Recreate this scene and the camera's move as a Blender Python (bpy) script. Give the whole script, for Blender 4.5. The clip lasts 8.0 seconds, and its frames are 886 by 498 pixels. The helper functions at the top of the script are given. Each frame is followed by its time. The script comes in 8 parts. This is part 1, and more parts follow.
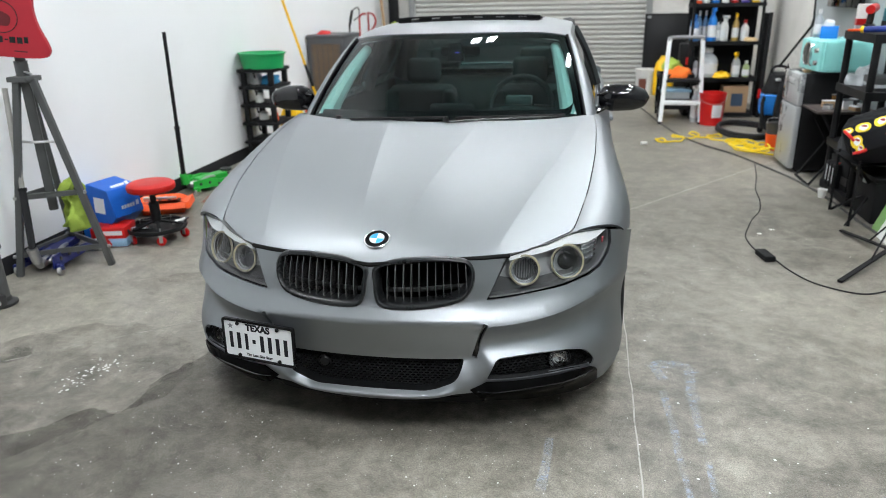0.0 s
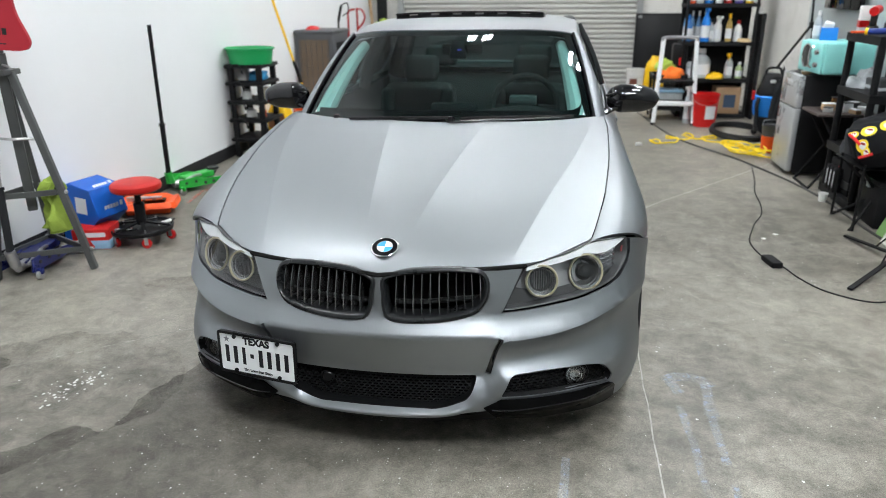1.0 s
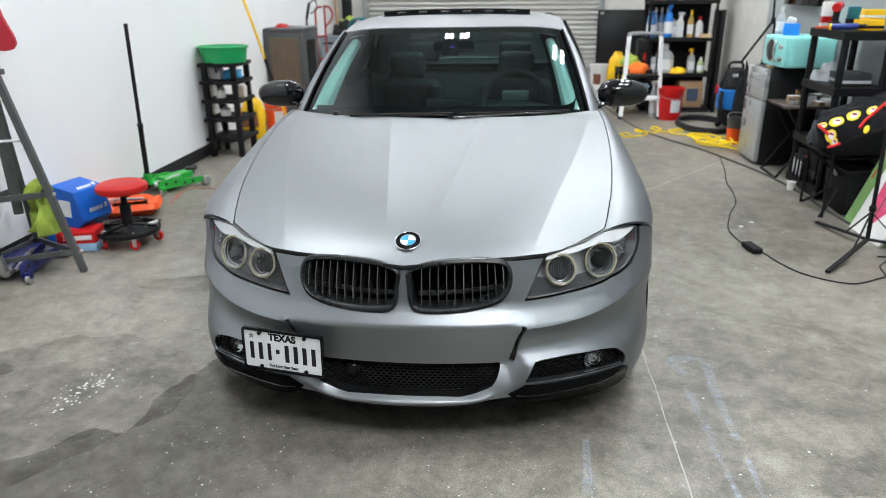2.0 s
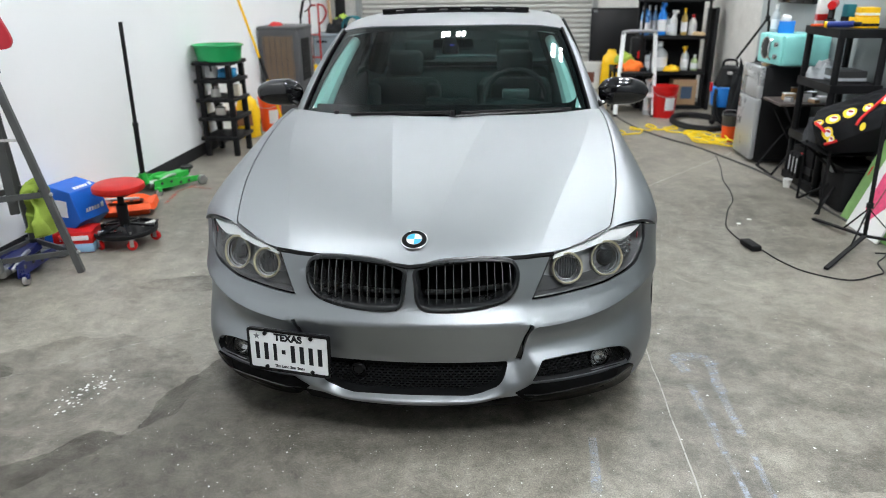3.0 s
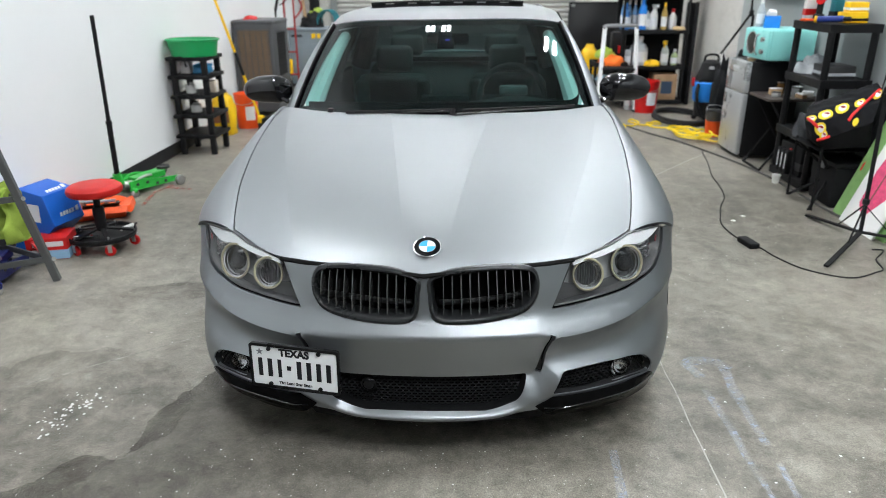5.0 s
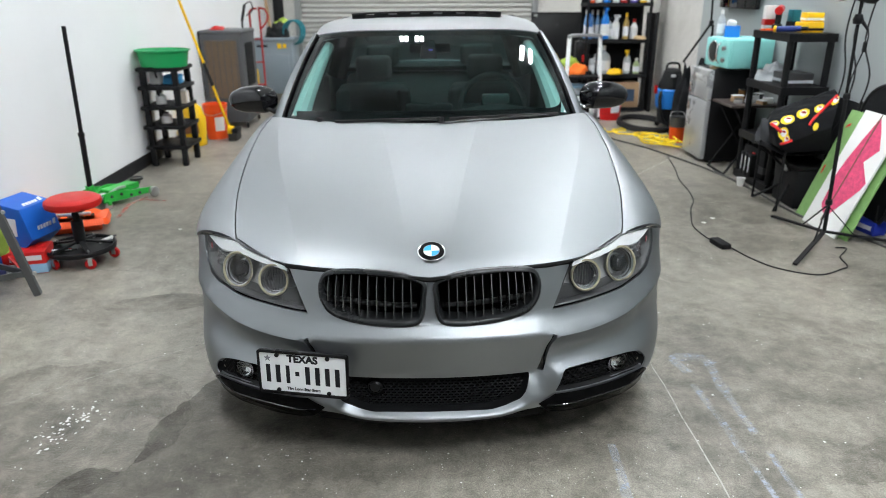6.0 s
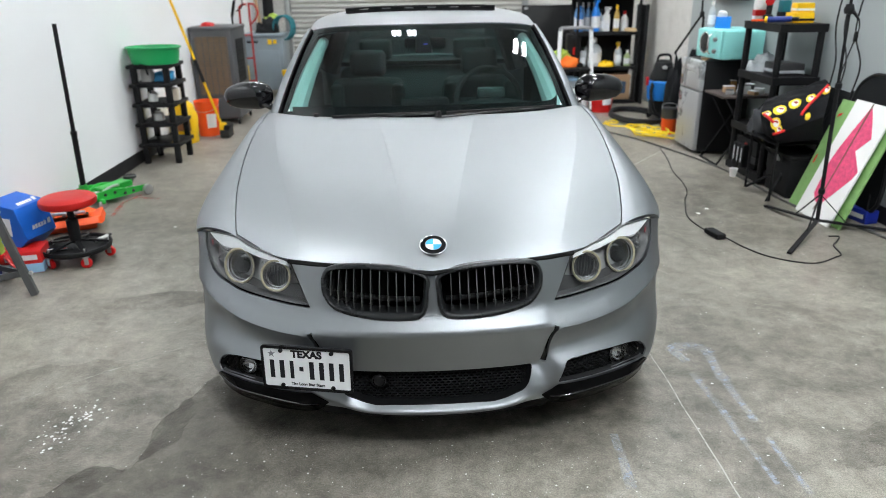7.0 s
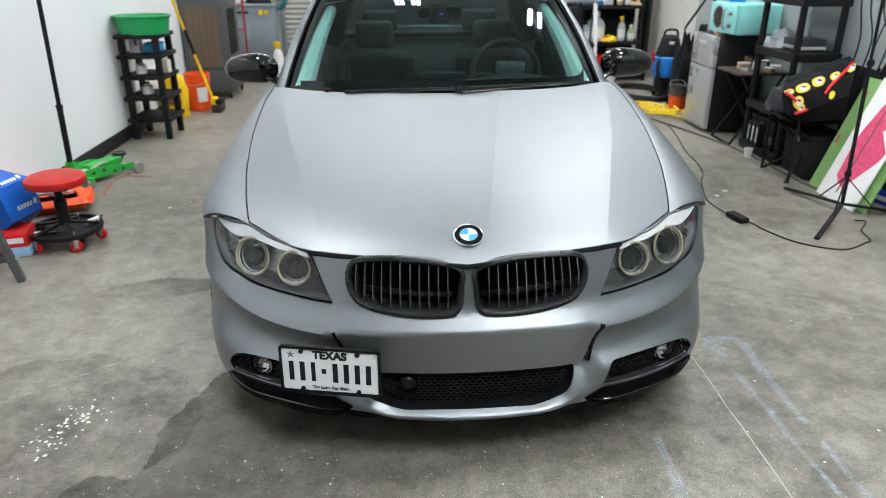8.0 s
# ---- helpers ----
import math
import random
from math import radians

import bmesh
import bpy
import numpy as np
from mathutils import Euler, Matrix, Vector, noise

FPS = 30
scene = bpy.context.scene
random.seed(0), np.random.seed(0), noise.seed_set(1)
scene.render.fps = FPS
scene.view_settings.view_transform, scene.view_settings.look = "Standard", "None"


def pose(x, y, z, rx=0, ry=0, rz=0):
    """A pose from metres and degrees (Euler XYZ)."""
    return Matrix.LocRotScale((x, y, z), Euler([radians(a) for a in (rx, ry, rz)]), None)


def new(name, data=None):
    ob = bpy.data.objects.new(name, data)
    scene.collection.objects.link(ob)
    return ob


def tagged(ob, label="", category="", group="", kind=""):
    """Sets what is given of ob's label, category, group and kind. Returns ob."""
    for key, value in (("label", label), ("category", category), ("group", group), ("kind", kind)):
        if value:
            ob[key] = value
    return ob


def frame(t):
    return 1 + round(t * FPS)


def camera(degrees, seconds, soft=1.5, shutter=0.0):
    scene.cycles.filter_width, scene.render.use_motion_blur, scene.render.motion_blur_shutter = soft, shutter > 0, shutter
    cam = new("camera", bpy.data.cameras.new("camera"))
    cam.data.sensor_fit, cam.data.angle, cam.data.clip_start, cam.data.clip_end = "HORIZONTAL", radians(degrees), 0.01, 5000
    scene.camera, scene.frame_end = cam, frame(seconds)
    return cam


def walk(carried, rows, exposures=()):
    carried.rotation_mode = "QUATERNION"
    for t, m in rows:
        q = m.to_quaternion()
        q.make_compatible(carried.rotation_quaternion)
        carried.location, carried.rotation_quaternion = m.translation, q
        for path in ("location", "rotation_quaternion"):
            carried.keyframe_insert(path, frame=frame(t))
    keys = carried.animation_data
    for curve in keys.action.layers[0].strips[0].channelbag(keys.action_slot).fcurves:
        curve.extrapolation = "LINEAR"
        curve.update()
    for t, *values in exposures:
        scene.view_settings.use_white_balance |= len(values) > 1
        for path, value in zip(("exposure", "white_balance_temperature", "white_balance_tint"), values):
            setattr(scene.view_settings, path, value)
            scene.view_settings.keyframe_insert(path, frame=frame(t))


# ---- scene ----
cam = camera(65.2, 8.0, soft=0.75)
cam.data.dof.use_dof = True
cam.data.dof.focus_distance = 2.45
cam.data.dof.aperture_fstop = 2.6
ROWS = [
    (0, 0.7192, -2.1171, 1.5665, 69.841, 1.201, 10.959),
    (0.5, 0.663, -2.0157, 1.5599, 70.336, 1.596, 12.007),
    (1, 0.5869, -1.9854, 1.5534, 69.648, 0.436, 9.631),
    (1.5, 0.4645, -2.0347, 1.5604, 69.288, 0.514, 8.335),
    (1.7, 0.422, -2.06, 1.562, 69.303, 0.561, 7.156),
    (2.8, 0.317, -2.094, 1.561, 69.446, 0.375, 4.915),
    (3, 0.3191, -2.0782, 1.5614, 69.232, 0.524, 5.06),
    (3.5, 0.3302, -2.0191, 1.5572, 68.768, 0.769, 5.205),
    (4, 0.3272, -1.9383, 1.5413, 68.67, 1.389, 6.947),
    (4.5, 0.2806, -1.916, 1.5416, 68.15, 0.883, 5.919),
    (5, 0.1608, -1.9493, 1.5547, 68.778, 0.297, 2.524),
    (5.2, 0.117, -1.969, 1.561, 69.443, 0.562, 0.034),
    (6.3, 0, -2.024, 1.564, 69.483, 0.281, -1.084),
    (6.5, -0.0078, -2.0271, 1.5645, 69.471, 0.502, -1.229),
    (7, -0.0184, -2.0254, 1.5642, 69.02, 0.7, -1.885),
    (7.5, -0.0638, -1.9549, 1.5457, 67.707, -0.317, -2.844),
    (8, -0.1675, -1.8015, 1.5292, 67.051, 0.08, -2.892),
]
walk(cam, [(t, pose(*p)) for t, *p in ROWS])

# ---- world and lamps ----
world = bpy.data.worlds.new("garage_world")
scene.world = world
world.use_nodes = True
world.node_tree.nodes["Background"].inputs[0].default_value = (0.75, 0.82, 0.9, 1)
world.node_tree.nodes["Background"].inputs[1].default_value = 0.08
scene.view_settings.exposure = 0.0
LAMP_POWER = 184.0
LAMP_HEIGHT = 5.2


from mathutils import geometry


# ---- materials ----
def srgb(r, g, b):
    return tuple(((c / 12.92) if c <= 0.04045 else ((c + 0.055) / 1.055) ** 2.4) for c in (r, g, b))


MATERIALS = {}


def material(name, colour, rough=0.5, metal=0.0, vary=0.12, scale=6.0, fine=90.0, bump=0.15, coat=0.0, emit=0.0,
             transmission=0.0, ior=1.45, random_tone=0.0, rough_vary=0.08, alpha=1.0, stretch=(1, 1, 1)):
    """A principled material with tone and roughness varied by a broad and a fine noise."""
    if name in MATERIALS:
        return MATERIALS[name]
    m = bpy.data.materials.new(name)
    m.use_nodes = True
    nt = m.node_tree
    n, link = nt.nodes, nt.links
    bsdf = n["Principled BSDF"]
    bsdf.inputs["Base Color"].default_value = (*colour, 1)
    bsdf.inputs["Roughness"].default_value = rough
    bsdf.inputs["Metallic"].default_value = metal
    bsdf.inputs["IOR"].default_value = ior
    bsdf.inputs["Coat Weight"].default_value = coat
    bsdf.inputs["Coat Roughness"].default_value = 0.06
    bsdf.inputs["Transmission Weight"].default_value = transmission
    bsdf.inputs["Alpha"].default_value = alpha
    if max(colour) < 0.03 and coat == 0:
        bsdf.inputs["Specular IOR Level"].default_value = 0.25
    if emit > 0:
        bsdf.inputs["Emission Color"].default_value = (*colour, 1)
        bsdf.inputs["Emission Strength"].default_value = emit
    if vary > 0 or bump > 0 or random_tone > 0:
        co = n.new("ShaderNodeTexCoord")
        mp = n.new("ShaderNodeMapping")
        mp.inputs["Scale"].default_value = stretch
        link.new(co.outputs["Object"], mp.inputs[0])
        big = n.new("ShaderNodeTexNoise")
        big.inputs["Scale"].default_value = scale
        big.inputs["Detail"].default_value = 5
        small = n.new("ShaderNodeTexNoise")
        small.inputs["Scale"].default_value = fine
        small.inputs["Detail"].default_value = 3
        link.new(mp.outputs[0], big.inputs["Vector"])
        link.new(mp.outputs[0], small.inputs["Vector"])
        mix = n.new("ShaderNodeMath")
        mix.operation = "MULTIPLY_ADD"
        mix.inputs[1].default_value = 0.35
        link.new(small.outputs[0], mix.inputs[0])
        link.new(big.outputs[0], mix.inputs[2])
        ramp = n.new("ShaderNodeMapRange")
        ramp.inputs["From Min"].default_value = 0.35
        ramp.inputs["From Max"].default_value = 1.0
        ramp.inputs["To Min"].default_value = 1 - vary
        ramp.inputs["To Max"].default_value = 1 + vary
        link.new(mix.outputs[0], ramp.inputs[0])
        value = ramp.outputs[0]
        if random_tone > 0:
            info = n.new("ShaderNodeObjectInfo")
            r2 = n.new("ShaderNodeMapRange")
            r2.inputs["To Min"].default_value = 1 - random_tone
            r2.inputs["To Max"].default_value = 1 + random_tone
            link.new(info.outputs["Random"], r2.inputs[0])
            mu = n.new("ShaderNodeMath")
            mu.operation = "MULTIPLY"
            link.new(value, mu.inputs[0])
            link.new(r2.outputs[0], mu.inputs[1])
            value = mu.outputs[0]
        tone = n.new("ShaderNodeVectorMath")
        tone.operation = "SCALE"
        tone.inputs[0].default_value = colour
        link.new(value, tone.inputs["Scale"])
        link.new(tone.outputs[0], bsdf.inputs["Base Color"])
        rr = n.new("ShaderNodeMapRange")
        rr.inputs["From Min"].default_value = 0.35
        rr.inputs["From Max"].default_value = 1.0
        rr.inputs["To Min"].default_value = max(0.02, rough - rough_vary)
        rr.inputs["To Max"].default_value = min(1.0, rough + rough_vary)
        link.new(mix.outputs[0], rr.inputs[0])
        link.new(rr.outputs[0], bsdf.inputs["Roughness"])
        if bump > 0:
            bp = n.new("ShaderNodeBump")
            bp.inputs["Strength"].default_value = bump
            bp.inputs["Distance"].default_value = 0.002
            link.new(small.outputs[0], bp.inputs["Height"])
            link.new(bp.outputs[0], bsdf.inputs["Normal"])
    MATERIALS[name] = m
    return m


def glass(name, colour, rough=0.0, ior=1.45):
    """Thin pane: mostly clear with a tint, and mirror gloss at grazing angles."""
    m = bpy.data.materials.new(name)
    m.use_nodes = True
    nt = m.node_tree
    n, link = nt.nodes, nt.links
    n.remove(n["Principled BSDF"])
    clear = n.new("ShaderNodeBsdfTransparent")
    clear.inputs[0].default_value = (*colour, 1)
    gloss = n.new("ShaderNodeBsdfGlossy")
    gloss.inputs["Roughness"].default_value = rough
    fr = n.new("ShaderNodeFresnel")
    fr.inputs["IOR"].default_value = ior
    mix = n.new("ShaderNodeMixShader")
    link.new(fr.outputs[0], mix.inputs[0])
    link.new(clear.outputs[0], mix.inputs[1])
    link.new(gloss.outputs[0], mix.inputs[2])
    link.new(mix.outputs[0], n["Material Output"].inputs[0])
    MATERIALS[name] = m
    return m


def worn_paint(name, colour, scale, cover, streak=(1, 1, 1), top=0.9):
    """Chalk or paint on the floor, rubbed off in patches."""
    m = bpy.data.materials.new(name)
    m.use_nodes = True
    nt = m.node_tree
    n, link = nt.nodes, nt.links
    bsdf = n["Principled BSDF"]
    bsdf.inputs["Base Color"].default_value = (*colour, 1)
    bsdf.inputs["Roughness"].default_value = 0.8
    co = n.new("ShaderNodeTexCoord")
    mp = n.new("ShaderNodeMapping")
    mp.inputs["Scale"].default_value = streak
    noi = n.new("ShaderNodeTexNoise")
    noi.inputs["Scale"].default_value = scale
    noi.inputs["Detail"].default_value = 6
    noi.inputs["Roughness"].default_value = 0.7
    ramp = n.new("ShaderNodeMapRange")
    ramp.inputs["From Min"].default_value = 0.62 - cover * 0.35
    ramp.inputs["From Max"].default_value = 0.85 - cover * 0.35
    ramp.inputs["To Max"].default_value = top
    link.new(co.outputs["Object"], mp.inputs[0])
    link.new(mp.outputs[0], noi.inputs["Vector"])
    link.new(noi.outputs[0], ramp.inputs[0])
    link.new(ramp.outputs[0], bsdf.inputs["Alpha"])
    MATERIALS[name] = m
    return m


# ---- building helpers ----
def finish(bm, name, mat, sharp=32):
    me = bpy.data.meshes.new(name)
    bm.to_mesh(me)
    bm.free()
    if mat:
        me.materials.append(mat)
    me.shade_smooth()
    me.set_sharp_from_angle(angle=radians(sharp))
    return me


def part(name, bm, mat, parent, label="", sharp=32):
    ob = new(name, finish(bm, name, mat, sharp))
    if parent is not None:
        ob.parent = parent
    if label:
        tagged(ob, label)
    return ob


def thing(name, label, category, m=None, group="", kind=""):
    ob = new(name)
    ob.empty_display_size = 0.1
    if m is not None:
        ob.matrix_basis = m
    return tagged(ob, label, category, group, kind)


def structure(name, bm, mat, label, category, sharp=32):
    ob = new(name, finish(bm, name, mat, sharp))
    return tagged(ob, label, category, kind="structure")


def merge(*bms):
    """Join bmeshes into the first."""
    first = bms[0]
    for b in bms[1:]:
        me = bpy.data.meshes.new("tmp")
        b.to_mesh(me)
        b.free()
        first.from_mesh(me)
        bpy.data.meshes.remove(me)
    return first


def moved(bm, m):
    bm.transform(m)
    return bm


def box(sx, sy, sz, x=0, y=0, z=0, bevel=0.0, seg=2, m=None):
    """A box with its base centred at (x, y, z)."""
    bm = bmesh.new()
    bmesh.ops.create_cube(bm, size=1)
    bmesh.ops.scale(bm, vec=(sx, sy, sz), verts=bm.verts)
    if bevel > 0:
        bmesh.ops.bevel(bm, geom=list(bm.edges), offset=min(bevel, 0.45 * min(sx, sy, sz)), segments=seg, profile=0.5, affect="EDGES")
    bmesh.ops.translate(bm, vec=(x, y, z + sz / 2), verts=bm.verts)
    if m is not None:
        bm.transform(m)
    return bm


def taper(sx, sy, sz, top, x=0, y=0, z=0, bevel=0.0):
    """A box whose top is scaled by top."""
    bm = bmesh.new()
    bmesh.ops.create_cube(bm, size=1)
    for v in bm.verts:
        k = top if v.co.z > 0 else 1
        v.co = Vector((v.co.x * sx * k, v.co.y * sy * k, v.co.z * sz))
    if bevel > 0:
        bmesh.ops.bevel(bm, geom=list(bm.edges), offset=bevel, segments=2, profile=0.5, affect="EDGES")
    bmesh.ops.translate(bm, vec=(x, y, z + sz / 2), verts=bm.verts)
    return bm


def lathe(profile, seg=28, m=None, close=True):
    """Turn a profile of (radius, height) round z."""
    bm = bmesh.new()
    rings = []
    for r, z in profile:
        if r < 1e-5:
            rings.append([bm.verts.new((0, 0, z))])
        else:
            rings.append([bm.verts.new((r * math.cos(2 * math.pi * i / seg), r * math.sin(2 * math.pi * i / seg), z)) for i in range(seg)])
    for a, b in zip(rings, rings[1:]):
        for i in range(seg):
            j = (i + 1) % seg
            if len(a) == 1 and len(b) == 1:
                continue
            if len(a) == 1:
                bm.faces.new((a[0], b[j], b[i]))
            elif len(b) == 1:
                bm.faces.new((a[i], a[j], b[0]))
            else:
                bm.faces.new((a[i], a[j], b[j], b[i]))
    bmesh.ops.recalc_face_normals(bm, faces=bm.faces)
    if m is not None:
        bm.transform(m)
    return bm


def smooth_path(points, per=8, closed=False):
    """Catmull-Rom through the points."""
    p = [Vector(q) for q in points]
    n = len(p)
    out = []
    last = n if closed else n - 1
    for i in range(last):
        if closed:
            a, b, c, d = p[(i - 1) % n], p[i], p[(i + 1) % n], p[(i + 2) % n]
        else:
            a, b, c, d = p[max(i - 1, 0)], p[i], p[i + 1], p[min(i + 2, n - 1)]
        for k in range(per):
            t = k / per
            out.append(0.5 * ((2 * b) + (c - a) * t + (2 * a - 5 * b + 4 * c - d) * t * t + (3 * b - a - 3 * c + d) * t ** 3))
    if not closed:
        out.append(p[-1])
    return out


def tube(points, r, seg=8, closed=False, per=6, smooth=True, r_end=None, flat=1.0):
    """A round bar along a path; flat squeezes it in height."""
    path = smooth_path(points, per, closed) if smooth and len(points) > 2 else [Vector(q) for q in points]
    bm = bmesh.new()
    n = len(path)
    rings = []
    side = None
    for i in range(n):
        a = path[(i - 1) % n] if (closed or i > 0) else path[0]
        b = path[(i + 1) % n] if (closed or i < n - 1) else path[-1]
        d = (b - a).normalized()
        if side is None:
            side = d.cross(Vector((0, 0, 1)))
            if side.length < 1e-3:
                side = d.cross(Vector((0, 1, 0)))
        side = (side - d * side.dot(d)).normalized()
        up = side.cross(d).normalized()
        rr = r if r_end is None else r + (r_end - r) * i / max(1, n - 1)
        rings.append([bm.verts.new(path[i] + rr * (math.cos(2 * math.pi * k / seg) * side + flat * math.sin(2 * math.pi * k / seg) * up)) for k in range(seg)])
    pairs = list(zip(rings, rings[1:])) + ([(rings[-1], rings[0])] if closed else [])
    for a, b in pairs:
        for k in range(seg):
            j = (k + 1) % seg
            bm.faces.new((a[k], a[j], b[j], b[k]))
    if not closed:
        bm.faces.new(rings[0])
        bm.faces.new(rings[-1][::-1])
    bmesh.ops.recalc_face_normals(bm, faces=bm.faces)
    return bm


def bar(a, b, w, d, bevel=0.0, turn=0.0):
    """A rectangular bar from a to b, w by d across."""
    a, b = Vector(a), Vector(b)
    q = (b - a).to_track_quat("Z", "Y").to_matrix().to_4x4()
    return box(w, d, (b - a).length, bevel=bevel, seg=1, m=Matrix.Translation(a) @ q @ pose(0, 0, 0, 0, 0, turn))


def ngon_prism(points, z0, z1):
    """Extrude a flat outline from z0 to z1."""
    bm = bmesh.new()
    lo = [bm.verts.new((x, y, z0)) for x, y in points]
    hi = [bm.verts.new((x, y, z1)) for x, y in points]
    bm.faces.new(lo[::-1])
    bm.faces.new(hi)
    n = len(points)
    for i in range(n):
        j = (i + 1) % n
        bm.faces.new((lo[i], lo[j], hi[j], hi[i]))
    bmesh.ops.recalc_face_normals(bm, faces=bm.faces)
    return bm


def spline(*knots):
    """A smooth function through (x, y) knots."""
    xs = [k[0] for k in knots]
    ys = [k[1] for k in knots]
    n = len(xs)
    slopes = []
    for i in range(n):
        if 0 < i < n - 1:
            d0 = (ys[i] - ys[i - 1]) / (xs[i] - xs[i - 1])
            d1 = (ys[i + 1] - ys[i]) / (xs[i + 1] - xs[i])
            slopes.append(0.0 if d0 * d1 <= 0 else 2 * d0 * d1 / (d0 + d1))
        elif i == 0:
            slopes.append((ys[1] - ys[0]) / (xs[1] - xs[0]))
        else:
            slopes.append((ys[-1] - ys[-2]) / (xs[-1] - xs[-2]))

    def f(x):
        if x <= xs[0]:
            return ys[0] + slopes[0] * (x - xs[0])
        if x >= xs[-1]:
            return ys[-1] + slopes[-1] * (x - xs[-1])
        i = 0
        while x > xs[i + 1]:
            i += 1
        h = xs[i + 1] - xs[i]
        t = (x - xs[i]) / h
        return ((2 * t ** 3 - 3 * t * t + 1) * ys[i] + (t ** 3 - 2 * t * t + t) * h * slopes[i]
                + (-2 * t ** 3 + 3 * t * t) * ys[i + 1] + (t ** 3 - t * t) * h * slopes[i + 1])
    return f


def sstep(a, b, x):
    t = min(1.0, max(0.0, (x - a) / (b - a)))
    return t * t * (3 - 2 * t)


def dense(outline, step):
    """Points along a closed outline no further apart than step."""
    out = []
    n = len(outline)
    for i in range(n):
        a, b = Vector(outline[i]), Vector(outline[(i + 1) % n])
        k = max(1, int(math.ceil((b - a).length / step)))
        out.extend(a.lerp(b, j / k) for j in range(k))
    return out


def inside(px, py, poly):
    """Which of the points lie in the polygon."""
    res = np.zeros(len(px), bool)
    n = len(poly)
    for i in range(n):
        x0, y0 = poly[i][0], poly[i][1]
        x1, y1 = poly[(i + 1) % n][0], poly[(i + 1) % n][1]
        cond = (y0 > py) != (y1 > py)
        if y1 != y0:
            res ^= cond & (px < (x1 - x0) * (py - y0) / (y1 - y0) + x0)
    return res


def away(px, py, poly, gap):
    """Which of the points keep a gap from the polygon's edges."""
    ok = np.ones(len(px), bool)
    n = len(poly)
    for i in range(n):
        a, b = np.array(poly[i][:2]), np.array(poly[(i + 1) % n][:2])
        d = b - a
        l2 = max(1e-12, float(d @ d))
        t = np.clip(((px - a[0]) * d[0] + (py - a[1]) * d[1]) / l2, 0, 1)
        ok &= np.hypot(px - a[0] - t * d[0], py - a[1] - t * d[1]) > gap
    return ok


def panel(outline, lift, out, holes=(), step=0.03, edge=None, creases=()):
    """A sheet cut to an outline with holes in a flat chart, then lifted into space. out: a rough outward direction."""
    edge = edge or step
    loops = [[v.to_2d() for v in dense([Vector((p[0], p[1], 0)) for p in loop], edge)] for loop in (outline, *holes)]
    pts, edges = [], []
    for loop in loops:
        base = len(pts)
        pts.extend(loop)
        edges.extend((base + i, base + (i + 1) % len(loop)) for i in range(len(loop)))
    for line in creases:
        base = len(pts)
        pts.extend(Vector(p) for p in line)
        edges.extend((base + i, base + i + 1) for i in range(len(line) - 1))
    o = np.array([tuple(p) for p in loops[0]])
    lo, hi = o.min(0), o.max(0)
    gx, gy = np.meshgrid(np.arange(lo[0] + step / 2, hi[0], step), np.arange(lo[1] + step / 2, hi[1], step))
    gx, gy = gx.ravel(), gy.ravel()
    keep = inside(gx, gy, loops[0]) & away(gx, gy, loops[0], 0.45 * step)
    for loop in loops[1:]:
        keep &= ~inside(gx, gy, loop) & away(gx, gy, loop, 0.45 * step)
    for line in creases:
        for a, b in zip(line, line[1:]):
            keep &= np.hypot(gx - (a[0] + b[0]) / 2, gy - (a[1] + b[1]) / 2) > 0.75 * step
    pts.extend(Vector((x, y)) for x, y in zip(gx[keep], gy[keep]))
    from_cdt = geometry.delaunay_2d_cdt(pts, edges, [], 0, 1e-6)
    verts, faces = from_cdt[0], from_cdt[2]
    cx = np.array([sum(verts[i].x for i in f) / len(f) for f in faces])
    cy = np.array([sum(verts[i].y for i in f) / len(f) for f in faces])
    good = inside(cx, cy, loops[0])
    for loop in loops[1:]:
        good &= ~inside(cx, cy, loop)
    bm = bmesh.new()
    vs = [bm.verts.new(lift(v.x, v.y)) for v in verts]
    for f, g in zip(faces, good):
        if g:
            try:
                bm.faces.new([vs[i] for i in f])
            except ValueError:
                pass
    bmesh.ops.delete(bm, geom=[v for v in bm.verts if not v.link_faces], context="VERTS")
    orient(bm, out)
    return bm


def orient(bm, out):
    bm.normal_update()
    total = Vector((0, 0, 0))
    for f in bm.faces:
        total += f.normal * f.calc_area()
    if total.dot(Vector(out)) < 0:
        bmesh.ops.reverse_faces(bm, faces=bm.faces)
    bm.normal_update()
    return bm


def grid(lift, nu, nv, out=None, wrap=False):
    """A sheet from lift(u, v), u and v from 0 to 1."""
    bm = bmesh.new()
    v = [[bm.verts.new(lift(i / nu, j / nv)) for j in range(nv + 1)] for i in range(nu + (0 if wrap else 1))]
    for i in range(nu):
        k = (i + 1) % len(v)
        for j in range(nv):
            try:
                bm.faces.new((v[i][j], v[k][j], v[k][j + 1], v[i][j + 1]))
            except ValueError:
                pass
    if out is not None:
        orient(bm, out)
    return bm


def shell(bm, depth):
    """Give an open sheet thickness: its rim is folded inwards."""
    bm.normal_update()
    rim = [e for e in bm.edges if len(e.link_faces) == 1]
    normals = {v: v.normal.copy() for e in rim for v in e.verts}
    copy = {v: bm.verts.new(v.co - n * depth) for v, n in normals.items()}
    for e in rim:
        f = e.link_faces[0]
        a, b = e.verts
        loop = [l for l in f.loops if l.edge == e][0]
        if loop.vert == a:
            a, b = b, a
        bm.faces.new((a, b, copy[b], copy[a]))
    return bm


def mirrored(bm):
    """The mirror image across the middle plane."""
    bmesh.ops.scale(bm, vec=(-1, 1, 1), verts=bm.verts)
    bmesh.ops.reverse_faces(bm, faces=bm.faces)
    return bm


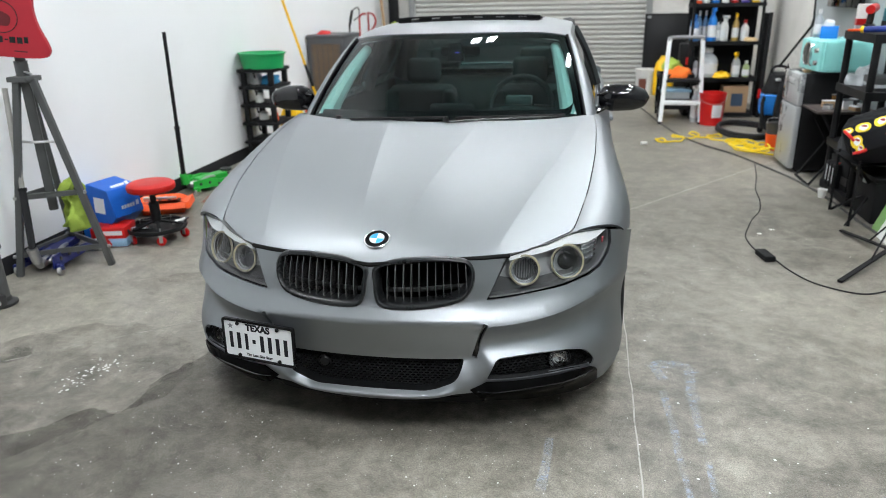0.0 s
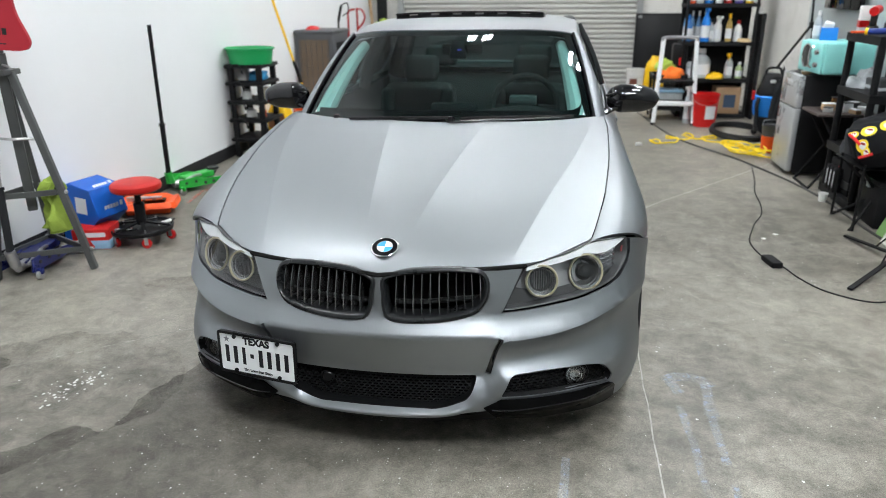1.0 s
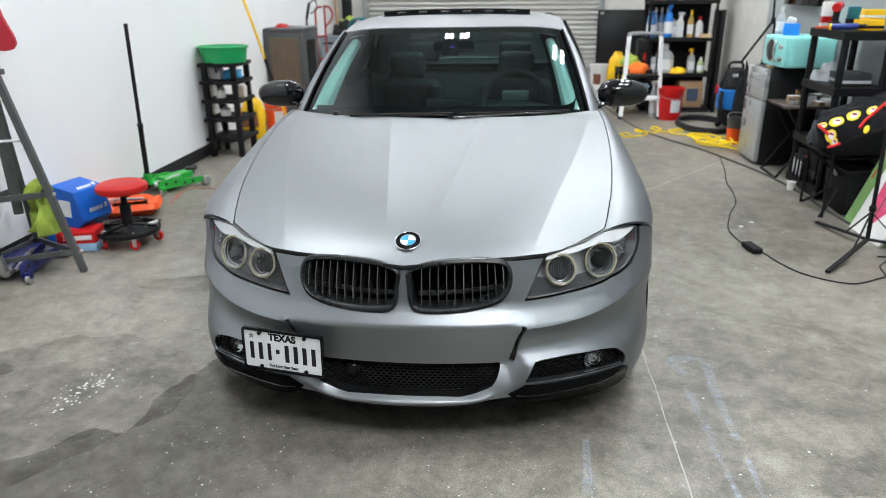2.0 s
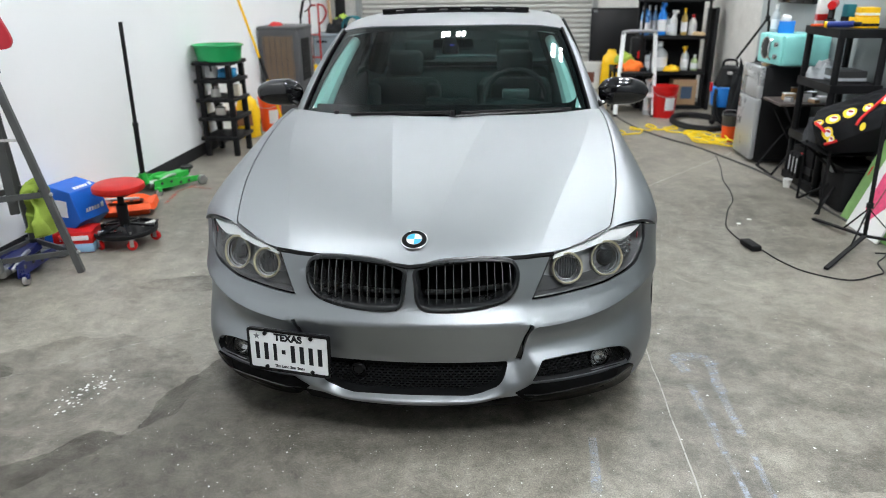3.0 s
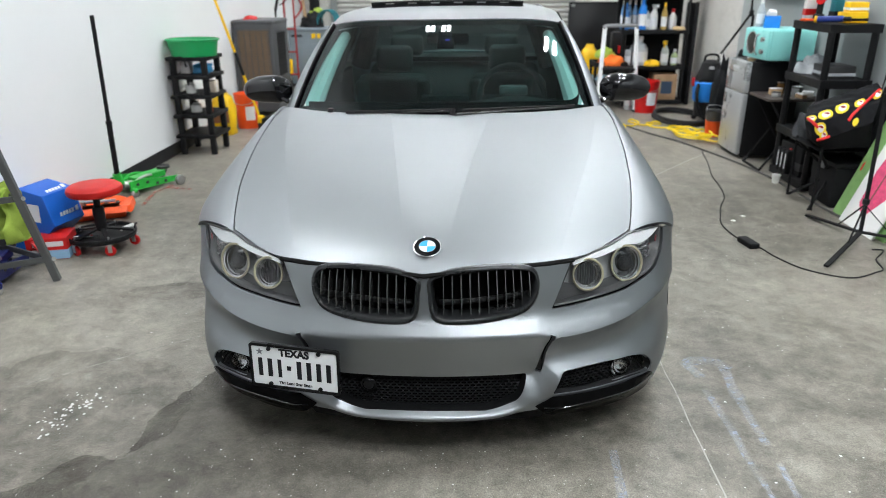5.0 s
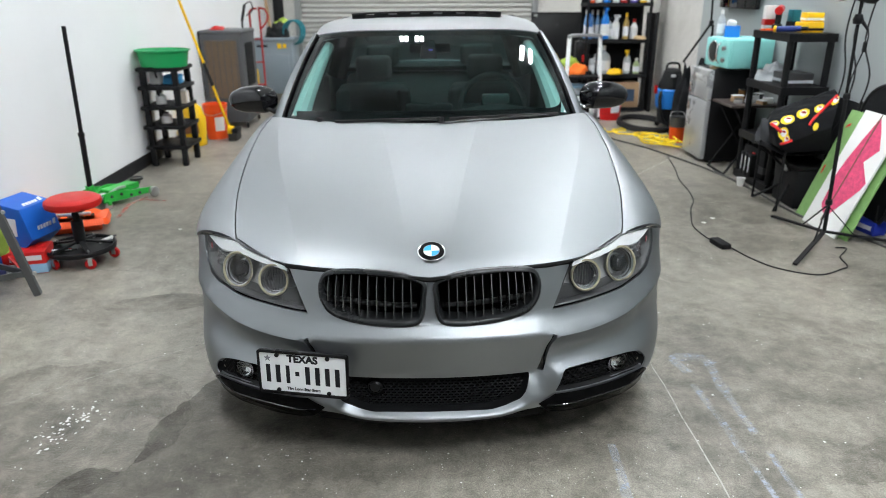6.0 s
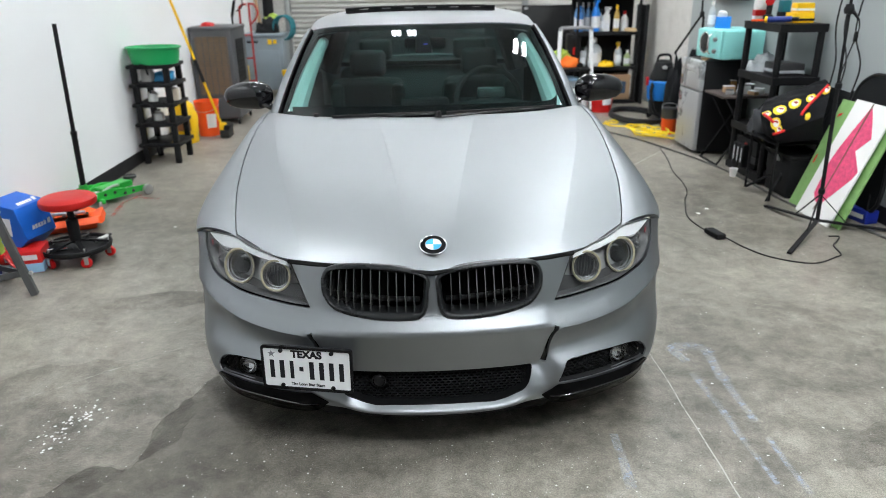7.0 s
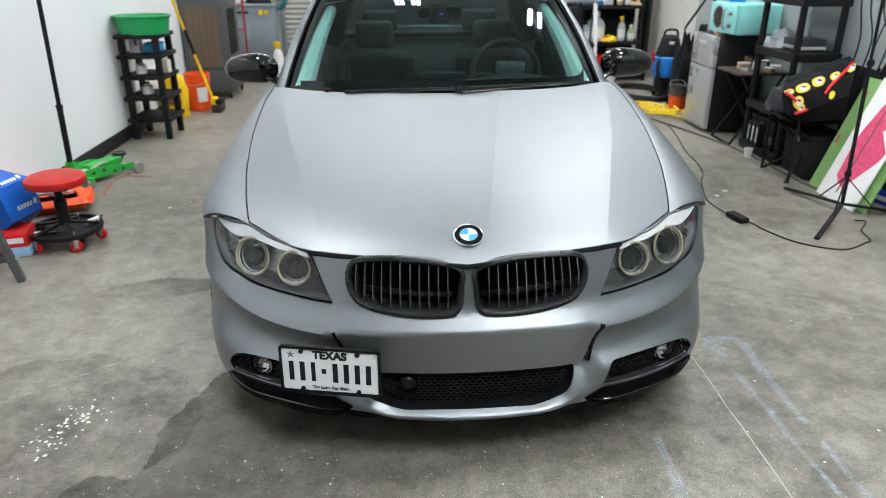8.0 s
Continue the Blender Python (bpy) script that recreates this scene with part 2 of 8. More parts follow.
def fillet(points, r, seg=4):
    """Round every corner of a closed outline; r is one radius or one per corner."""
    n = len(points)
    out = []
    for i in range(n):
        a, b, c = Vector(points[i - 1][:2]), Vector(points[i][:2]), Vector(points[(i + 1) % n][:2])
        rad = r[i] if isinstance(r, (list, tuple)) else r
        d0, d1 = (a - b), (c - b)
        k = min(rad, 0.45 * d0.length, 0.45 * d1.length)
        p, q = b + d0.normalized() * k, b + d1.normalized() * k
        for j in range(seg + 1):
            t = j / seg
            out.append((1 - t) ** 2 * p + 2 * t * (1 - t) * b + t * t * q)
    return [(v.x, v.y) for v in out]


def text(body, size, mat, parent, m, name="lettering", depth=0.0004, align="CENTER", spread=1.0, bold=0.0):
    """Raised letters in the built-in font, turned into a mesh."""
    cu = bpy.data.curves.new(name, "FONT")
    cu.body, cu.size, cu.extrude, cu.align_x, cu.align_y, cu.space_character = body, size, depth, align, "CENTER", spread
    cu.offset = bold
    tmp = bpy.data.objects.new("tmp", cu)
    scene.collection.objects.link(tmp)
    me = bpy.data.meshes.new_from_object(tmp)
    bpy.data.objects.remove(tmp)
    me.materials.clear()
    me.materials.append(mat)
    me.transform(m)
    ob = new(name, me)
    ob.parent = parent
    return ob


# ---- the garage: floor, walls, ceiling, door ----
X0, X1, Y0, Y1, TOP = -2.70, 3.10, -9.0, 10.0, 6.0


def concrete(name, dark, light, stain, rough, scale=1.0, gloss_vary=0.12):
    m = bpy.data.materials.new(name)
    m.use_nodes = True
    nt = m.node_tree
    n, link = nt.nodes, nt.links
    bsdf = n["Principled BSDF"]
    co = n.new("ShaderNodeTexCoord")

    def noise_node(s, detail, rough_n=0.6, dist=0.0):
        t = n.new("ShaderNodeTexNoise")
        t.inputs["Scale"].default_value = s * scale
        t.inputs["Detail"].default_value = detail
        t.inputs["Roughness"].default_value = rough_n
        t.inputs["Distortion"].default_value = dist
        link.new(co.outputs["Object"], t.inputs["Vector"])
        return t

    cloud, mottle, grit, patch = noise_node(0.55, 6), noise_node(6.5, 13, 0.82, 0.15), noise_node(170, 6, 0.85), noise_node(1.3, 13, 0.76, 0.2)
    base = n.new("ShaderNodeMix")
    base.data_type = "RGBA"
    base.inputs[6].default_value = (*dark, 1)
    base.inputs[7].default_value = (*light, 1)
    addm = n.new("ShaderNodeMath")
    addm.operation = "MULTIPLY_ADD"
    addm.inputs[1].default_value = 0.75
    link.new(mottle.outputs[0], addm.inputs[0])
    half = n.new("ShaderNodeMath")
    half.operation = "MULTIPLY"
    half.inputs[1].default_value = 0.5
    link.new(cloud.outputs[0], half.inputs[0])
    link.new(half.outputs[0], addm.inputs[2])
    rng = n.new("ShaderNodeMapRange")
    rng.inputs["From Min"].default_value = 0.50
    rng.inputs["From Max"].default_value = 0.75
    link.new(addm.outputs[0], rng.inputs[0])
    link.new(rng.outputs[0], base.inputs[0])
    st = n.new("ShaderNodeMapRange")
    st.inputs["From Min"].default_value = 0.56
    st.inputs["From Max"].default_value = 0.62
    st.inputs["To Max"].default_value = stain
    link.new(patch.outputs[0], st.inputs[0])
    dk = n.new("ShaderNodeMix")
    dk.data_type = "RGBA"
    dk.blend_type = "MULTIPLY"
    dk.inputs[7].default_value = (0.42, 0.42, 0.41, 1)
    link.new(st.outputs[0], dk.inputs[0])
    link.new(base.outputs[2], dk.inputs[6])
    scuff = noise_node(4.2, 12, 0.8, 0.7)
    sc = n.new("ShaderNodeMapRange")
    sc.inputs["From Min"].default_value = 0.56
    sc.inputs["From Max"].default_value = 0.70
    sc.inputs["To Max"].default_value = 0.45
    link.new(scuff.outputs[0], sc.inputs[0])
    pale = n.new("ShaderNodeMix")
    pale.data_type = "RGBA"
    pale.inputs[7].default_value = (*[min(0.6, c * 1.35) for c in light], 1)
    link.new(sc.outputs[0], pale.inputs[0])
    link.new(dk.outputs[2], pale.inputs[6])
    pits = noise_node(48, 8, 0.8, 0.3)
    pt = n.new("ShaderNodeMapRange")
    pt.inputs["From Min"].default_value = 0.57
    pt.inputs["From Max"].default_value = 0.66
    pt.inputs["To Max"].default_value = 0.55
    link.new(pits.outputs[0], pt.inputs[0])
    pit = n.new("ShaderNodeMix")
    pit.data_type = "RGBA"
    pit.inputs[7].default_value = (*dark, 1)
    link.new(pt.outputs[0], pit.inputs[0])
    link.new(pale.outputs[2], pit.inputs[6])
    spk = n.new("ShaderNodeMapRange")
    spk.inputs["From Min"].default_value = 0.3
    spk.inputs["From Max"].default_value = 0.7
    spk.inputs["To Min"].default_value = 0.25
    spk.inputs["To Max"].default_value = 1.8
    link.new(grit.outputs[0], spk.inputs[0])
    fin = n.new("ShaderNodeVectorMath")
    fin.operation = "SCALE"
    link.new(pit.outputs[2], fin.inputs[0])
    link.new(spk.outputs[0], fin.inputs["Scale"])
    link.new(fin.outputs[0], bsdf.inputs["Base Color"])
    rr = n.new("ShaderNodeMapRange")
    rr.inputs["From Min"].default_value = 0.3
    rr.inputs["From Max"].default_value = 0.7
    rr.inputs["To Min"].default_value = rough - gloss_vary
    rr.inputs["To Max"].default_value = rough + gloss_vary
    link.new(mottle.outputs[0], rr.inputs[0])
    link.new(rr.outputs[0], bsdf.inputs["Roughness"])
    bp = n.new("ShaderNodeBump")
    bp.inputs["Strength"].default_value = 0.25
    bp.inputs["Distance"].default_value = 0.0015
    link.new(grit.outputs[0], bp.inputs["Height"])
    link.new(bp.outputs[0], bsdf.inputs["Normal"])
    MATERIALS[name] = m
    return m


FLOOR = concrete("sealed_concrete", (0.083, 0.075, 0.060), (0.318, 0.294, 0.250), 0.42, 0.42)
TILT_UP = concrete("bare_concrete", (0.50, 0.485, 0.45), (0.62, 0.605, 0.57), 0.15, 0.75, 1.4)
WHITE_WALL = material("white_wall_paint", (0.86, 0.87, 0.88), 0.55, vary=0.03, scale=1.2, fine=160, bump=0.12)
GREY_WALL = material("grey_wall_paint", (0.34, 0.37, 0.37), 0.6, vary=0.05, scale=1.5, fine=150, bump=0.12)
DIM_WALL = material("low_bounce_grey", (0.10, 0.10, 0.11), 0.6, vary=0.05, scale=1.5, fine=150, bump=0.12)
BLACK_RUBBER = material("black_rubber", (0.018, 0.018, 0.02), 0.6, vary=0.2, bump=0.1)
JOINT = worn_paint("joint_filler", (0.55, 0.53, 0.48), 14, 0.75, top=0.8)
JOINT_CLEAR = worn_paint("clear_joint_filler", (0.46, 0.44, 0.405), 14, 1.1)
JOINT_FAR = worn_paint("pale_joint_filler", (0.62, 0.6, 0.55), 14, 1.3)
CEILING = material("ceiling_deck", (0.52, 0.53, 0.54), 0.7, vary=0.06)
DOOR_STEEL = material("roller_door_steel", (0.40, 0.395, 0.37), 0.55, metal=0.15, vary=0.06, scale=3)
JAMB = material("galvanised_steel", (0.38, 0.39, 0.39), 0.45, metal=0.7, vary=0.12)

floor = structure("floor", box(X1 - X0 + 1, Y1 - Y0 + 1, 0.2, (X0 + X1) / 2, (Y0 + Y1) / 2, -0.2), FLOOR,
                  "sealed grey concrete floor, stained and scuffed", "floor")


def strip(a, b, w, z=0.0012, wob=0.0, seed=3):
    """A thin band on the floor from a to b."""
    rng = random.Random(seed)
    a, b = Vector((*a, 0)), Vector((*b, 0))
    d = (b - a).normalized()
    s = Vector((-d.y, d.x, 0))
    k = max(2, int((b - a).length / 0.12))
    bm = bmesh.new()
    rows = []
    for i in range(k + 1):
        c = a.lerp(b, i / k) + s * rng.uniform(-wob, wob)
        h = w / 2 * rng.uniform(0.75, 1.25)
        rows.append((bm.verts.new((c + s * h) + Vector((0, 0, z))), bm.verts.new((c - s * h) + Vector((0, 0, z)))))
    for p, q in zip(rows, rows[1:]):
        bm.faces.new((p[0], q[0], q[1], p[1]))
    return orient(bm, (0, 0, 1))


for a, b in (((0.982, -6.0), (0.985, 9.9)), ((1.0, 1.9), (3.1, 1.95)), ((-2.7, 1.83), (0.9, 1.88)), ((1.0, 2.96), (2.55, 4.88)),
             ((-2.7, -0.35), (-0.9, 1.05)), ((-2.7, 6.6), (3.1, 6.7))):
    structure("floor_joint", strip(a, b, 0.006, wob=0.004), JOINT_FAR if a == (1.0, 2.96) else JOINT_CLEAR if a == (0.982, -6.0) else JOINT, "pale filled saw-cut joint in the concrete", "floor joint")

structure("wall_left", box(0.2, Y1 - Y0 + 0.4, TOP, X0 - 0.1, (Y0 + Y1) / 2, 0), WHITE_WALL, "smooth white painted wall", "wall")
structure("baseboard", box(0.012, Y1 - Y0, 0.115, X0 + 0.006, (Y0 + Y1) / 2, 0, bevel=0.004), BLACK_RUBBER, "black rubber wall base along the white wall", "baseboard")
SPLIT = 6.25
structure("wall_right", box(0.2, SPLIT - Y0, TOP, X1 + 0.1, (Y0 + SPLIT) / 2, 0), GREY_WALL, "grey painted wall", "wall")
structure("wall_right_far", box(0.2, Y1 - SPLIT + 0.2, TOP, X1 + 0.1, (Y1 + SPLIT) / 2 + 0.1, 0), TILT_UP, "bare cast concrete wall", "wall")
structure("baseboard_right", box(0.012, SPLIT - Y0, 0.115, X1 - 0.006, (Y0 + SPLIT) / 2, 0, bevel=0.004), BLACK_RUBBER, "black rubber wall base along the grey wall", "baseboard")
# Unseen wall behind the camera, added dark to keep bounced light low.
structure("wall_front", box(X1 - X0 + 0.4, 0.2, TOP, (X0 + X1) / 2, Y0 - 0.1, 0), DIM_WALL, "unseen dark grey end wall, added to close the room with little bounced light", "wall")
DX0, DX1, DH = -2.15, 1.71, 3.6
bm = merge(box(DX0 - X0, 0.2, TOP, (X0 + DX0) / 2, Y1 + 0.1, 0), box(X1 - DX1, 0.2, TOP, (X1 + DX1) / 2, Y1 + 0.1, 0),
           box(DX1 - DX0, 0.2, TOP - DH, (DX0 + DX1) / 2, Y1 + 0.1, DH))
structure("wall_back", bm, TILT_UP, "bare concrete wall with a wide door opening", "wall")
ceiling = merge(box(X1 - X0 + 0.4, Y1 - Y0 + 0.4, 0.15, (X0 + X1) / 2, (Y0 + Y1) / 2, TOP),
                *[box(X1 - X0, 0.12, 0.22, (X0 + X1) / 2, y, TOP - 0.22) for y in (-4, -1, 2, 5, 8)])
structure("ceiling", ceiling, CEILING, "pale painted steel deck ceiling with joists", "ceiling")


def roller_door():
    """A curtain of curved steel slats between two guides."""
    t = thing("roller_door", "closed beige-grey corrugated steel roll-up door", "door", pose(0, Y1 + 0.06, 0), kind="structure")
    pitch = 0.078
    bm = bmesh.new()
    prof = [(0, 0), (-0.004, 0.008), (-0.016, 0.018), (-0.02, 0.036), (-0.016, 0.055), (-0.004, 0.066), (0, 0.074), (0.004, 0.078)]
    a = [bm.verts.new((DX0 + 0.02, y, z)) for y, z in prof]
    b = [bm.verts.new((DX1 - 0.02, y, z)) for y, z in prof]
    for i in range(len(prof) - 1):
        bm.faces.new((a[i], b[i], b[i + 1], a[i + 1]))
    orient(bm, (0, -1, 0))
    slat = finish(bm, "slat", DOOR_STEEL, 60)
    for i in range(int(DH / pitch)):
        o = new("slat", slat)
        o.parent = t
        o.location = (0, 0, 0.03 + i * pitch)
    part("guide", box(0.09, 0.1, DH, DX0 - 0.01, -0.07, 0, bevel=0.006), JAMB, t)
    part("guide", box(0.09, 0.1, DH, DX1 + 0.01, -0.07, 0, bevel=0.006), JAMB, t)
    part("bottom_bar", box(DX1 - DX0 - 0.06, 0.05, 0.05, (DX0 + DX1) / 2, 0, 0, bevel=0.006), JAMB, t)


roller_door()

# ---- ceiling lights ----
LED = bpy.data.materials.new("led_panel")
LED.use_nodes = True
LED.node_tree.nodes["Principled BSDF"].inputs["Base Color"].default_value = (0.9, 0.9, 0.9, 1)
LED.node_tree.nodes["Principled BSDF"].inputs["Emission Color"].default_value = (0.93, 0.97, 1.0, 1)
LED.node_tree.nodes["Principled BSDF"].inputs["Emission Strength"].default_value = LAMP_POWER
WHITE_METAL = material("white_enamel", (0.75, 0.75, 0.74), 0.4, vary=0.05, bump=0.0)


def ceiling_light(x, y, w=0.12, length=0.65, gap=0.3):
    t = thing("ceiling_light", "short hanging fixture with two glowing led panels", "ceiling light", pose(x, y, LAMP_HEIGHT), group="ceiling lights")
    part("frame", box(gap + w + 0.04, length + 0.06, 0.05, 0, 0, 0.02, bevel=0.01), WHITE_METAL, t)
    for s in (-gap / 2, gap / 2):
        part("led_panel", box(w, length, 0.012, s, 0, 0.006), LED, t, "glowing white led panel")
    for s in (-length * 0.4, length * 0.4):
        part("hanger", tube([(0, s, 0.07), (0, s, TOP - LAMP_HEIGHT)], 0.004, 6), JAMB, t)


for ly in (8.6, 6.6):
    for lx in (-2.0, -0.55, 0.9, 2.35):
        ceiling_light(lx, ly, 0.04, 0.5)
for lx, ly in ((2.2, 4.3), (-1.9, 1.1), (2.2, 1.1), (2.4, -3.2), (2.4, -2.2), (0.8, -3.0)):
    ceiling_light(lx, ly)
ceiling_light(0.7, -1.9, 0.10, 0.5)
for lx in (-0.49, -0.21):
    ceiling_light(lx, 4.9, 0.05, 0.32, 0.09)


# ---- the car ----
PAINT = material("satin_grey_paint", (0.26, 0.274, 0.288), 0.45, metal=1.0, vary=0.02, scale=3, fine=900, bump=0.0, rough_vary=0.02)
GLOSS_BLACK = material("gloss_black", (0.004, 0.004, 0.005), 0.05, vary=0.0, bump=0.0, coat=0.12)
SPLIT_BLACK = material("black_splitter", (0.003, 0.003, 0.003), 0.12, vary=0.0, bump=0.0)
SPLIT_BLACK.node_tree.nodes["Principled BSDF"].inputs["Specular IOR Level"].default_value = 0.03
SATIN_BLACK = material("satin_black_plastic", (0.008, 0.008, 0.009), 0.26, vary=0.1, bump=0.05)
MATT_BLACK = material("matt_black_plastic", (0.01, 0.01, 0.011), 0.7, vary=0.15, bump=0.1)
KIDNEY_BLACK = material("satin_black_grille", (0.013, 0.014, 0.015), 0.3, vary=0.05, bump=0.0)
SLAT_BLACK = material("black_chrome", (0.19, 0.19, 0.197), 0.2, metal=0.85, vary=0.05, bump=0.0)
GRILLE = material("black_grille_plastic", (0.006, 0.006, 0.0065), 0.55, vary=0.1, bump=0.0)
GRILLE.node_tree.nodes["Principled BSDF"].inputs["Specular IOR Level"].default_value = 0.1
VOID = material("underbody_and_shade_black", (0.006, 0.006, 0.006), 0.9, vary=0.2, bump=0.0)
CHROME = material("chrome", (0.75, 0.75, 0.76), 0.12, metal=1.0, vary=0.0, bump=0.0)
SILVER = material("silver_trim", (0.80, 0.81, 0.82), 0.34, metal=0.35, vary=0.03, bump=0.0)
BROW = material("silver_lamp_trim", (0.86, 0.87, 0.88), 0.38, metal=0.15, vary=0.02, bump=0.0)
WS_GLASS = glass("tinted_windscreen", (0.19, 0.41, 0.375), 0.0, 1.52)
LENS = glass("headlight_lens", (0.93, 0.94, 0.94), 0.0, 1.45)
REAR_GLASS = glass("dark_rear_glass", (0.03, 0.045, 0.045), 0.0, 1.5)
SIDE_GLASS = glass("tinted_side_glass", (0.03, 0.045, 0.045), 0.0, 1.5)
LEATHER = material("grey_leather", (0.04, 0.042, 0.042), 0.5, vary=0.12, scale=8, fine=220, bump=0.2)
DASH = material("black_dash_foam", (0.02, 0.021, 0.022), 0.6, vary=0.1, fine=300, bump=0.2)
PILLAR_TRIM = material("pale_pillar_trim", (0.74, 0.77, 0.76), 0.7, vary=0.05)
RING = material("cream_light_ring", (0.33, 0.30, 0.21), 0.3, vary=0.08, bump=0.0)
RUBBER = material("tyre_rubber", (0.015, 0.015, 0.016), 0.75, vary=0.2, bump=0.2)
ALLOY = material("dark_alloy", (0.08, 0.08, 0.085), 0.3, metal=0.9, vary=0.1, bump=0.0)
RED_LENS = material("red_tail_lens", (0.35, 0.01, 0.012), 0.12, vary=0.05, bump=0.0, coat=0.5)

car = thing("car", "satin grey four-door sedan with gloss black mirrors and black grilles", "car", pose(0.009, 0, 0.001, 0, -0.4, 0))

# plan of the nose at bumper height, as arc length from the middle
NOSE = [(0, -0.02), (0.1, -0.0175), (0.2, -0.010), (0.32, 0.006), (0.45, 0.040), (0.55, 0.080), (0.64, 0.125), (0.72, 0.178), (0.79, 0.245),
        (0.848, 0.32), (0.894, 0.42), (0.927, 0.53), (0.946, 0.65), (0.955, 0.78), (0.958, 0.95)]
nose_pts = smooth_path([(-0.1, -0.0175, 0)] + [(x, y, 0) for x, y in NOSE], 12)[12:]
nose_s = [0.0]
for a, b in zip(nose_pts, nose_pts[1:]):
    nose_s.append(nose_s[-1] + (b - a).length)
nose_x = [p.x for p in nose_pts]
nose_y = [p.y for p in nose_pts]

inset_mid = spline((0.12, 0.05), (0.165, 0.026), (0.2, 0.010), (0.235, 0.010), (0.27, 0.028), (0.30, 0.046), (0.325, 0.064), (0.3885, 0.0520), (0.461, 0.0375), (0.4705, 0.0360), (0.479, 0.0410), (0.494, 0.0540), (0.508, 0.067),
                   (0.53, 0.083), (0.6, 0.102), (0.665, 0.121), (0.72, 0.138), (0.76, 0.155))
inset_lip = spline((0.12, 0.05), (0.165, 0.030), (0.180, 0.012), (0.187, 0.004), (0.193, 0.0015), (0.199, 0.005), (0.205, 0.015), (0.2105, 0.027), (0.235, 0.030), (0.27, 0.038), (0.30, 0.050), (0.325, 0.064), (0.3885, 0.0520), (0.461, 0.0375), (0.4705, 0.0360), (0.479, 0.0410), (0.494, 0.0540), (0.508, 0.067),
                   (0.53, 0.083), (0.6, 0.102), (0.665, 0.121), (0.72, 0.138), (0.76, 0.155))
inset_wing = spline((0.12, 0.05), (0.165, 0.03), (0.2, 0.012), (0.27, 0.004), (0.31, 0.011), (0.335, 0.026), (0.36, 0.049), (0.385, 0.060), (0.41, 0.0575), (0.44, 0.0435), (0.455, 0.0325), (0.466, 0.0365), (0.486, 0.054),
                    (0.53, 0.082), (0.6, 0.102), (0.665, 0.121), (0.72, 0.138), (0.76, 0.155))
corner_fade = spline((0.0, 1.0), (0.88, 1.0), (1.0, 0.72), (1.1, 0.45), (1.18, 0.25), (1.3, 0.1), (1.5, 0.0))


lip_rise = spline((0.0, 0.0), (0.1, 0.001), (0.22, 0.005), (0.28, 0.016), (0.326, 0.030), (0.37, 0.042), (0.45, 0.05))


def inset(s, z):
    a = sstep(0.375, 0.445, s)
    rise = 0.055 * sstep(0.5, 1.1, s) * sstep(0.30, 0.46, z) * (1 - sstep(0.56, 0.66, z))
    lip = lip_rise(s) * (1 - sstep(0.25, 0.325, z))
    roll = 1 - sstep(0.27, 0.37, s)
    return ((1 - a) * (roll * inset_lip(z - lip) + (1 - roll) * inset_mid(z)) + a * inset_wing(z - rise)) * corner_fade(s)


def nose(s, z, d=0.0):
    """The front skin at arc length s and height z, set back by d."""
    sg = -1 if s < 0 else 1
    s = abs(s)
    x, y = np.interp(s, nose_s, nose_x), np.interp(s, nose_s, nose_y)
    x1, y1 = np.interp(s + 0.004, nose_s, nose_x), np.interp(s + 0.004, nose_s, nose_y)
    x0, y0 = np.interp(max(0, s - 0.004), nose_s, nose_x), np.interp(max(0, s - 0.004), nose_s, nose_y)
    tx, ty = x1 - x0, y1 - y0
    k = math.hypot(tx, ty)
    i = inset(s, z) + d
    return Vector((sg * (x - ty / k * i), y + tx / k * i, z))


# hood surface
hood_mid = spline((0.03, 0.640), (0.06, 0.655), (0.09, 0.675), (0.13, 0.706), (0.18, 0.733), (0.28, 0.768), (0.4, 0.80), (0.6, 0.848), (0.8, 0.888), (1.0, 0.924),
                  (1.2, 0.957), (1.32, 0.973), (1.5, 0.99))


def hood_ridge(y):
    return 0.074 + 0.16 * (y - 0.2) / 1.1


hood_outer = spline((0.1, 0.415), (0.2, 0.447), (0.6, 0.560), (0.9, 0.640), (1.25, 0.710), (1.6, 0.76))


def hood_z(x, y):
    x = abs(x)
    k = 0.008 + 0.2 * math.exp(-(max(y, 0.05) - 0.1) / 0.28)
    ridge, outer = hood_ridge(y), hood_outer(y)
    dome = 0.013 * math.exp(-abs(x - ridge) / (0.07 if x < ridge else 0.16)) * sstep(0.16, 0.55, y) * (1 - 0.65 * sstep(0.9, 1.28, y))
    fall = 0.125 * max(0.0, x - outer) * sstep(0.10, 0.24, y)
    return hood_mid(y) - 0.005 - k * x * x + dome - fall


hood_side = spline((0.30, 0.675), (0.36, 0.70), (0.5, 0.733), (0.7, 0.765), (1.056, 0.790), (1.3, 0.793), (1.5, 0.785), (1.62, 0.785))
hood_front = spline((0.0, 0.094), (0.1, 0.106), (0.2, 0.122), (0.38, 0.156), (0.47, 0.184), (0.53, 0.216), (0.6, 0.275), (0.70, 0.374))
hood_rear = spline((0.0, 1.300), (0.3, 1.318), (0.55, 1.37), (0.8, 1.49))

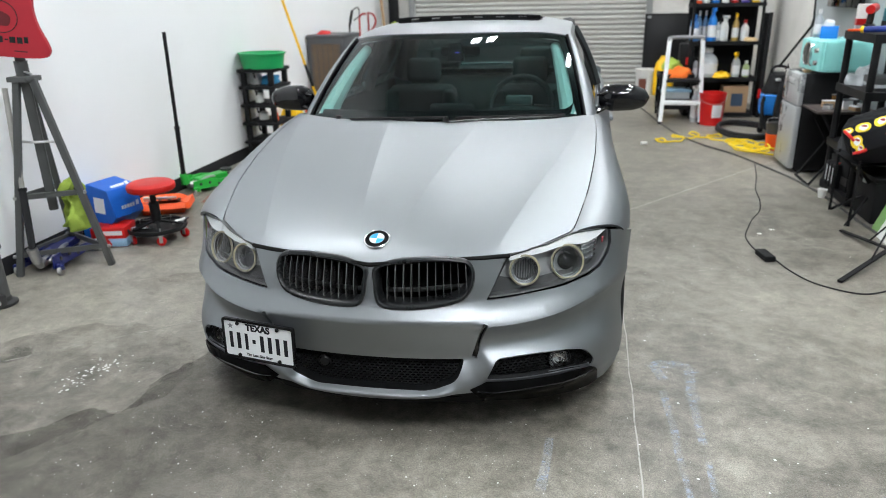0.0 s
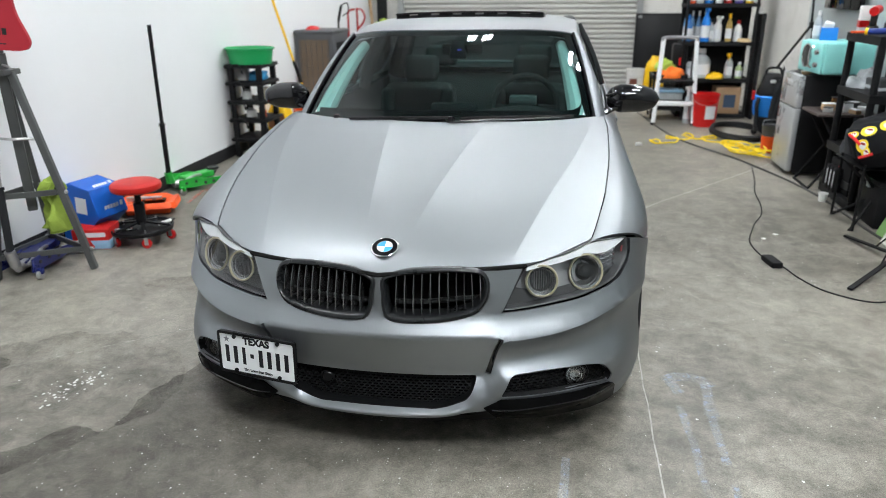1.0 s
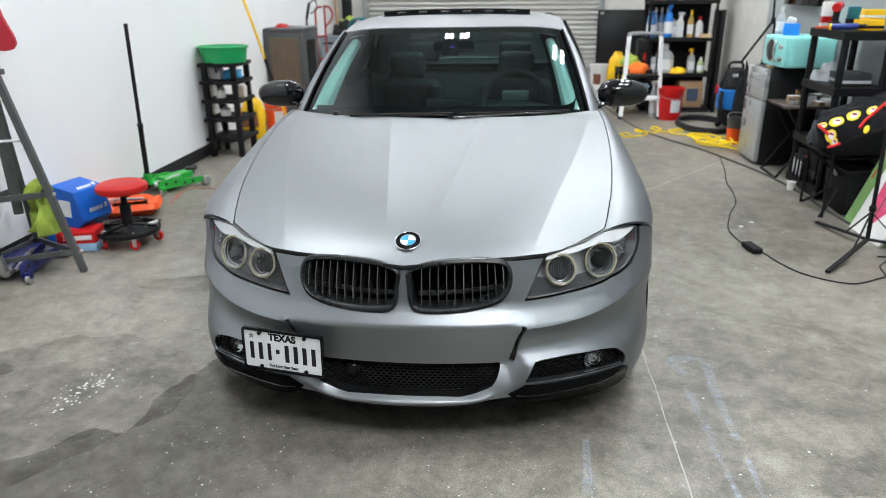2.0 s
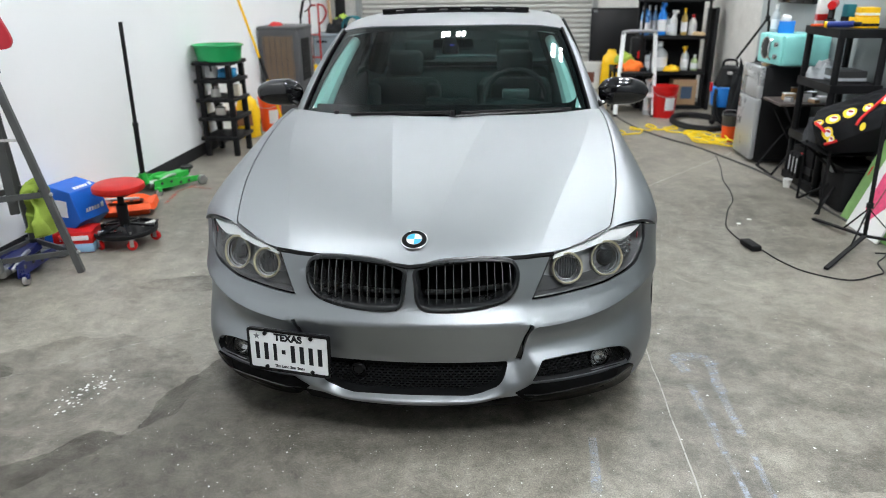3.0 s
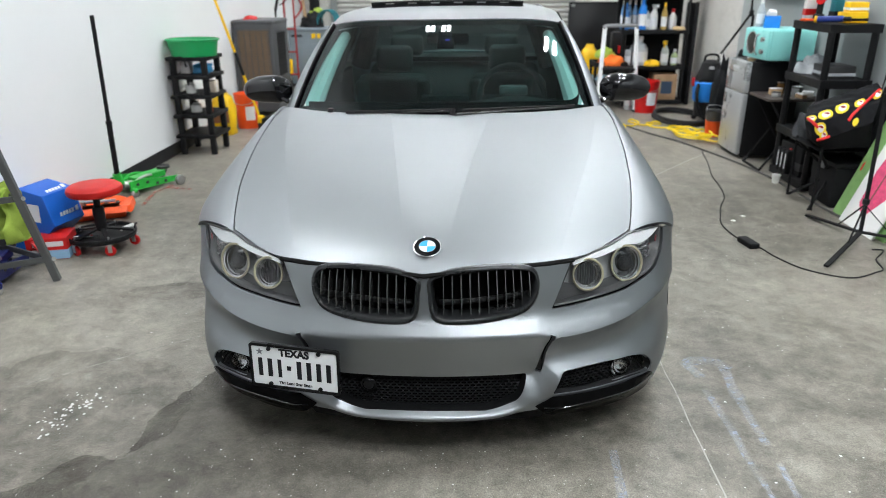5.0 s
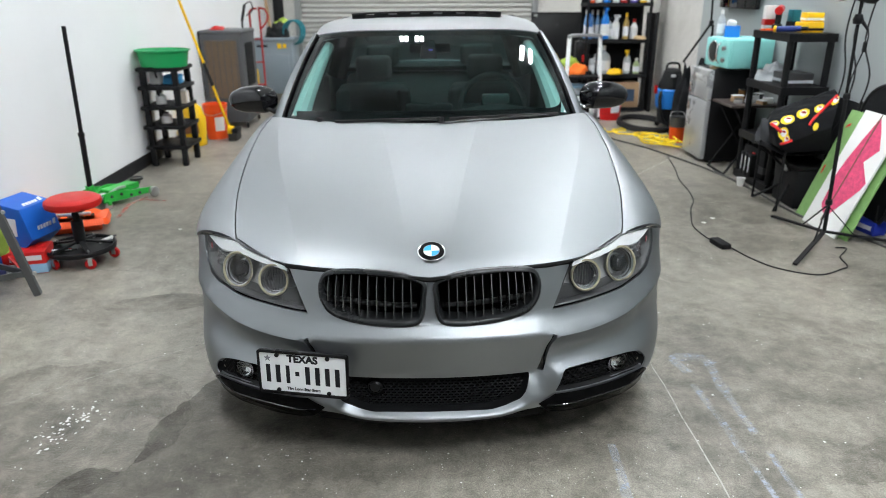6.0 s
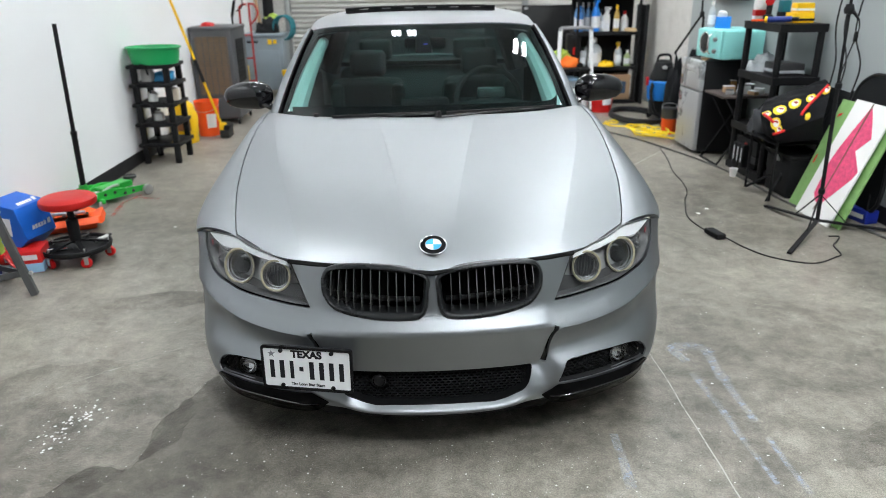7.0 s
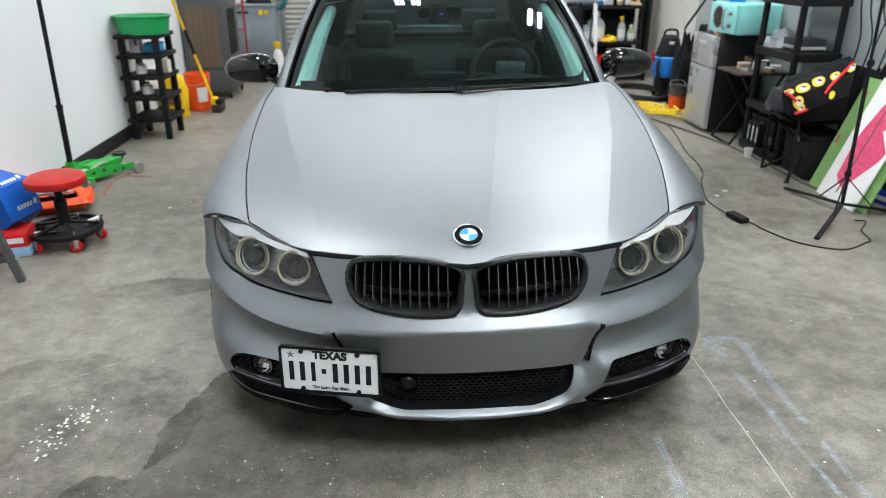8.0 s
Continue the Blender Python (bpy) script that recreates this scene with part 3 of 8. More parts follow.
half = [(x, hood_front(x)) for x in np.linspace(0, 0.70, 30)] + [(hood_side(y), y) for y in np.linspace(0.40, 1.46, 30)]
rear = [(x, hood_rear(x)) for x in np.linspace(0.79, 0, 24)]
outline = half + rear
outline = outline + [(-x, y) for x, y in outline[::-1] if x > 1e-6]
bm = panel(outline, lambda x, y: Vector((x, y, hood_z(x, y))), (0, 0, 1), step=0.016, edge=0.012,
           creases=[[(sx * edge(y), y) for y in np.linspace(y0, 1.27, 60)] for sx in (1, -1) for edge, y0 in ((hood_ridge, 0.17), (hood_outer, 0.215))])
hood = part("hood", shell(bm, 0.009), PAINT, car, "satin grey hood with two raised ridges", sharp=45)
for e in hood.data.edges:
    ends = [hood.data.vertices[i].co for i in e.vertices]
    for line in (hood_ridge, hood_outer):
        if all(v.y > 0.2 and abs(abs(v.x) - line(v.y)) < 0.0008 for v in ends):
            e.use_edge_sharp = True

# Solid black tube in place of the shade between hood and grille.
gap = [(x, hood_front(abs(x)) - 0.002, hood_z(x, hood_front(abs(x))) - 0.008) for x in np.linspace(-0.49, 0.49, 61)]
part("hood_gap", tube(gap, 0.008, 6, smooth=False), VOID, car, "black strip standing in for the shaded gap at the front edge of the hood")

# front bumper skin
KIDNEY = [(0.036, 0.655), (0.12, 0.682), (0.24, 0.690), (0.34, 0.687), (0.394, 0.674), (0.412, 0.636), (0.400, 0.586), (0.358, 0.547), (0.26, 0.527), (0.15, 0.520),
          (0.065, 0.524), (0.040, 0.550), (0.034, 0.600)]
KIDNEY = [(0.022 + (a - 0.036) * 1.0106, b) for a, b in KIDNEY]
KIDNEY = [(v.x, v.y) for v in smooth_path([(a, b, 0) for a, b in KIDNEY], 5, True)]
SCOOP = fillet([(0.358, 0.322), (0.326, 0.252), (0.235, 0.212), (-0.235, 0.212), (-0.326, 0.252), (-0.358, 0.322)], [0.015, 0.04, 0.05, 0.05, 0.04, 0.015], 5)
SIDE_IN = fillet([(0.430, 0.262), (0.472, 0.334), (0.60, 0.336), (0.70, 0.332), (0.77, 0.326), (0.83, 0.311), (0.862, 0.286), (0.888, 0.250), (0.876, 0.226), (0.76, 0.248), (0.65, 0.252), (0.54, 0.255)],
                 [0.012, 0.02, 0.04, 0.04, 0.04, 0.03, 0.02, 0.02, 0.01, 0.04, 0.04, 0.04], 4)
SLASH = [(0.428, 0.470), (0.445, 0.464), (0.402, 0.328), (0.384, 0.328)]
LAMP = [(0.455, 0.545), (0.552, 0.680), (0.66, 0.700), (0.76, 0.708), (0.86, 0.718), (0.98, 0.722), (1.085, 0.712), (1.085, 0.655), (1.06, 0.625), (1.0, 0.590), (0.92, 0.570),
        (0.80, 0.560), (0.65, 0.553), (0.55, 0.547)]
LAMP = fillet(LAMP, [0.012, 0.01, 0.05, 0.05, 0.05, 0.05, 0.012, 0.03, 0.05, 0.05, 0.06, 0.06, 0.06, 0.05], 4)


def mirror2(loop):
    return [(-a, b) for a, b in loop[::-1]]


def arch(y, z, r, a0, a1, n=26):
    """A piece of a wheel arch, degrees from straight up towards the nose."""
    return [(y - r * math.sin(radians(a)), z + r * math.cos(radians(a))) for a in np.linspace(a0, a1, n)]


WHEEL_Y, WHEEL_Z, ARCH_R = 0.835, 0.315, 0.335
S_OFF = 1.182 - 0.54
right = [(0.0, 0.172), (0.1, 0.176), (0.2, 0.188), (0.28, 0.200), (0.36, 0.209), (0.42, 0.214)]
right += [(0.60, 0.222), (0.80, 0.214), (0.895, 0.206), (0.945, 0.160), (0.985, 0.112), (1.03, 0.108), (1.12, 0.135)]
right += [(s + S_OFF, z) for s, z in arch(WHEEL_Y, WHEEL_Z, ARCH_R, 108, 20)]
right += [(1.26, 0.655), (1.21, 0.678), (1.100, 0.702)]
bump_low = [(1.095, 0.653), (1.068, 0.619), (1.006, 0.584), (0.922, 0.564), (0.80, 0.554), (0.65, 0.547), (0.55, 0.541), (0.448, 0.539)]
right += bump_low + [(0.545, 0.684), (0.50, 0.684), (0.42, 0.682), (0.34, 0.690), (0.24, 0.697), (0.12, 0.688), (0.0, 0.668)]
full = right + [(-a, b) for a, b in right[::-1] if a > 1e-6]
bm = panel(full, nose, (0, -1, 0.2), holes=(KIDNEY, mirror2(KIDNEY), SCOOP, SIDE_IN, mirror2(SIDE_IN), SLASH, mirror2(SLASH)), step=0.018, edge=0.012,
           creases=[[(s, z) for s in np.linspace(-0.41, 0.41, 70)] for z in (0.462, 0.4725, 0.485)]
           + [[(s, z + lip_rise(abs(s))) for s in np.linspace(-0.34, 0.34, 70)] for z in (0.1835, 0.188, 0.193, 0.198, 0.203)]
           + [[(side * s, z + 0.055 * sstep(0.5, 1.1, s)) for s in np.linspace(0.475, 1.0, 45)] for side in (1, -1) for z in (0.446, 0.458, 0.470)])
bumper = part("front_bumper", shell(bm, 0.018), PAINT, car, "satin grey sculpted front bumper", sharp=50)


def ribbon(loop, profile, base=nose):
    """A frame round an outline: profile of (offset outwards, set-back)."""
    n = len(loop)
    bm = bmesh.new()
    rows = []
    area = sum(loop[i][0] * loop[(i + 1) % n][1] - loop[(i + 1) % n][0] * loop[i][1] for i in range(n))
    sg = 1 if area > 0 else -1
    for i in range(n):
        a, b = Vector(loop[i - 1]), Vector(loop[(i + 1) % n])
        d = (b - a).normalized()
        o = Vector((d.y, -d.x)) * sg
        rows.append([bm.verts.new(base(loop[i][0] + o.x * off, loop[i][1] + o.y * off, dep)) for off, dep in profile])
    for i in range(n):
        j = (i + 1) % n
        for k in range(len(profile) - 1):
            bm.faces.new((rows[i][k], rows[j][k], rows[j][k + 1], rows[i][k + 1]))
    bmesh.ops.recalc_face_normals(bm, faces=bm.faces)
    orient(bm, (0, -1, 0))
    return bm


def span(loop, s):
    """Lowest and highest point of an outline at s."""
    zs = []
    n = len(loop)
    for i in range(n):
        (a, za), (b, zb) = loop[i], loop[(i + 1) % n]
        if (a - s) * (b - s) <= 0 and a != b:
            zs.append(za + (zb - za) * (s - a) / (b - a))
    return (min(zs), max(zs)) if len(zs) > 1 else None


def back_panel(loop, depth, out=(0, -1, 0)):
    return panel(loop, lambda s, z: nose(s, z, depth), out, step=0.05, edge=0.03)


for side in (1, -1):
    loop = KIDNEY if side > 0 else mirror2(KIDNEY)
    g = part("kidney_grille", ribbon(loop, [(0.004, 0.004), (0.004, -0.006), (0.001, -0.010), (-0.006, -0.012), (-0.010, -0.008), (-0.0135, 0.006), (-0.0145, 0.05)]), KIDNEY_BLACK, car,
             "satin black kidney grille surround", sharp=40)
    part("chrome_edge", ribbon(loop, [(0.006, 0.002), (0.0058, -0.006), (0.0035, -0.0075), (0.0025, 0.0)]), ALLOY, g, "thin dark chrome edge")
    part("radiator", back_panel(loop, 0.095), VOID, g, "dark radiator core")
    part("duct_bar", tube([nose(side * s, 0.551 + 0.016 * sstep(0.1, 0.38, s), 0.07) for s in np.linspace(0.05, 0.385, 8)], 0.010, 8), material("dull_duct", (0.04, 0.043, 0.043), 0.35, vary=0.2), g, "dull metal bar behind the slats")
    for k in range(11):
        s = 0.066 + k * 0.0308
        zz = span(KIDNEY, s)
        if not zz:
            continue
        lo, hi = zz[0] + 0.017, zz[1] - 0.017
        bmm = bmesh.new()
        rows = []
        for j in range(7):
            z = lo + (hi - lo) * j / 6
            d0 = 0.004 + 0.006 * math.sin(math.pi * j / 6) * -1
            rows.append([bmm.verts.new(nose(side * (s + w), z, d0 + dd)) for w, dd in ((-0.0022, 0.05), (-0.0022, 0.002), (0, 0.0), (0.0022, 0.002), (0.0022, 0.05))])
        for p, q in zip(rows, rows[1:]):
            for c in range(4):
                bmm.faces.new((p[c], p[c + 1], q[c + 1], q[c]))
        orient(bmm, (0, -1, 0))
        part("slat", bmm, SLAT_BLACK, g)


def honeycomb(loop, cw, ch, depth, wall=0.0042, clear=None, near=None):
    """Hexagonal mesh inside an outline, lifted on the nose."""
    lo = np.array(loop).min(0)
    hi = np.array(loop).max(0)
    bm = bmesh.new()
    row = 0
    z = lo[1]
    while z < hi[1]:
        s = lo[0] + (cw / 2 if row % 2 else 0)
        while s < hi[0]:
            if inside(np.array([s]), np.array([z]), loop)[0] and not (clear and math.hypot(s - clear[0], z - clear[1]) < clear[2]) and (near is None or near[0] < abs(s) < near[1]):
                pts = [(-cw / 2, -ch * 0.22), (0, -ch * 0.52), (cw / 2, -ch * 0.22), (cw / 2, ch * 0.22), (0, ch * 0.52), (-cw / 2, ch * 0.22)]
                k = 1 - wall * 2 / cw
                kz = 1 - wall * 2 / ch
                o = [bm.verts.new(nose(s + a, z + b, depth)) for a, b in pts]
                i = [bm.verts.new(nose(s + a * k, z + b * kz, depth + 0.001)) for a, b in pts]
                d = [bm.verts.new(nose(s + a * k, z + b * kz, depth + 0.022)) for a, b in pts]
                for q in range(6):
                    r = (q + 1) % 6
                    bm.faces.new((o[q], o[r], i[r], i[q]))
                    bm.faces.new((i[q], i[r], d[r], d[q]))
            s += cw
        z += ch * 0.74
        row += 1
    bm.normal_update()
    return orient(bm, (0, -1, 0))


part("lower_grille", honeycomb([(a * 1.02, b) for a, b in SCOOP], 0.0215, 0.0125, 0.040, 0.003, (-0.205, 0.274, 0.033)), GRILLE, car, "black honeycomb lower grille")
part("intake_backing", back_panel([(a * 1.02, b) for a, b in SCOOP], 0.11), VOID, car)
part("intake_lip", ribbon(SCOOP, [(0.002, 0.003), (-0.001, 0.006), (-0.002, 0.04)]), GRILLE, car)
eye_m = Matrix.Translation(nose(-0.205, 0.274, 0.052)) @ pose(0, 0, 0, 90) @ Matrix.Scale(0.74, 4)
sensor = part("sensor_housing", lathe([(0.0, 0.02), (0.024, 0.02), (0.03, 0.014), (0.036, 0.014), (0.04, 0.0), (0.042, -0.03)], 24, eye_m), SATIN_BLACK, car, "round black sensor in the lower grille")
for side in (1, -1):
    loop = SIDE_IN if side > 0 else mirror2(SIDE_IN)
    for near in ((0, 0.728), (0.728, 2)):
        part("side_grille", honeycomb(loop, 0.0215, 0.0130, 0.030, 0.003, (side * 0.728, 0.289, 0.054), near), GRILLE, car, "black honeycomb side intake")
    part("intake_backing", back_panel(loop, 0.085), VOID, car)
    part("intake_lip", ribbon(loop, [(0.002, 0.003), (-0.001, 0.006), (-0.003, 0.03)]), MATT_BLACK, car)
    part("slash_trim", back_panel(SLASH if side > 0 else mirror2(SLASH), 0.012), GLOSS_BLACK, car, "black trim slash")
    c = nose(side * 0.732, 0.286, 0.034)
    fm = Matrix.Translation(c) @ pose(0, 0, 0, 90, 0, side * 20)
    fog = part("fog_light", lathe([(0.046, -0.04), (0.046, 0.002), (0.043, 0.008), (0.039, 0.005), (0.037, -0.03), (0.0, -0.035)], 28, fm), SATIN_BLACK, car, "round fog light in a black bezel")
    part("reflector", lathe([(0.036, 0.0), (0.030, -0.012), (0.016, -0.022), (0.0, -0.026)], 24, fm), material("dull_reflector", (0.55, 0.55, 0.56), 0.1, metal=0.9, vary=0.0, bump=0.0), fog)
    part("lens", lathe([(0.038, 0.004), (0.030, 0.012), (0.015, 0.015), (0.0, 0.016)], 24, fm), LENS, fog)
    flap = [(0.372, 0.2245), (0.432, 0.257), (0.54, 0.251), (0.65, 0.248), (0.76, 0.244), (0.874, 0.222), (0.902, 0.207), (0.945, 0.158), (0.978, 0.110), (0.93, 0.098), (0.85, 0.097), (0.74, 0.104), (0.6, 0.124), (0.48, 0.158), (0.41, 0.192)]
    flap = [(side * a, b) for a, b in flap][::side]

    def ledge(s, z):
        """The splitter juts out to a sharp rim and falls back below it."""
        k = sstep(0.35, 0.47, abs(s)) * (1 - 0.9 * sstep(0.70, 0.92, abs(s)))
        out = 0.022 * k * min(1.0, max(0.0, (0.256 - z) / 0.036))
        return nose(s, z, -0.004 - out + 0.45 * max(0.0, 0.212 - z) * k)
    rim = [[(side * a, 0.2205 - 0.012 * sstep(0.6, 0.9, a)) for a in np.linspace(0.40, 0.88, 40)]]
    bm = panel(flap, ledge, (0, -1, 0), step=0.016, edge=0.016, creases=rim)
    blade = part("splitter", shell(bm, 0.02), SPLIT_BLACK, car, "gloss black splitter below the side intake")
    part("blade_edge", tube([ledge(a, b) for a, b in rim[0]], 0.0026, 8, smooth=False), GLOSS_BLACK, blade, "rounded shiny rim")

# Added black strip: blocks low light and stands in for shadow under the lip.
shade_strip = grid(lambda u, v: nose((u * 2 - 1) * 0.44, 0.186 - 0.078 * v, 0.035 + 0.02 * v), 40, 3, (0, -1, 0))
part("air_dam", shell(shade_strip, 0.01), VOID, car, "black strip added under the bumper lip to stand for the shadow there")
under = panel([(-0.70, 0.05), (0.70, 0.05), (0.70, 4.2), (-0.70, 4.2)], lambda x, y: Vector((x, y + 0.3 * x * x * (1 if y < 1 else 0), 0.155)), (0, 0, -1), step=0.2)
part("underbody", under, VOID, car)

# headlights
LAMP_RIM = material("headlight_rim", (0.05, 0.05, 0.052), 0.35, vary=0.05, bump=0.0)
LAMP_BOWL = material("lamp_bowl", (0.42, 0.42, 0.43), 0.16, metal=0.9, vary=0.05, bump=0.0)
LAMP_SHELL = material("headlight_housing", (0.34, 0.34, 0.345), 0.3, metal=0.5, vary=0.1, bump=0.0)
for side in (1, -1):
    loop = LAMP if side > 0 else mirror2(LAMP)
    lamp = part("headlight", ribbon(loop, [(0.001, 0.010), (0.000, 0.003), (-0.002, 0.004), (-0.004, 0.012), (-0.005, 0.06)]), LAMP_RIM, car, "clear twin-ring headlight in a dark housing", sharp=40)

    def housing(s, z):
        c = 0.046
        return nose(s, z, c)
    hb = panel(loop, housing, (0, -1, 0), step=0.02)
    part("housing", hb, LAMP_SHELL, lamp, "silvered inner shell")
    sill = [(0.460, 0.547), (0.505, 0.608), (0.56, 0.596), (0.62, 0.588), (0.70, 0.588), (0.78, 0.592), (0.86, 0.592), (0.94, 0.598), (1.0, 0.604), (1.055, 0.630), (0.998, 0.594), (0.92, 0.574), (0.80, 0.564), (0.65, 0.557), (0.55, 0.551)]
    sill = [(side * a, b) for a, b in sill][::side]
    part("lower_sill", panel(sill, lambda s, z: nose(s, z, 0.036), (0, -1, 0), step=0.02), material("dark_lamp_sill", (0.06, 0.06, 0.062), 0.4, vary=0.05, bump=0.0), lamp, "smooth dark grey band along the foot of the lamp")
    brow = [(0.556, 0.677), (0.66, 0.693), (0.76, 0.702), (0.86, 0.712), (0.98, 0.716), (1.078, 0.707), (1.03, 0.690), (0.965, 0.677), (0.92, 0.675), (0.86, 0.684), (0.79, 0.684), (0.74, 0.681), (0.70, 0.677), (0.66, 0.675), (0.60, 0.671), (0.555, 0.665)]
    brow = [(side * a, b) for a, b in brow][::side]
    part("brow_trim", shell(panel(brow, lambda s, z: nose(s, z, 0.006), (0, -1, 0.4), step=0.02), 0.012), BROW, lamp, "bright silver trim strip along the top of the lamp")
    for s0, z0, r, deep in ((0.845, 0.622, 0.062, 0.022), (0.618, 0.622, 0.053, 0.022)):
        c = nose(side * s0, z0, deep)
        turn = 24 if s0 > 0.7 else 14
        fm = Matrix.Translation(c) @ pose(0, 0, 0, 90 - 14, 0, side * turn)
        part("light_ring", moved(tube([(r * math.cos(a), r * math.sin(a), 0.012) for a in np.linspace(0, 2 * math.pi, 41)[:-1]], 0.0042, 8, closed=True, smooth=False), fm), RING, lamp, "cream light ring")
        part("bowl", lathe([(r - 0.003, 0.008), (r - 0.009, 0.006), (r - 0.011, -0.002), (r - 0.014, -0.003), (r - 0.019, -0.020), (r - 0.025, -0.03), (0.0, -0.034)], 30, fm), LAMP_BOWL, lamp)
        if s0 > 0.7:
            part("projector", lathe([(0.030, -0.03), (0.031, -0.004), (0.028, -0.001), (0.022, 0.007), (0.012, 0.012), (0.0, 0.014)], 28, fm), GLOSS_BLACK, lamp, "dark glass projector lens")
        else:
            for k in range(13):
                w = -0.036 + k * 0.006
                part("flute", moved(box(0.0022, 2 * math.sqrt(max(0.0001, 0.041 ** 2 - w * w)), 0.006, w, 0, -0.012), fm), ALLOY, lamp)
    for k in range(4):
        for c in range(3):
            p = nose(side * (0.945 + 0.028 * c + 0.006 * k), 0.612 + k * 0.0165 + 0.003 * c, 0.024)
            part("signal_cell", moved(taper(0.027, 0.02, 0.013, 0.8, bevel=0.003), Matrix.Translation(p) @ pose(0, 0, 0, 30, 0, side * (42 + 10 * c))), CHROME, lamp)
    part("amber_marker", moved(box(0.014, 0.006, 0.022, bevel=0.003), Matrix.Translation(nose(side * 1.060, 0.660, 0.012)) @ pose(0, 0, 0, 0, 0, side * 70)),
         material("red_side_marker", (0.3, 0.05, 0.06), 0.2, vary=0, bump=0), lamp)
    lens = panel(loop, lambda s, z: nose(s, z, 0.002), (0, -1, 0), step=0.025)
    lo = part("lens", lens, LENS, lamp, "clear lens")
    lo.visible_shadow = False

# badge: a plain roundel
by = 0.182
slope = math.degrees(math.atan((hood_mid(by + 0.02) - hood_mid(by - 0.02)) / 0.04))
bmx = Matrix.Translation((0.007, by, hood_z(0, by) + 0.001)) @ pose(0, 0, 0, slope) @ Matrix.Diagonal((1.17, 1.17, 1, 1))
badge = part("badge", lathe([(0.0, 0.0), (0.041, 0.0), (0.041, 0.004), (0.0385, 0.006), (0.037, 0.005), (0.0, 0.005)], 40, bmx), CHROME, car, "round badge with a black ring and blue and white quarters")
part("ring", lathe([(0.024, 0.0052), (0.024, 0.0062), (0.0365, 0.0062), (0.0365, 0.0052)], 40, bmx), GLOSS_BLACK, badge)
part("inner_edge", lathe([(0.0225, 0.0052), (0.0225, 0.0068), (0.0245, 0.0068), (0.0245, 0.0052)], 40, bmx), CHROME, badge)
for q in range(4):
    pts = [(0, 0)] + [(0.0225 * math.cos(radians(q * 90 + a)), 0.0225 * math.sin(radians(q * 90 + a))) for a in range(0, 91, 10)]
    part("quarter", moved(ngon_prism(pts, 0.005, 0.0062), bmx), material("badge_blue", srgb(0.2, 0.62, 0.85), 0.45, vary=0, bump=0) if q % 2 else material("badge_white", (0.75, 0.75, 0.75), 0.45, vary=0, bump=0), badge)

# number plate, off to one side
PLATE_WHITE = material("plate_white", (0.78, 0.79, 0.8), 0.4, vary=0.03, bump=0.0)
PLATE_INK = material("plate_ink", (0.012, 0.012, 0.015), 0.5, vary=0, bump=0)
pm = Matrix.Translation((-0.422, 0.018, 0.361)) @ pose(0, 0, 0, 90 - 2, 0, -10.4)
plate = thing("number_plate", "white number plate in a black frame, fixed off-centre to the bumper", "number plate", pm)
part("plate", ngon_prism(fillet([(-0.152, -0.074), (0.152, -0.074), (0.152, 0.074), (-0.152, 0.074)], 0.012), 0, 0.002), PLATE_WHITE, plate)
outer = fillet([(-0.158, -0.081), (0.158, -0.081), (0.158, 0.081), (-0.158, 0.081)], 0.012)
inner = fillet([(-0.150, -0.071), (0.150, -0.071), (0.150, 0.071), (-0.150, 0.071)], 0.008)
bm = panel(outer, lambda a, b: Vector((a, b, 0.006)), (0, 0, 1), holes=(inner,), step=0.05)
part("plate_frame", shell(bm, 0.012), SATIN_BLACK, plate, "black plastic plate frame")
for k, w in enumerate((0.015, 0.016, 0.013, 0, 0.016, 0.016, 0.016, 0.016)):
    if w:
        part("bar", box(w, 0.066, 0.0008, -0.122 + k * 0.0345, -0.006, 0.002), PLATE_INK, plate)
part("bar", box(0.014, 0.016, 0.0008, -0.02, -0.002, 0.002), PLATE_INK, plate)
text("TEXAS", 0.036, PLATE_INK, plate, pose(0.0, 0.052, 0.0026), bold=0.0018)
text("The Lone Star State", 0.0145, PLATE_INK, plate, pose(0.0, -0.059, 0.0026), bold=0.0005)
star = [(0.014 * (1 if i % 2 == 0 else 0.4) * math.sin(i * math.pi / 5) - 0.122, 0.014 * (1 if i % 2 == 0 else 0.4) * math.cos(i * math.pi / 5) + 0.05) for i in range(10)]
part("star", ngon_prism(star, 0.002, 0.0028), material("plate_grey", (0.2, 0.2, 0.22), 0.4, vary=0, bump=0), plate)
for bx, bz in ((-0.088, 0.064), (0.088, 0.064), (-0.088, -0.066), (0.088, -0.066)):
    part("bolt", lathe([(0.0, 0.009), (0.005, 0.009), (0.0075, 0.007), (0.0075, 0.002)], 12, pose(bx, bz, 0)), SATIN_BLACK, plate)
part("bracket", box(0.2, 0.02, 0.05, 0.0, 0.0, -0.055), MATT_BLACK, plate)

# sides
WAIST = 0.68
half_w = spline((0.36, 0.80), (0.54, 0.905), (0.62, 0.927), (0.70, 0.936), (0.80, 0.940), (0.95, 0.934), (1.25, 0.912), (1.6, 0.90), (2.5, 0.905), (3.3, 0.908), (3.56, 0.918), (3.8, 0.91), (4.2, 0.875), (4.4, 0.82), (4.53, 0.74))
belt_x = spline((1.62, 0.80), (1.8, 0.822), (2.4, 0.835), (3.1, 0.825), (3.5, 0.78), (3.8, 0.73), (4.2, 0.70), (4.5, 0.64))
belt_z = spline((1.62, 0.945), (1.8, 0.955), (2.4, 0.975), (3.1, 0.995), (3.5, 1.005), (3.8, 1.0), (4.2, 0.985), (4.5, 0.955))


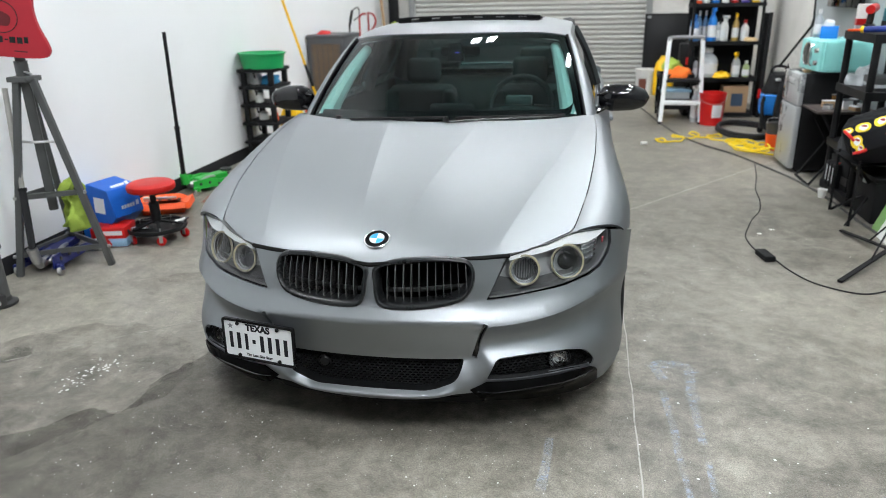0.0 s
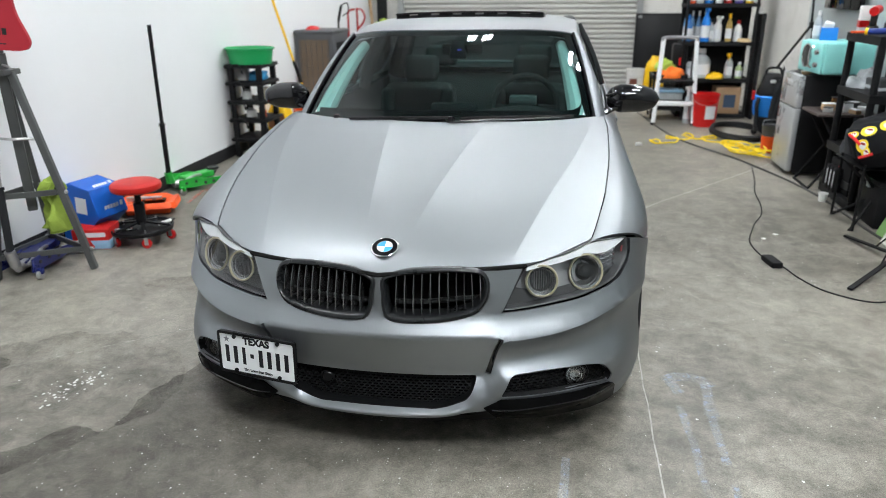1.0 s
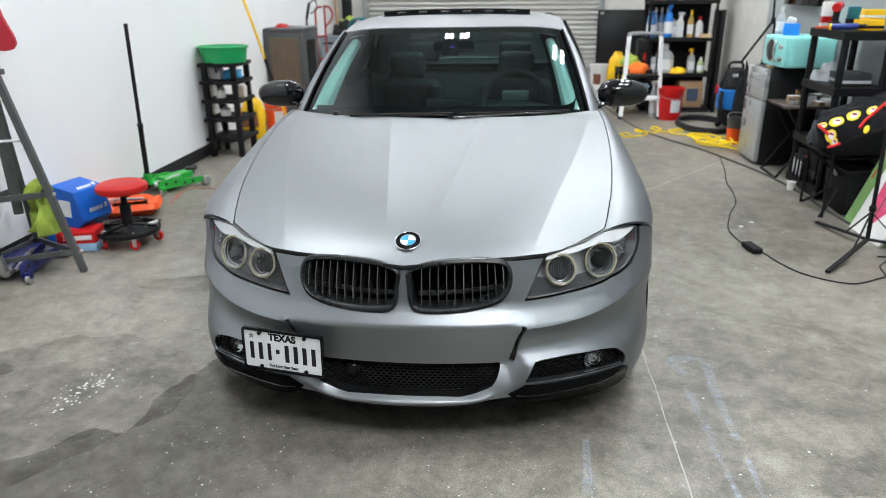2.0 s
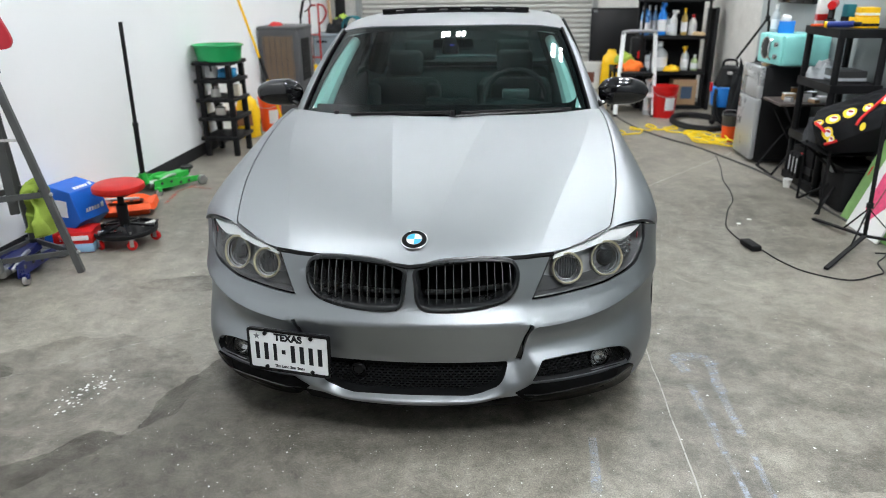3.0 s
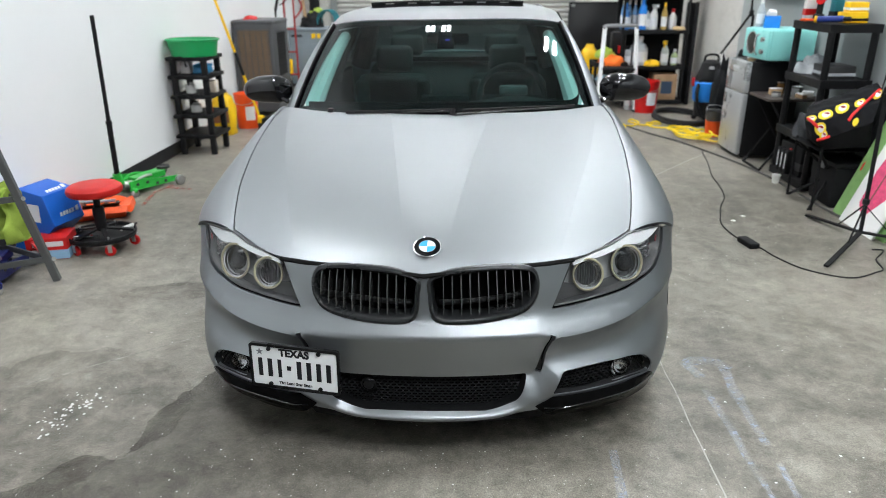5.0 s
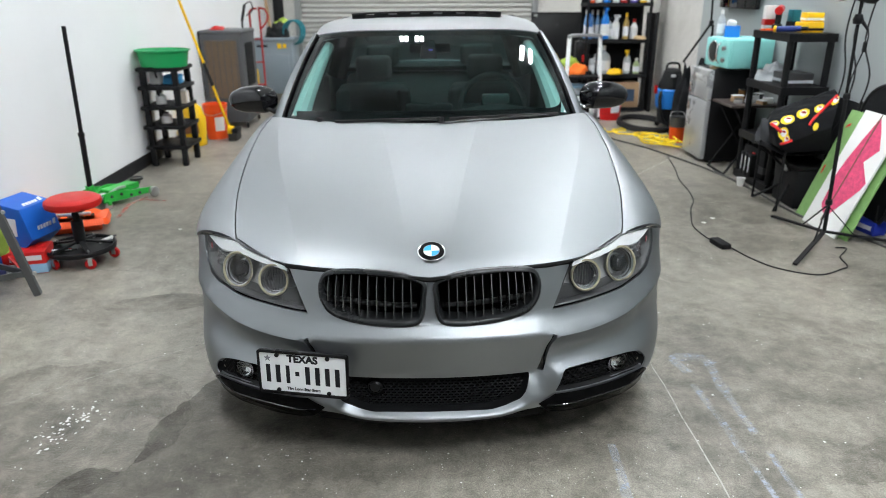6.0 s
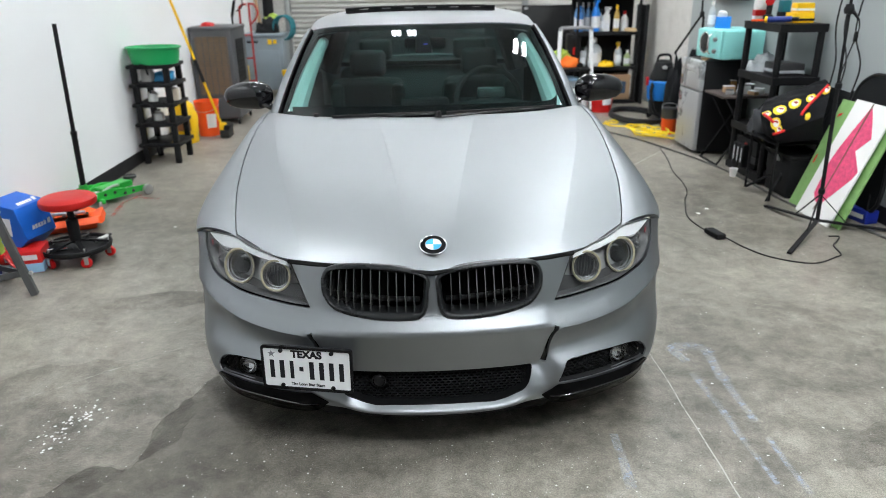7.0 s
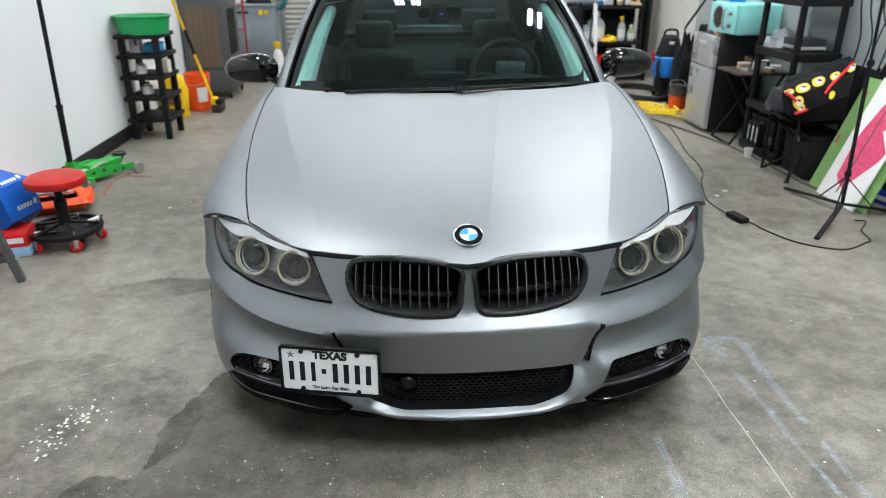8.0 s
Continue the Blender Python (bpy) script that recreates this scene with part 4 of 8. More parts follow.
def flank(y, q):
    """The body side: q 0 at the top edge, 1 at the waist, 2 near the ground."""
    if y < 1.5:
        xs, zs = hood_side(y) + 0.004, hood_z(hood_side(y), y)
    elif y < 1.7:
        t = sstep(1.5, 1.7, y)
        xs = (1 - t) * (hood_side(1.5) + 0.004) + t * belt_x(y)
        zs = (1 - t) * hood_z(hood_side(1.5), 1.5) + t * belt_z(y)
    else:
        xs, zs = belt_x(y), belt_z(y)
    w = half_w(y)
    if q <= 1:
        a = math.sin(q * math.pi / 2)
        b = math.cos(q * math.pi / 2)
        return Vector((xs + (w - xs) * a, y, WAIST + (zs - WAIST) * b))
    z = WAIST - (q - 1) * 0.5
    tuck = 0.05 * (1 - sstep(0.15, 0.42, z))
    groove = 0.012 * math.exp(-((z - 0.60) / 0.035) ** 2) * sstep(1.1, 1.5, y) * (1 - sstep(3.3, 3.8, y))
    return Vector((w - tuck - groove, y, z))


def qz(z):
    return 1 + (WAIST - z) / 0.5


def side_panel(name, loop, label=""):
    obs = []
    for side in (1, -1):
        bm = panel(loop, flank, (1, 0, 0), step=0.045, edge=0.03)
        shell(bm, 0.016)
        if side < 0:
            mirrored(bm)
        obs.append(part(name, bm, PAINT, car, label, sharp=45))
    return obs


fend = [(0.366, 0.0)] + [(y, 0.0) for y in np.linspace(0.45, 1.60, 20)] + [(1.62, 0.5), (1.62, 1.0), (1.60, qz(0.2)), (1.13, qz(0.2))]
fend += [(y, qz(z)) for y, z in arch(WHEEL_Y, WHEEL_Z, ARCH_R, -108, 19)]
fend += [(0.537, 0.99), (0.491, 0.72), (0.431, 0.4)]
side_panel("fender", fend, "satin grey front fender")
side_panel("door", [(1.628, 0.0), (2.0, 0), (2.62, 0), (2.64, 1), (2.62, qz(0.2)), (1.61, qz(0.2)), (1.628, 1)])
rw = 3.535
side_panel("rear_door", [(2.63, 0.0), (3.0, 0), (3.42, 0), (3.45, 0.7), (3.30, qz(0.52)), (3.16, qz(0.3)), (3.1, qz(0.2)), (2.63, qz(0.2)), (2.648, 1)])
quarter = [(3.43, 0.0), (3.8, 0), (4.2, 0), (4.46, 0), (4.5, 1), (4.5, qz(0.3)), (4.35, qz(0.24)), (3.86, qz(0.24))] + [(y, qz(z)) for y, z in arch(rw, WHEEL_Z, ARCH_R, -104, 62)]
quarter += [(3.31, qz(0.525)), (3.46, 0.7)]
side_panel("quarter_panel", quarter)
for side in (1, -1):
    part("sill", box(0.1, 2.05, 0.09, side * 0.83, 2.15, 0.13, bevel=0.03), SATIN_BLACK, car)

# tail
TAIL = [(0, 4.55), (0.3, 4.54), (0.55, 4.50), (0.7, 4.44), (0.8, 4.36), (0.86, 4.25), (0.89, 4.1)]
tail_pts = smooth_path([(x, y, 0) for x, y in TAIL], 8)


def tail(u, v):
    k = abs(u * 2 - 1) * (len(tail_pts) - 1)
    i = min(int(k), len(tail_pts) - 2)
    p = tail_pts[i].lerp(tail_pts[i + 1], k - i)
    z = 0.22 + v * 0.74
    pull = 0.05 * (1 - sstep(0.2, 0.35, z)) + 0.10 * sstep(0.6, 0.96, z)
    return Vector(((-1 if u < 0.5 else 1) * p.x * (1 - 0.25 * pull), p.y - pull, z))


part("rear_bumper", grid(tail, 60, 20, (0, 1, 0)), PAINT, car, sharp=45)
for side in (1, -1):
    part("tail_light", grid(lambda u, v: tail(0.5 + side * (0.26 + 0.2 * u), 0.66 + 0.24 * v) + Vector((side * 0.004, 0.008, 0)), 12, 6, (0, 1, 0)), RED_LENS, car)


def trunk(u, v):
    x = (u * 2 - 1)
    y = 3.72 + v * 0.74
    return Vector((x * (belt_x(y) - 0.005), y - 0.05 * x * x * v, belt_z(y) + 0.028 * (1 - x * x)))


part("trunk_lid", shell(grid(trunk, 24, 14, (0, 0, 1)), 0.012), PAINT, car)

# roof and glass
roof_z = spline((1.90, 1.338), (1.985, 1.356), (2.2, 1.388), (2.46, 1.411), (2.8, 1.42), (3.1, 1.405), (3.3, 1.375))
roof_w = spline((1.9, 0.62), (2.08, 0.638), (2.5, 0.645), (2.9, 0.635), (3.3, 0.60))


def roof(x, y):
    u = min(1.0, abs(x) / roof_w(y))
    return Vector((x, y, roof_z(y) - 0.018 * u * u - 0.028 * u ** 6))


def ws_base(u):
    return Vector((0.742 * u, 1.315 + 0.185 * u * u, 0.955 - 0.014 * u * u))


def ws_head(u):
    return Vector((0.622 * u, 1.985 + 0.085 * u * u, roof(0.622 * u, 1.985 + 0.085 * u * u).z - 0.004))


head = [(0.622 * u, 1.99 + 0.085 * u * u) for u in np.linspace(-1, 1, 25)]
edge_r = [(roof_w(y), y) for y in np.linspace(2.1, 3.22, 12)]
tailr = [(0.585 * u, 3.30 - 0.06 * u * u) for u in np.linspace(1, -1, 17)]
outl = head + edge_r + tailr + [(-x, y) for x, y in edge_r[::-1]]
SUN = fillet([(-0.472, 2.44), (0.452, 2.44), (0.452, 2.90), (-0.472, 2.90)], 0.06)
bm = panel(outl, roof, (0, 0, 1), holes=(SUN,), step=0.05, edge=0.025)
part("roof", shell(bm, 0.02), PAINT, car, "satin grey roof with an open sunroof", sharp=50)
part("sunroof_frame", ribbon(SUN, [(0.004, 0.002), (-0.008, 0.001), (-0.012, -0.05)], lambda x, y, d: roof(x, y) + Vector((0, 0, d if d < 0 else 0.002))), MATT_BLACK, car)
deflector = part("wind_deflector", merge(tube([roof(x, 2.452 + 0.03 * (x / 0.46) ** 2) + Vector((0, 0, 0.027)) for x in np.linspace(-0.468, 0.448, 15)], 0.0085, 8, flat=0.7),
                 *[moved(box(0.085, 0.010, 0.026, bevel=0.002), Matrix.Translation(roof(x, 2.462 + 0.03 * (x / 0.46) ** 2))) for x in np.linspace(-0.425, 0.405, 7)]),
                 MATT_BLACK, car, "black raised sunroof wind deflector with gaps")


def windscreen(u, v, d=0.0):
    a, b = ws_base(u), ws_head(u)
    p = a.lerp(b, v)
    n = Vector((0.22 * u, -0.47, 0.86)).normalized()
    return p + n * (0.028 * 4 * v * (1 - v) * (1 - 0.3 * u * u) - d)


ws = part("windscreen", grid(lambda u, v: windscreen(u * 2 - 1, v), 36, 18, (0, -1, 1)), WS_GLASS, car, "green-tinted windscreen with a black border")
ws.visible_shadow = False
frit = panel([(-1, 0), (1, 0), (1, 1), (-1, 1)], lambda u, v: windscreen(u, v, 0.003), (0, -1, 1),
             holes=(fillet([(-0.945, 0.115), (-0.945, 0.115), (0.945, 0.115), (0.93, 0.93), (-0.93, 0.93)], [0.0, 0.12, 0.12, 0.05, 0.05]),), step=0.08, edge=0.04)
part("frit", frit, GLOSS_BLACK, ws, "black border of the windscreen")


def cant(y, h):
    """The greenhouse side between belt and roof rail."""
    lo = Vector((belt_x(y) - 0.012, y, belt_z(y) - 0.005))
    top = roof(roof_w(min(max(y, 2.05), 3.3)), min(max(y, 2.05), 3.3))
    lo2 = Vector((top.x, y, top.z))
    p = lo.lerp(lo2, h)
    return p + Vector((0.03 * 4 * h * (1 - h) * 0.6, 0, 0))


for side in (1, -1):
    # the a-pillar follows the edge of the windscreen
    def pillar(u, v):
        e = windscreen(side * 1.0, v)
        outer_low = Vector((side * 0.805, 1.60, 0.945))
        outer_top = roof(side * roof_w(2.12), 2.14)
        o = outer_low.lerp(outer_top, v) + Vector((side * 0.018, -0.02, 0.02)) * 4 * v * (1 - v) * 0.7
        return e.lerp(o, u) + Vector((side * 0.012, -0.008, 0.010)) * 4 * u * (1 - u)
    part("pillar", shell(grid(pillar, 8, 20, (side, -1, 0.6)), 0.012), PAINT, car, "satin grey windscreen pillar")
    part("pillar_seal", tube([windscreen(side * 0.998, v) + Vector((side * 0.004, -0.004, 0.004)) for v in np.linspace(0, 1, 12)], 0.009, 8), GLOSS_BLACK, car)
    glass_loop = fillet([(1.66, 0.03), (2.20, 0.93), (3.05, 0.94), (3.36, 0.45), (3.30, 0.03)], [0.02, 0.1, 0.2, 0.1, 0.03])
    frame_loop = [(1.60, 0.0), (2.14, 1.0), (2.6, 1.0), (3.2, 1.0), (3.45, 0.75), (3.78, 0.0), (3.0, 0.0), (2.2, 0.0)]
    bm = panel(frame_loop, cant, (1, 0, 0.4), holes=(glass_loop,), step=0.06, edge=0.04)
    bm = shell(bm, 0.015)
    sg = panel(glass_loop, lambda y, h: cant(y, h) - Vector((0.006, 0, 0)), (1, 0, 0.4), step=0.08, edge=0.05)
    seal = ribbon(glass_loop, [(0.004, 0.0), (0.002, 0.004), (-0.014, 0.004), (-0.016, -0.006)], lambda y, h, d: cant(y, h) + Vector((d, 0, 0)))
    for b in (bm, sg, seal):
        if side < 0:
            mirrored(b)
    part("window_frame", bm, PAINT, car)
    w = part("side_window", sg, SIDE_GLASS, car, "dark tinted side window")
    w.visible_shadow = False
    part("window_seal", seal, GLOSS_BLACK, w)
    part("door_pillar", tube([(side * (cant(2.62, h).x + 0.001), 2.62 + 0.02 * h, cant(2.62, h).z) for h in (0.03, 0.35, 0.65, 0.95)], 0.022, 8), GLOSS_BLACK, car)
    part("door_handle", box(0.025, 0.2, 0.03, side * 0.905, 2.42, 0.80, bevel=0.01), PAINT, car)
    part("door_handle", box(0.025, 0.2, 0.03, side * 0.905, 3.28, 0.83, bevel=0.01), PAINT, car)


def rear_glass(u, v):
    x = u * 2 - 1
    lo = Vector((0.66 * x, 3.74 - 0.04 * x * x, 1.022 - 0.02 * x * x))
    hi = Vector((0.585 * x, 3.30 - 0.06 * x * x, roof(0.585 * x, 3.30 - 0.06 * x * x).z - 0.002))
    return lo.lerp(hi, v) + Vector((0, 0.02, 0.03)) * 4 * v * (1 - v)


rg = part("rear_window", grid(rear_glass, 20, 10, (0, 1, 1)), REAR_GLASS, car, "tinted rear window")
rg.visible_shadow = False

# cowl, wipers
cowl = grid(lambda u, v: Vector(((u * 2 - 1) * 0.78, (hood_rear(abs(u * 2 - 1) * 0.78) - 0.03) * (1 - v) + (ws_base(u * 2 - 1).y + 0.03) * v, 0.938 - 0.02 * (u * 2 - 1) ** 2 + 0.012 * v)), 30, 4, (0, 0, 1))
part("cowl", cowl, MATT_BLACK, car, "black plastic cowl below the windscreen")
for a, b, c in (((0.06, 1.29, 0.968), (0.30, 1.335, 0.975), (0.62, 1.425, 0.975)), ((-0.53, 1.365, 0.958), (-0.25, 1.325, 0.970), (0.02, 1.318, 0.976))):
    wv = part("wiper", tube([a, b, c], 0.008, 8, flat=0.8), SATIN_BLACK, car, "black wiper arm")
    part("pivot", lathe([(0.0, 0.03), (0.012, 0.028), (0.018, 0.0)], 14, Matrix.Translation(a)), SATIN_BLACK, wv)
    part("blade", bar(Vector(b) + Vector((-0.2, 0.0, 0.004)), Vector(c) + Vector((0.02, 0.01, 0.006)), 0.012, 0.012), MATT_BLACK, wv)

# mirrors
for side in (1, -1):
    def cap(u, v):
        a = 2 * math.pi * u
        t = v
        w = spline((0, 0.03), (0.08, 0.06), (0.3, 0.082), (0.6, 0.080), (0.85, 0.062), (0.97, 0.030), (1.0, 0.002))(t)
        x = 0.812 + 0.262 * t
        y = 1.74 + 0.02 * t + math.cos(a) * w * 0.85
        top = 0.92 - 0.18 * t + 0.25 * max(0.0, 0.25 - t)
        z = 1.022 + 0.006 * math.sin(t * 3) + math.sin(a) * w * (top if math.sin(a) > 0 else 0.92)
        return Vector((side * x, y, z))
    mir = part("mirror", grid(cap, 28, 18, None, wrap=True), GLOSS_BLACK, car, "gloss black door mirror")
    orient_bm = bmesh.new()
    orient_bm.from_mesh(mir.data)
    bmesh.ops.recalc_face_normals(orient_bm, faces=orient_bm.faces)
    orient_bm.to_mesh(mir.data)
    orient_bm.free()
    part("mirror_arm", tube([(side * 0.79, 1.70, 0.955), (side * 0.83, 1.71, 0.975), (side * 0.88, 1.735, 0.99)], 0.03, 10, flat=0.6), GLOSS_BLACK, mir)
    part("mirror_fin", tube([(side * 0.80, 1.69, 1.045), (side * 0.88, 1.70, 1.058), (side * 0.96, 1.715, 1.05)], 0.012, 8, flat=0.5), GLOSS_BLACK, mir)

# wheels
for wx, wy in ((0.812, WHEEL_Y), (-0.812, WHEEL_Y), (0.80, rw), (-0.80, rw)):
    side = 1 if wx > 0 else -1
    wm = Matrix.Translation((wx, wy, WHEEL_Z)) @ pose(0, 0, 0, 0, side * 90, 0)
    wh = part("wheel", lathe([(0.23, -0.10), (0.24, 0.05), (0.225, 0.09), (0.215, 0.088), (0.21, 0.04), (0.21, -0.10)], 40, wm), ALLOY, car, "dark alloy wheel")
    part("tyre", lathe([(0.235, -0.105), (0.29, -0.112), (0.311, -0.095), (0.315, -0.06), (0.315, 0.06), (0.311, 0.092), (0.29, 0.11), (0.24, 0.1)], 44, wm), RUBBER, wh, "black tyre")
    for k in range(10):
        part("spoke", moved(bar((0.03, 0, 0.055), (0.218, 0, 0.075), 0.028, 0.018, 0.004), wm @ pose(0, 0, 0, 0, 0, k * 36)), ALLOY, wh)
    part("hub", lathe([(0.0, 0.075), (0.05, 0.07), (0.06, 0.05), (0.06, -0.05)], 24, wm), ALLOY, wh)
    part("brake_disc", lathe([(0.0, -0.02), (0.165, -0.02), (0.165, -0.045), (0.0, -0.045)], 36, wm), SILVER, wh)
    part("wheel_liner", grid(lambda u, v: Vector((side * (0.52 + 0.37 * v), wy + 0.355 * math.cos(math.pi * u), WHEEL_Z + 0.02 + 0.345 * math.sin(math.pi * u) - 0.1 * (u in (0.0, 1.0)))), 24, 2, (0, 0, -1)), VOID, car)

# cabin
part("firewall", box(1.5, 0.04, 0.75, 0, 1.52, 0.18), VOID, car)
part("cabin_floor", box(1.5, 2.4, 0.03, 0, 2.7, 0.2), VOID, car)
part("dashboard", grid(lambda u, v: Vector(((u * 2 - 1) * 0.74, 1.40 + 0.55 * v + 0.10 * (u * 2 - 1) ** 2 * (1 - v), 0.925 + 0.02 * math.sin(math.pi * v) - 0.10 * max(0, v - 0.75) * 4
      + 0.035 * math.exp(-((((u * 2 - 1) * 0.74) - 0.37) / 0.17) ** 2) * sstep(0.25, 0.6, v))), 40, 14, (0, 0, 1)), DASH, car, "black dashboard")
part("instrument_hood", box(0.15, 0.06, 0.05, 0.37, 1.90, 0.965, bevel=0.012), material("grey_gauge_screen", (0.12, 0.13, 0.13), 0.3, vary=0, bump=0), car)
part("console_screen", box(0.26, 0.05, 0.05, 0.0, 1.80, 0.935, bevel=0.02), DASH, car)
wheel_m = Matrix.Translation((0.37, 2.06, 0.925)) @ pose(0, 0, 0, 68)
sw = part("steering_wheel", moved(tube([(0.185 * math.cos(a), 0.185 * math.sin(a), 0) for a in np.linspace(0, 2 * math.pi, 37)[:-1]], 0.016, 8, closed=True, smooth=False), wheel_m), LEATHER, car, "black steering wheel")
part("airbag", lathe([(0.0, 0.03), (0.06, 0.025), (0.075, 0.0), (0.05, -0.04)], 20, wheel_m), DASH, sw)
for a in (0, 180, 270):
    part("spoke", moved(bar((0.05, 0, 0), (0.18, 0, 0), 0.03, 0.012, 0.003), wheel_m @ pose(0, 0, 0, 0, 0, a)), DASH, sw)


def cushion(sx, sy, sz, m, puff=0.25):
    """A padded block with a crown on its faces."""
    b = box(sx, sy, sz, bevel=min(sx, sy, sz) * 0.42, seg=4)
    bmesh.ops.subdivide_edges(b, edges=[e for e in b.edges if e.calc_length() > 0.1], cuts=3, use_grid_fill=True)
    b.transform(m)
    return b


for sx in (0.37, -0.37):
    seat = part("front_seat", cushion(0.48, 0.15, 0.55, pose(sx, 2.58, 0.45, -14)), LEATHER, car, "grey leather front seat")
    part("headrest", cushion(0.24, 0.10, 0.17, pose(sx, 2.74, 0.99, -8)), LEATHER, seat)
    part("seat_base", cushion(0.50, 0.52, 0.16, pose(sx, 2.28, 0.38, 6)), LEATHER, seat)
    for o in (-0.2, 0.2):
        part("bolster", cushion(0.09, 0.2, 0.46, pose(sx + o, 2.555, 0.5, -14)), LEATHER, seat)
rear_seat = part("rear_seat", cushion(1.28, 0.16, 0.55, pose(0, 3.32, 0.45, -20)), LEATHER, car, "grey leather rear bench")
for sx in (0.36, -0.36):
    part("headrest", cushion(0.25, 0.09, 0.15, pose(sx, 3.50, 1.02, -10)), LEATHER, rear_seat)
part("parcel_shelf", box(1.25, 0.35, 0.03, 0, 3.6, 0.985), DASH, car)
for side in (1, -1):
    part("pillar_trim", tube([windscreen(side * (0.93 - 0.02 * v), v, 0.05 + 0.012 * v) for v in np.linspace(0.08, 0.96, 10)], 0.052, 10, r_end=0.028), PILLAR_TRIM, car, "pale pillar trim")
    part("door_card", box(0.04, 1.9, 0.72, side * 0.81, 2.6, 0.22, bevel=0.015), DASH, car)
    part("middle_pillar_trim", tube([(side * 0.75, 2.64, 0.95), (side * 0.69, 2.68, 1.15), (side * 0.60, 2.72, 1.33)], 0.04, 8), LEATHER, car)
    part("rear_pillar_trim", tube([(side * 0.72, 3.50, 0.95), (side * 0.66, 3.46, 1.12), (side * 0.575, 3.32, 1.34)], 0.075, 10), LEATHER, car)
part("headliner", grid(lambda u, v: roof((u * 2 - 1) * 0.60, 2.05 + 0.37 * v) - Vector((0, 0, 0.035)), 10, 4, (0, 0, -1)), PILLAR_TRIM, car)
part("headliner", grid(lambda u, v: roof((u * 2 - 1) * 0.58, 2.92 + 0.32 * v) - Vector((0, 0, 0.035)), 10, 4, (0, 0, -1)), PILLAR_TRIM, car)
mount = windscreen(-0.01, 0.90, 0.02)
rv = part("inner_mirror", box(0.23, 0.03, 0.06, 0.01, mount.y + 0.12, mount.z - 0.085, bevel=0.014), GLOSS_BLACK, car, "black inner mirror")
part("sensor_pod", taper(0.10, 0.06, 0.10, 0.7, 0.0, mount.y + 0.035, mount.z - 0.10, bevel=0.012), SATIN_BLACK, rv)
part("camera_light", box(0.022, 0.004, 0.005, 0.012, mount.y - 0.002, mount.z - 0.052), material("blue_led", (0.12, 0.1, 1.0), 0.4, vary=0, bump=0, emit=2.0), rv)


# ---- things along the white wall ----
STEEL_GREY = material("grey_painted_steel", (0.085, 0.088, 0.088), 0.45, metal=0.2, vary=0.12, scale=12)
RED_FOAM = material("red_foam", srgb(0.66, 0.14, 0.19), 0.75, vary=0.1, fine=200, bump=0.3)
RED_VINYL = material("red_vinyl", srgb(0.72, 0.08, 0.06), 0.45, vary=0.1, fine=150, bump=0.12)
RED_PLASTIC = material("red_plastic", srgb(0.75, 0.07, 0.07), 0.38, vary=0.08, bump=0.05)
INK = material("black_print", (0.02, 0.02, 0.02), 0.6, vary=0, bump=0)
WHITE_PRINT = material("white_print", (0.75, 0.76, 0.78), 0.5, vary=0.05, bump=0)
LIME = material("lime_cloth", srgb(0.62, 0.71, 0.30), 0.95, vary=0.2, scale=14, fine=260, bump=0.8)
BLUE_CARD = material("blue_carton", srgb(0.05, 0.36, 0.74), 0.5, vary=0.06, scale=4)
BLUE_JACK = material("blue_enamel", srgb(0.12, 0.15, 0.38), 0.3, vary=0.1, bump=0.05)
GREEN_JACK = material("green_enamel", srgb(0.17, 0.66, 0.25), 0.35, vary=0.12, scale=20, bump=0.05)
ORANGE = material("orange_plastic", srgb(0.93, 0.34, 0.12), 0.4, vary=0.08, bump=0.08)
YELLOW = material("yellow_paint", srgb(0.93, 0.74, 0.06), 0.4, vary=0.08, bump=0.06)
GREEN_TUB = material("green_plastic", srgb(0.10, 0.60, 0.34), 0.35, vary=0.08, bump=0.06)
BLACK_PLASTIC = material("black_shelf_plastic", (0.009, 0.009, 0.010), 0.5, vary=0.15, bump=0.15)
BRIGHT_STEEL = material("worn_bright_steel", (0.5, 0.5, 0.5), 0.35, metal=0.9, vary=0.15, scale=30, bump=0.1)
PALE_POLE = material("galvanised_tube", (0.42, 0.41, 0.38), 0.5, metal=0.6, vary=0.15, scale=20)
COOLER_GREY = material("cooler_grey_plastic", (0.07, 0.072, 0.077), 0.5, vary=0.06)
PAD_BROWN = material("cooling_pad_paper", (0.20, 0.13, 0.075), 0.85, vary=0.2, scale=40, bump=0.3)
CART_GREY = material("cart_blue_grey", (0.20, 0.24, 0.27), 0.45, vary=0.08)
TEAL = material("teal_rubber", srgb(0.10, 0.42, 0.46), 0.5, vary=0.1)
WOOD = material("pale_timber", (0.42, 0.28, 0.16), 0.65, vary=0.2, scale=4, stretch=(8, 8, 0.6))
WHITE_PLASTIC = material("white_plastic", (0.74, 0.74, 0.72), 0.4, vary=0.05, bump=0.05)
DARK_METAL = material("dark_steel", (0.06, 0.06, 0.062), 0.4, metal=0.6, vary=0.15)


def bars(parent, m, rows, mat, name="print_bar"):
    """Lines of unreadable print as plain bars: (x, y, width, height)."""
    for x, y, w, h in rows:
        part(name, moved(box(w, h, 0.0008, x, y, 0), m), mat, parent)


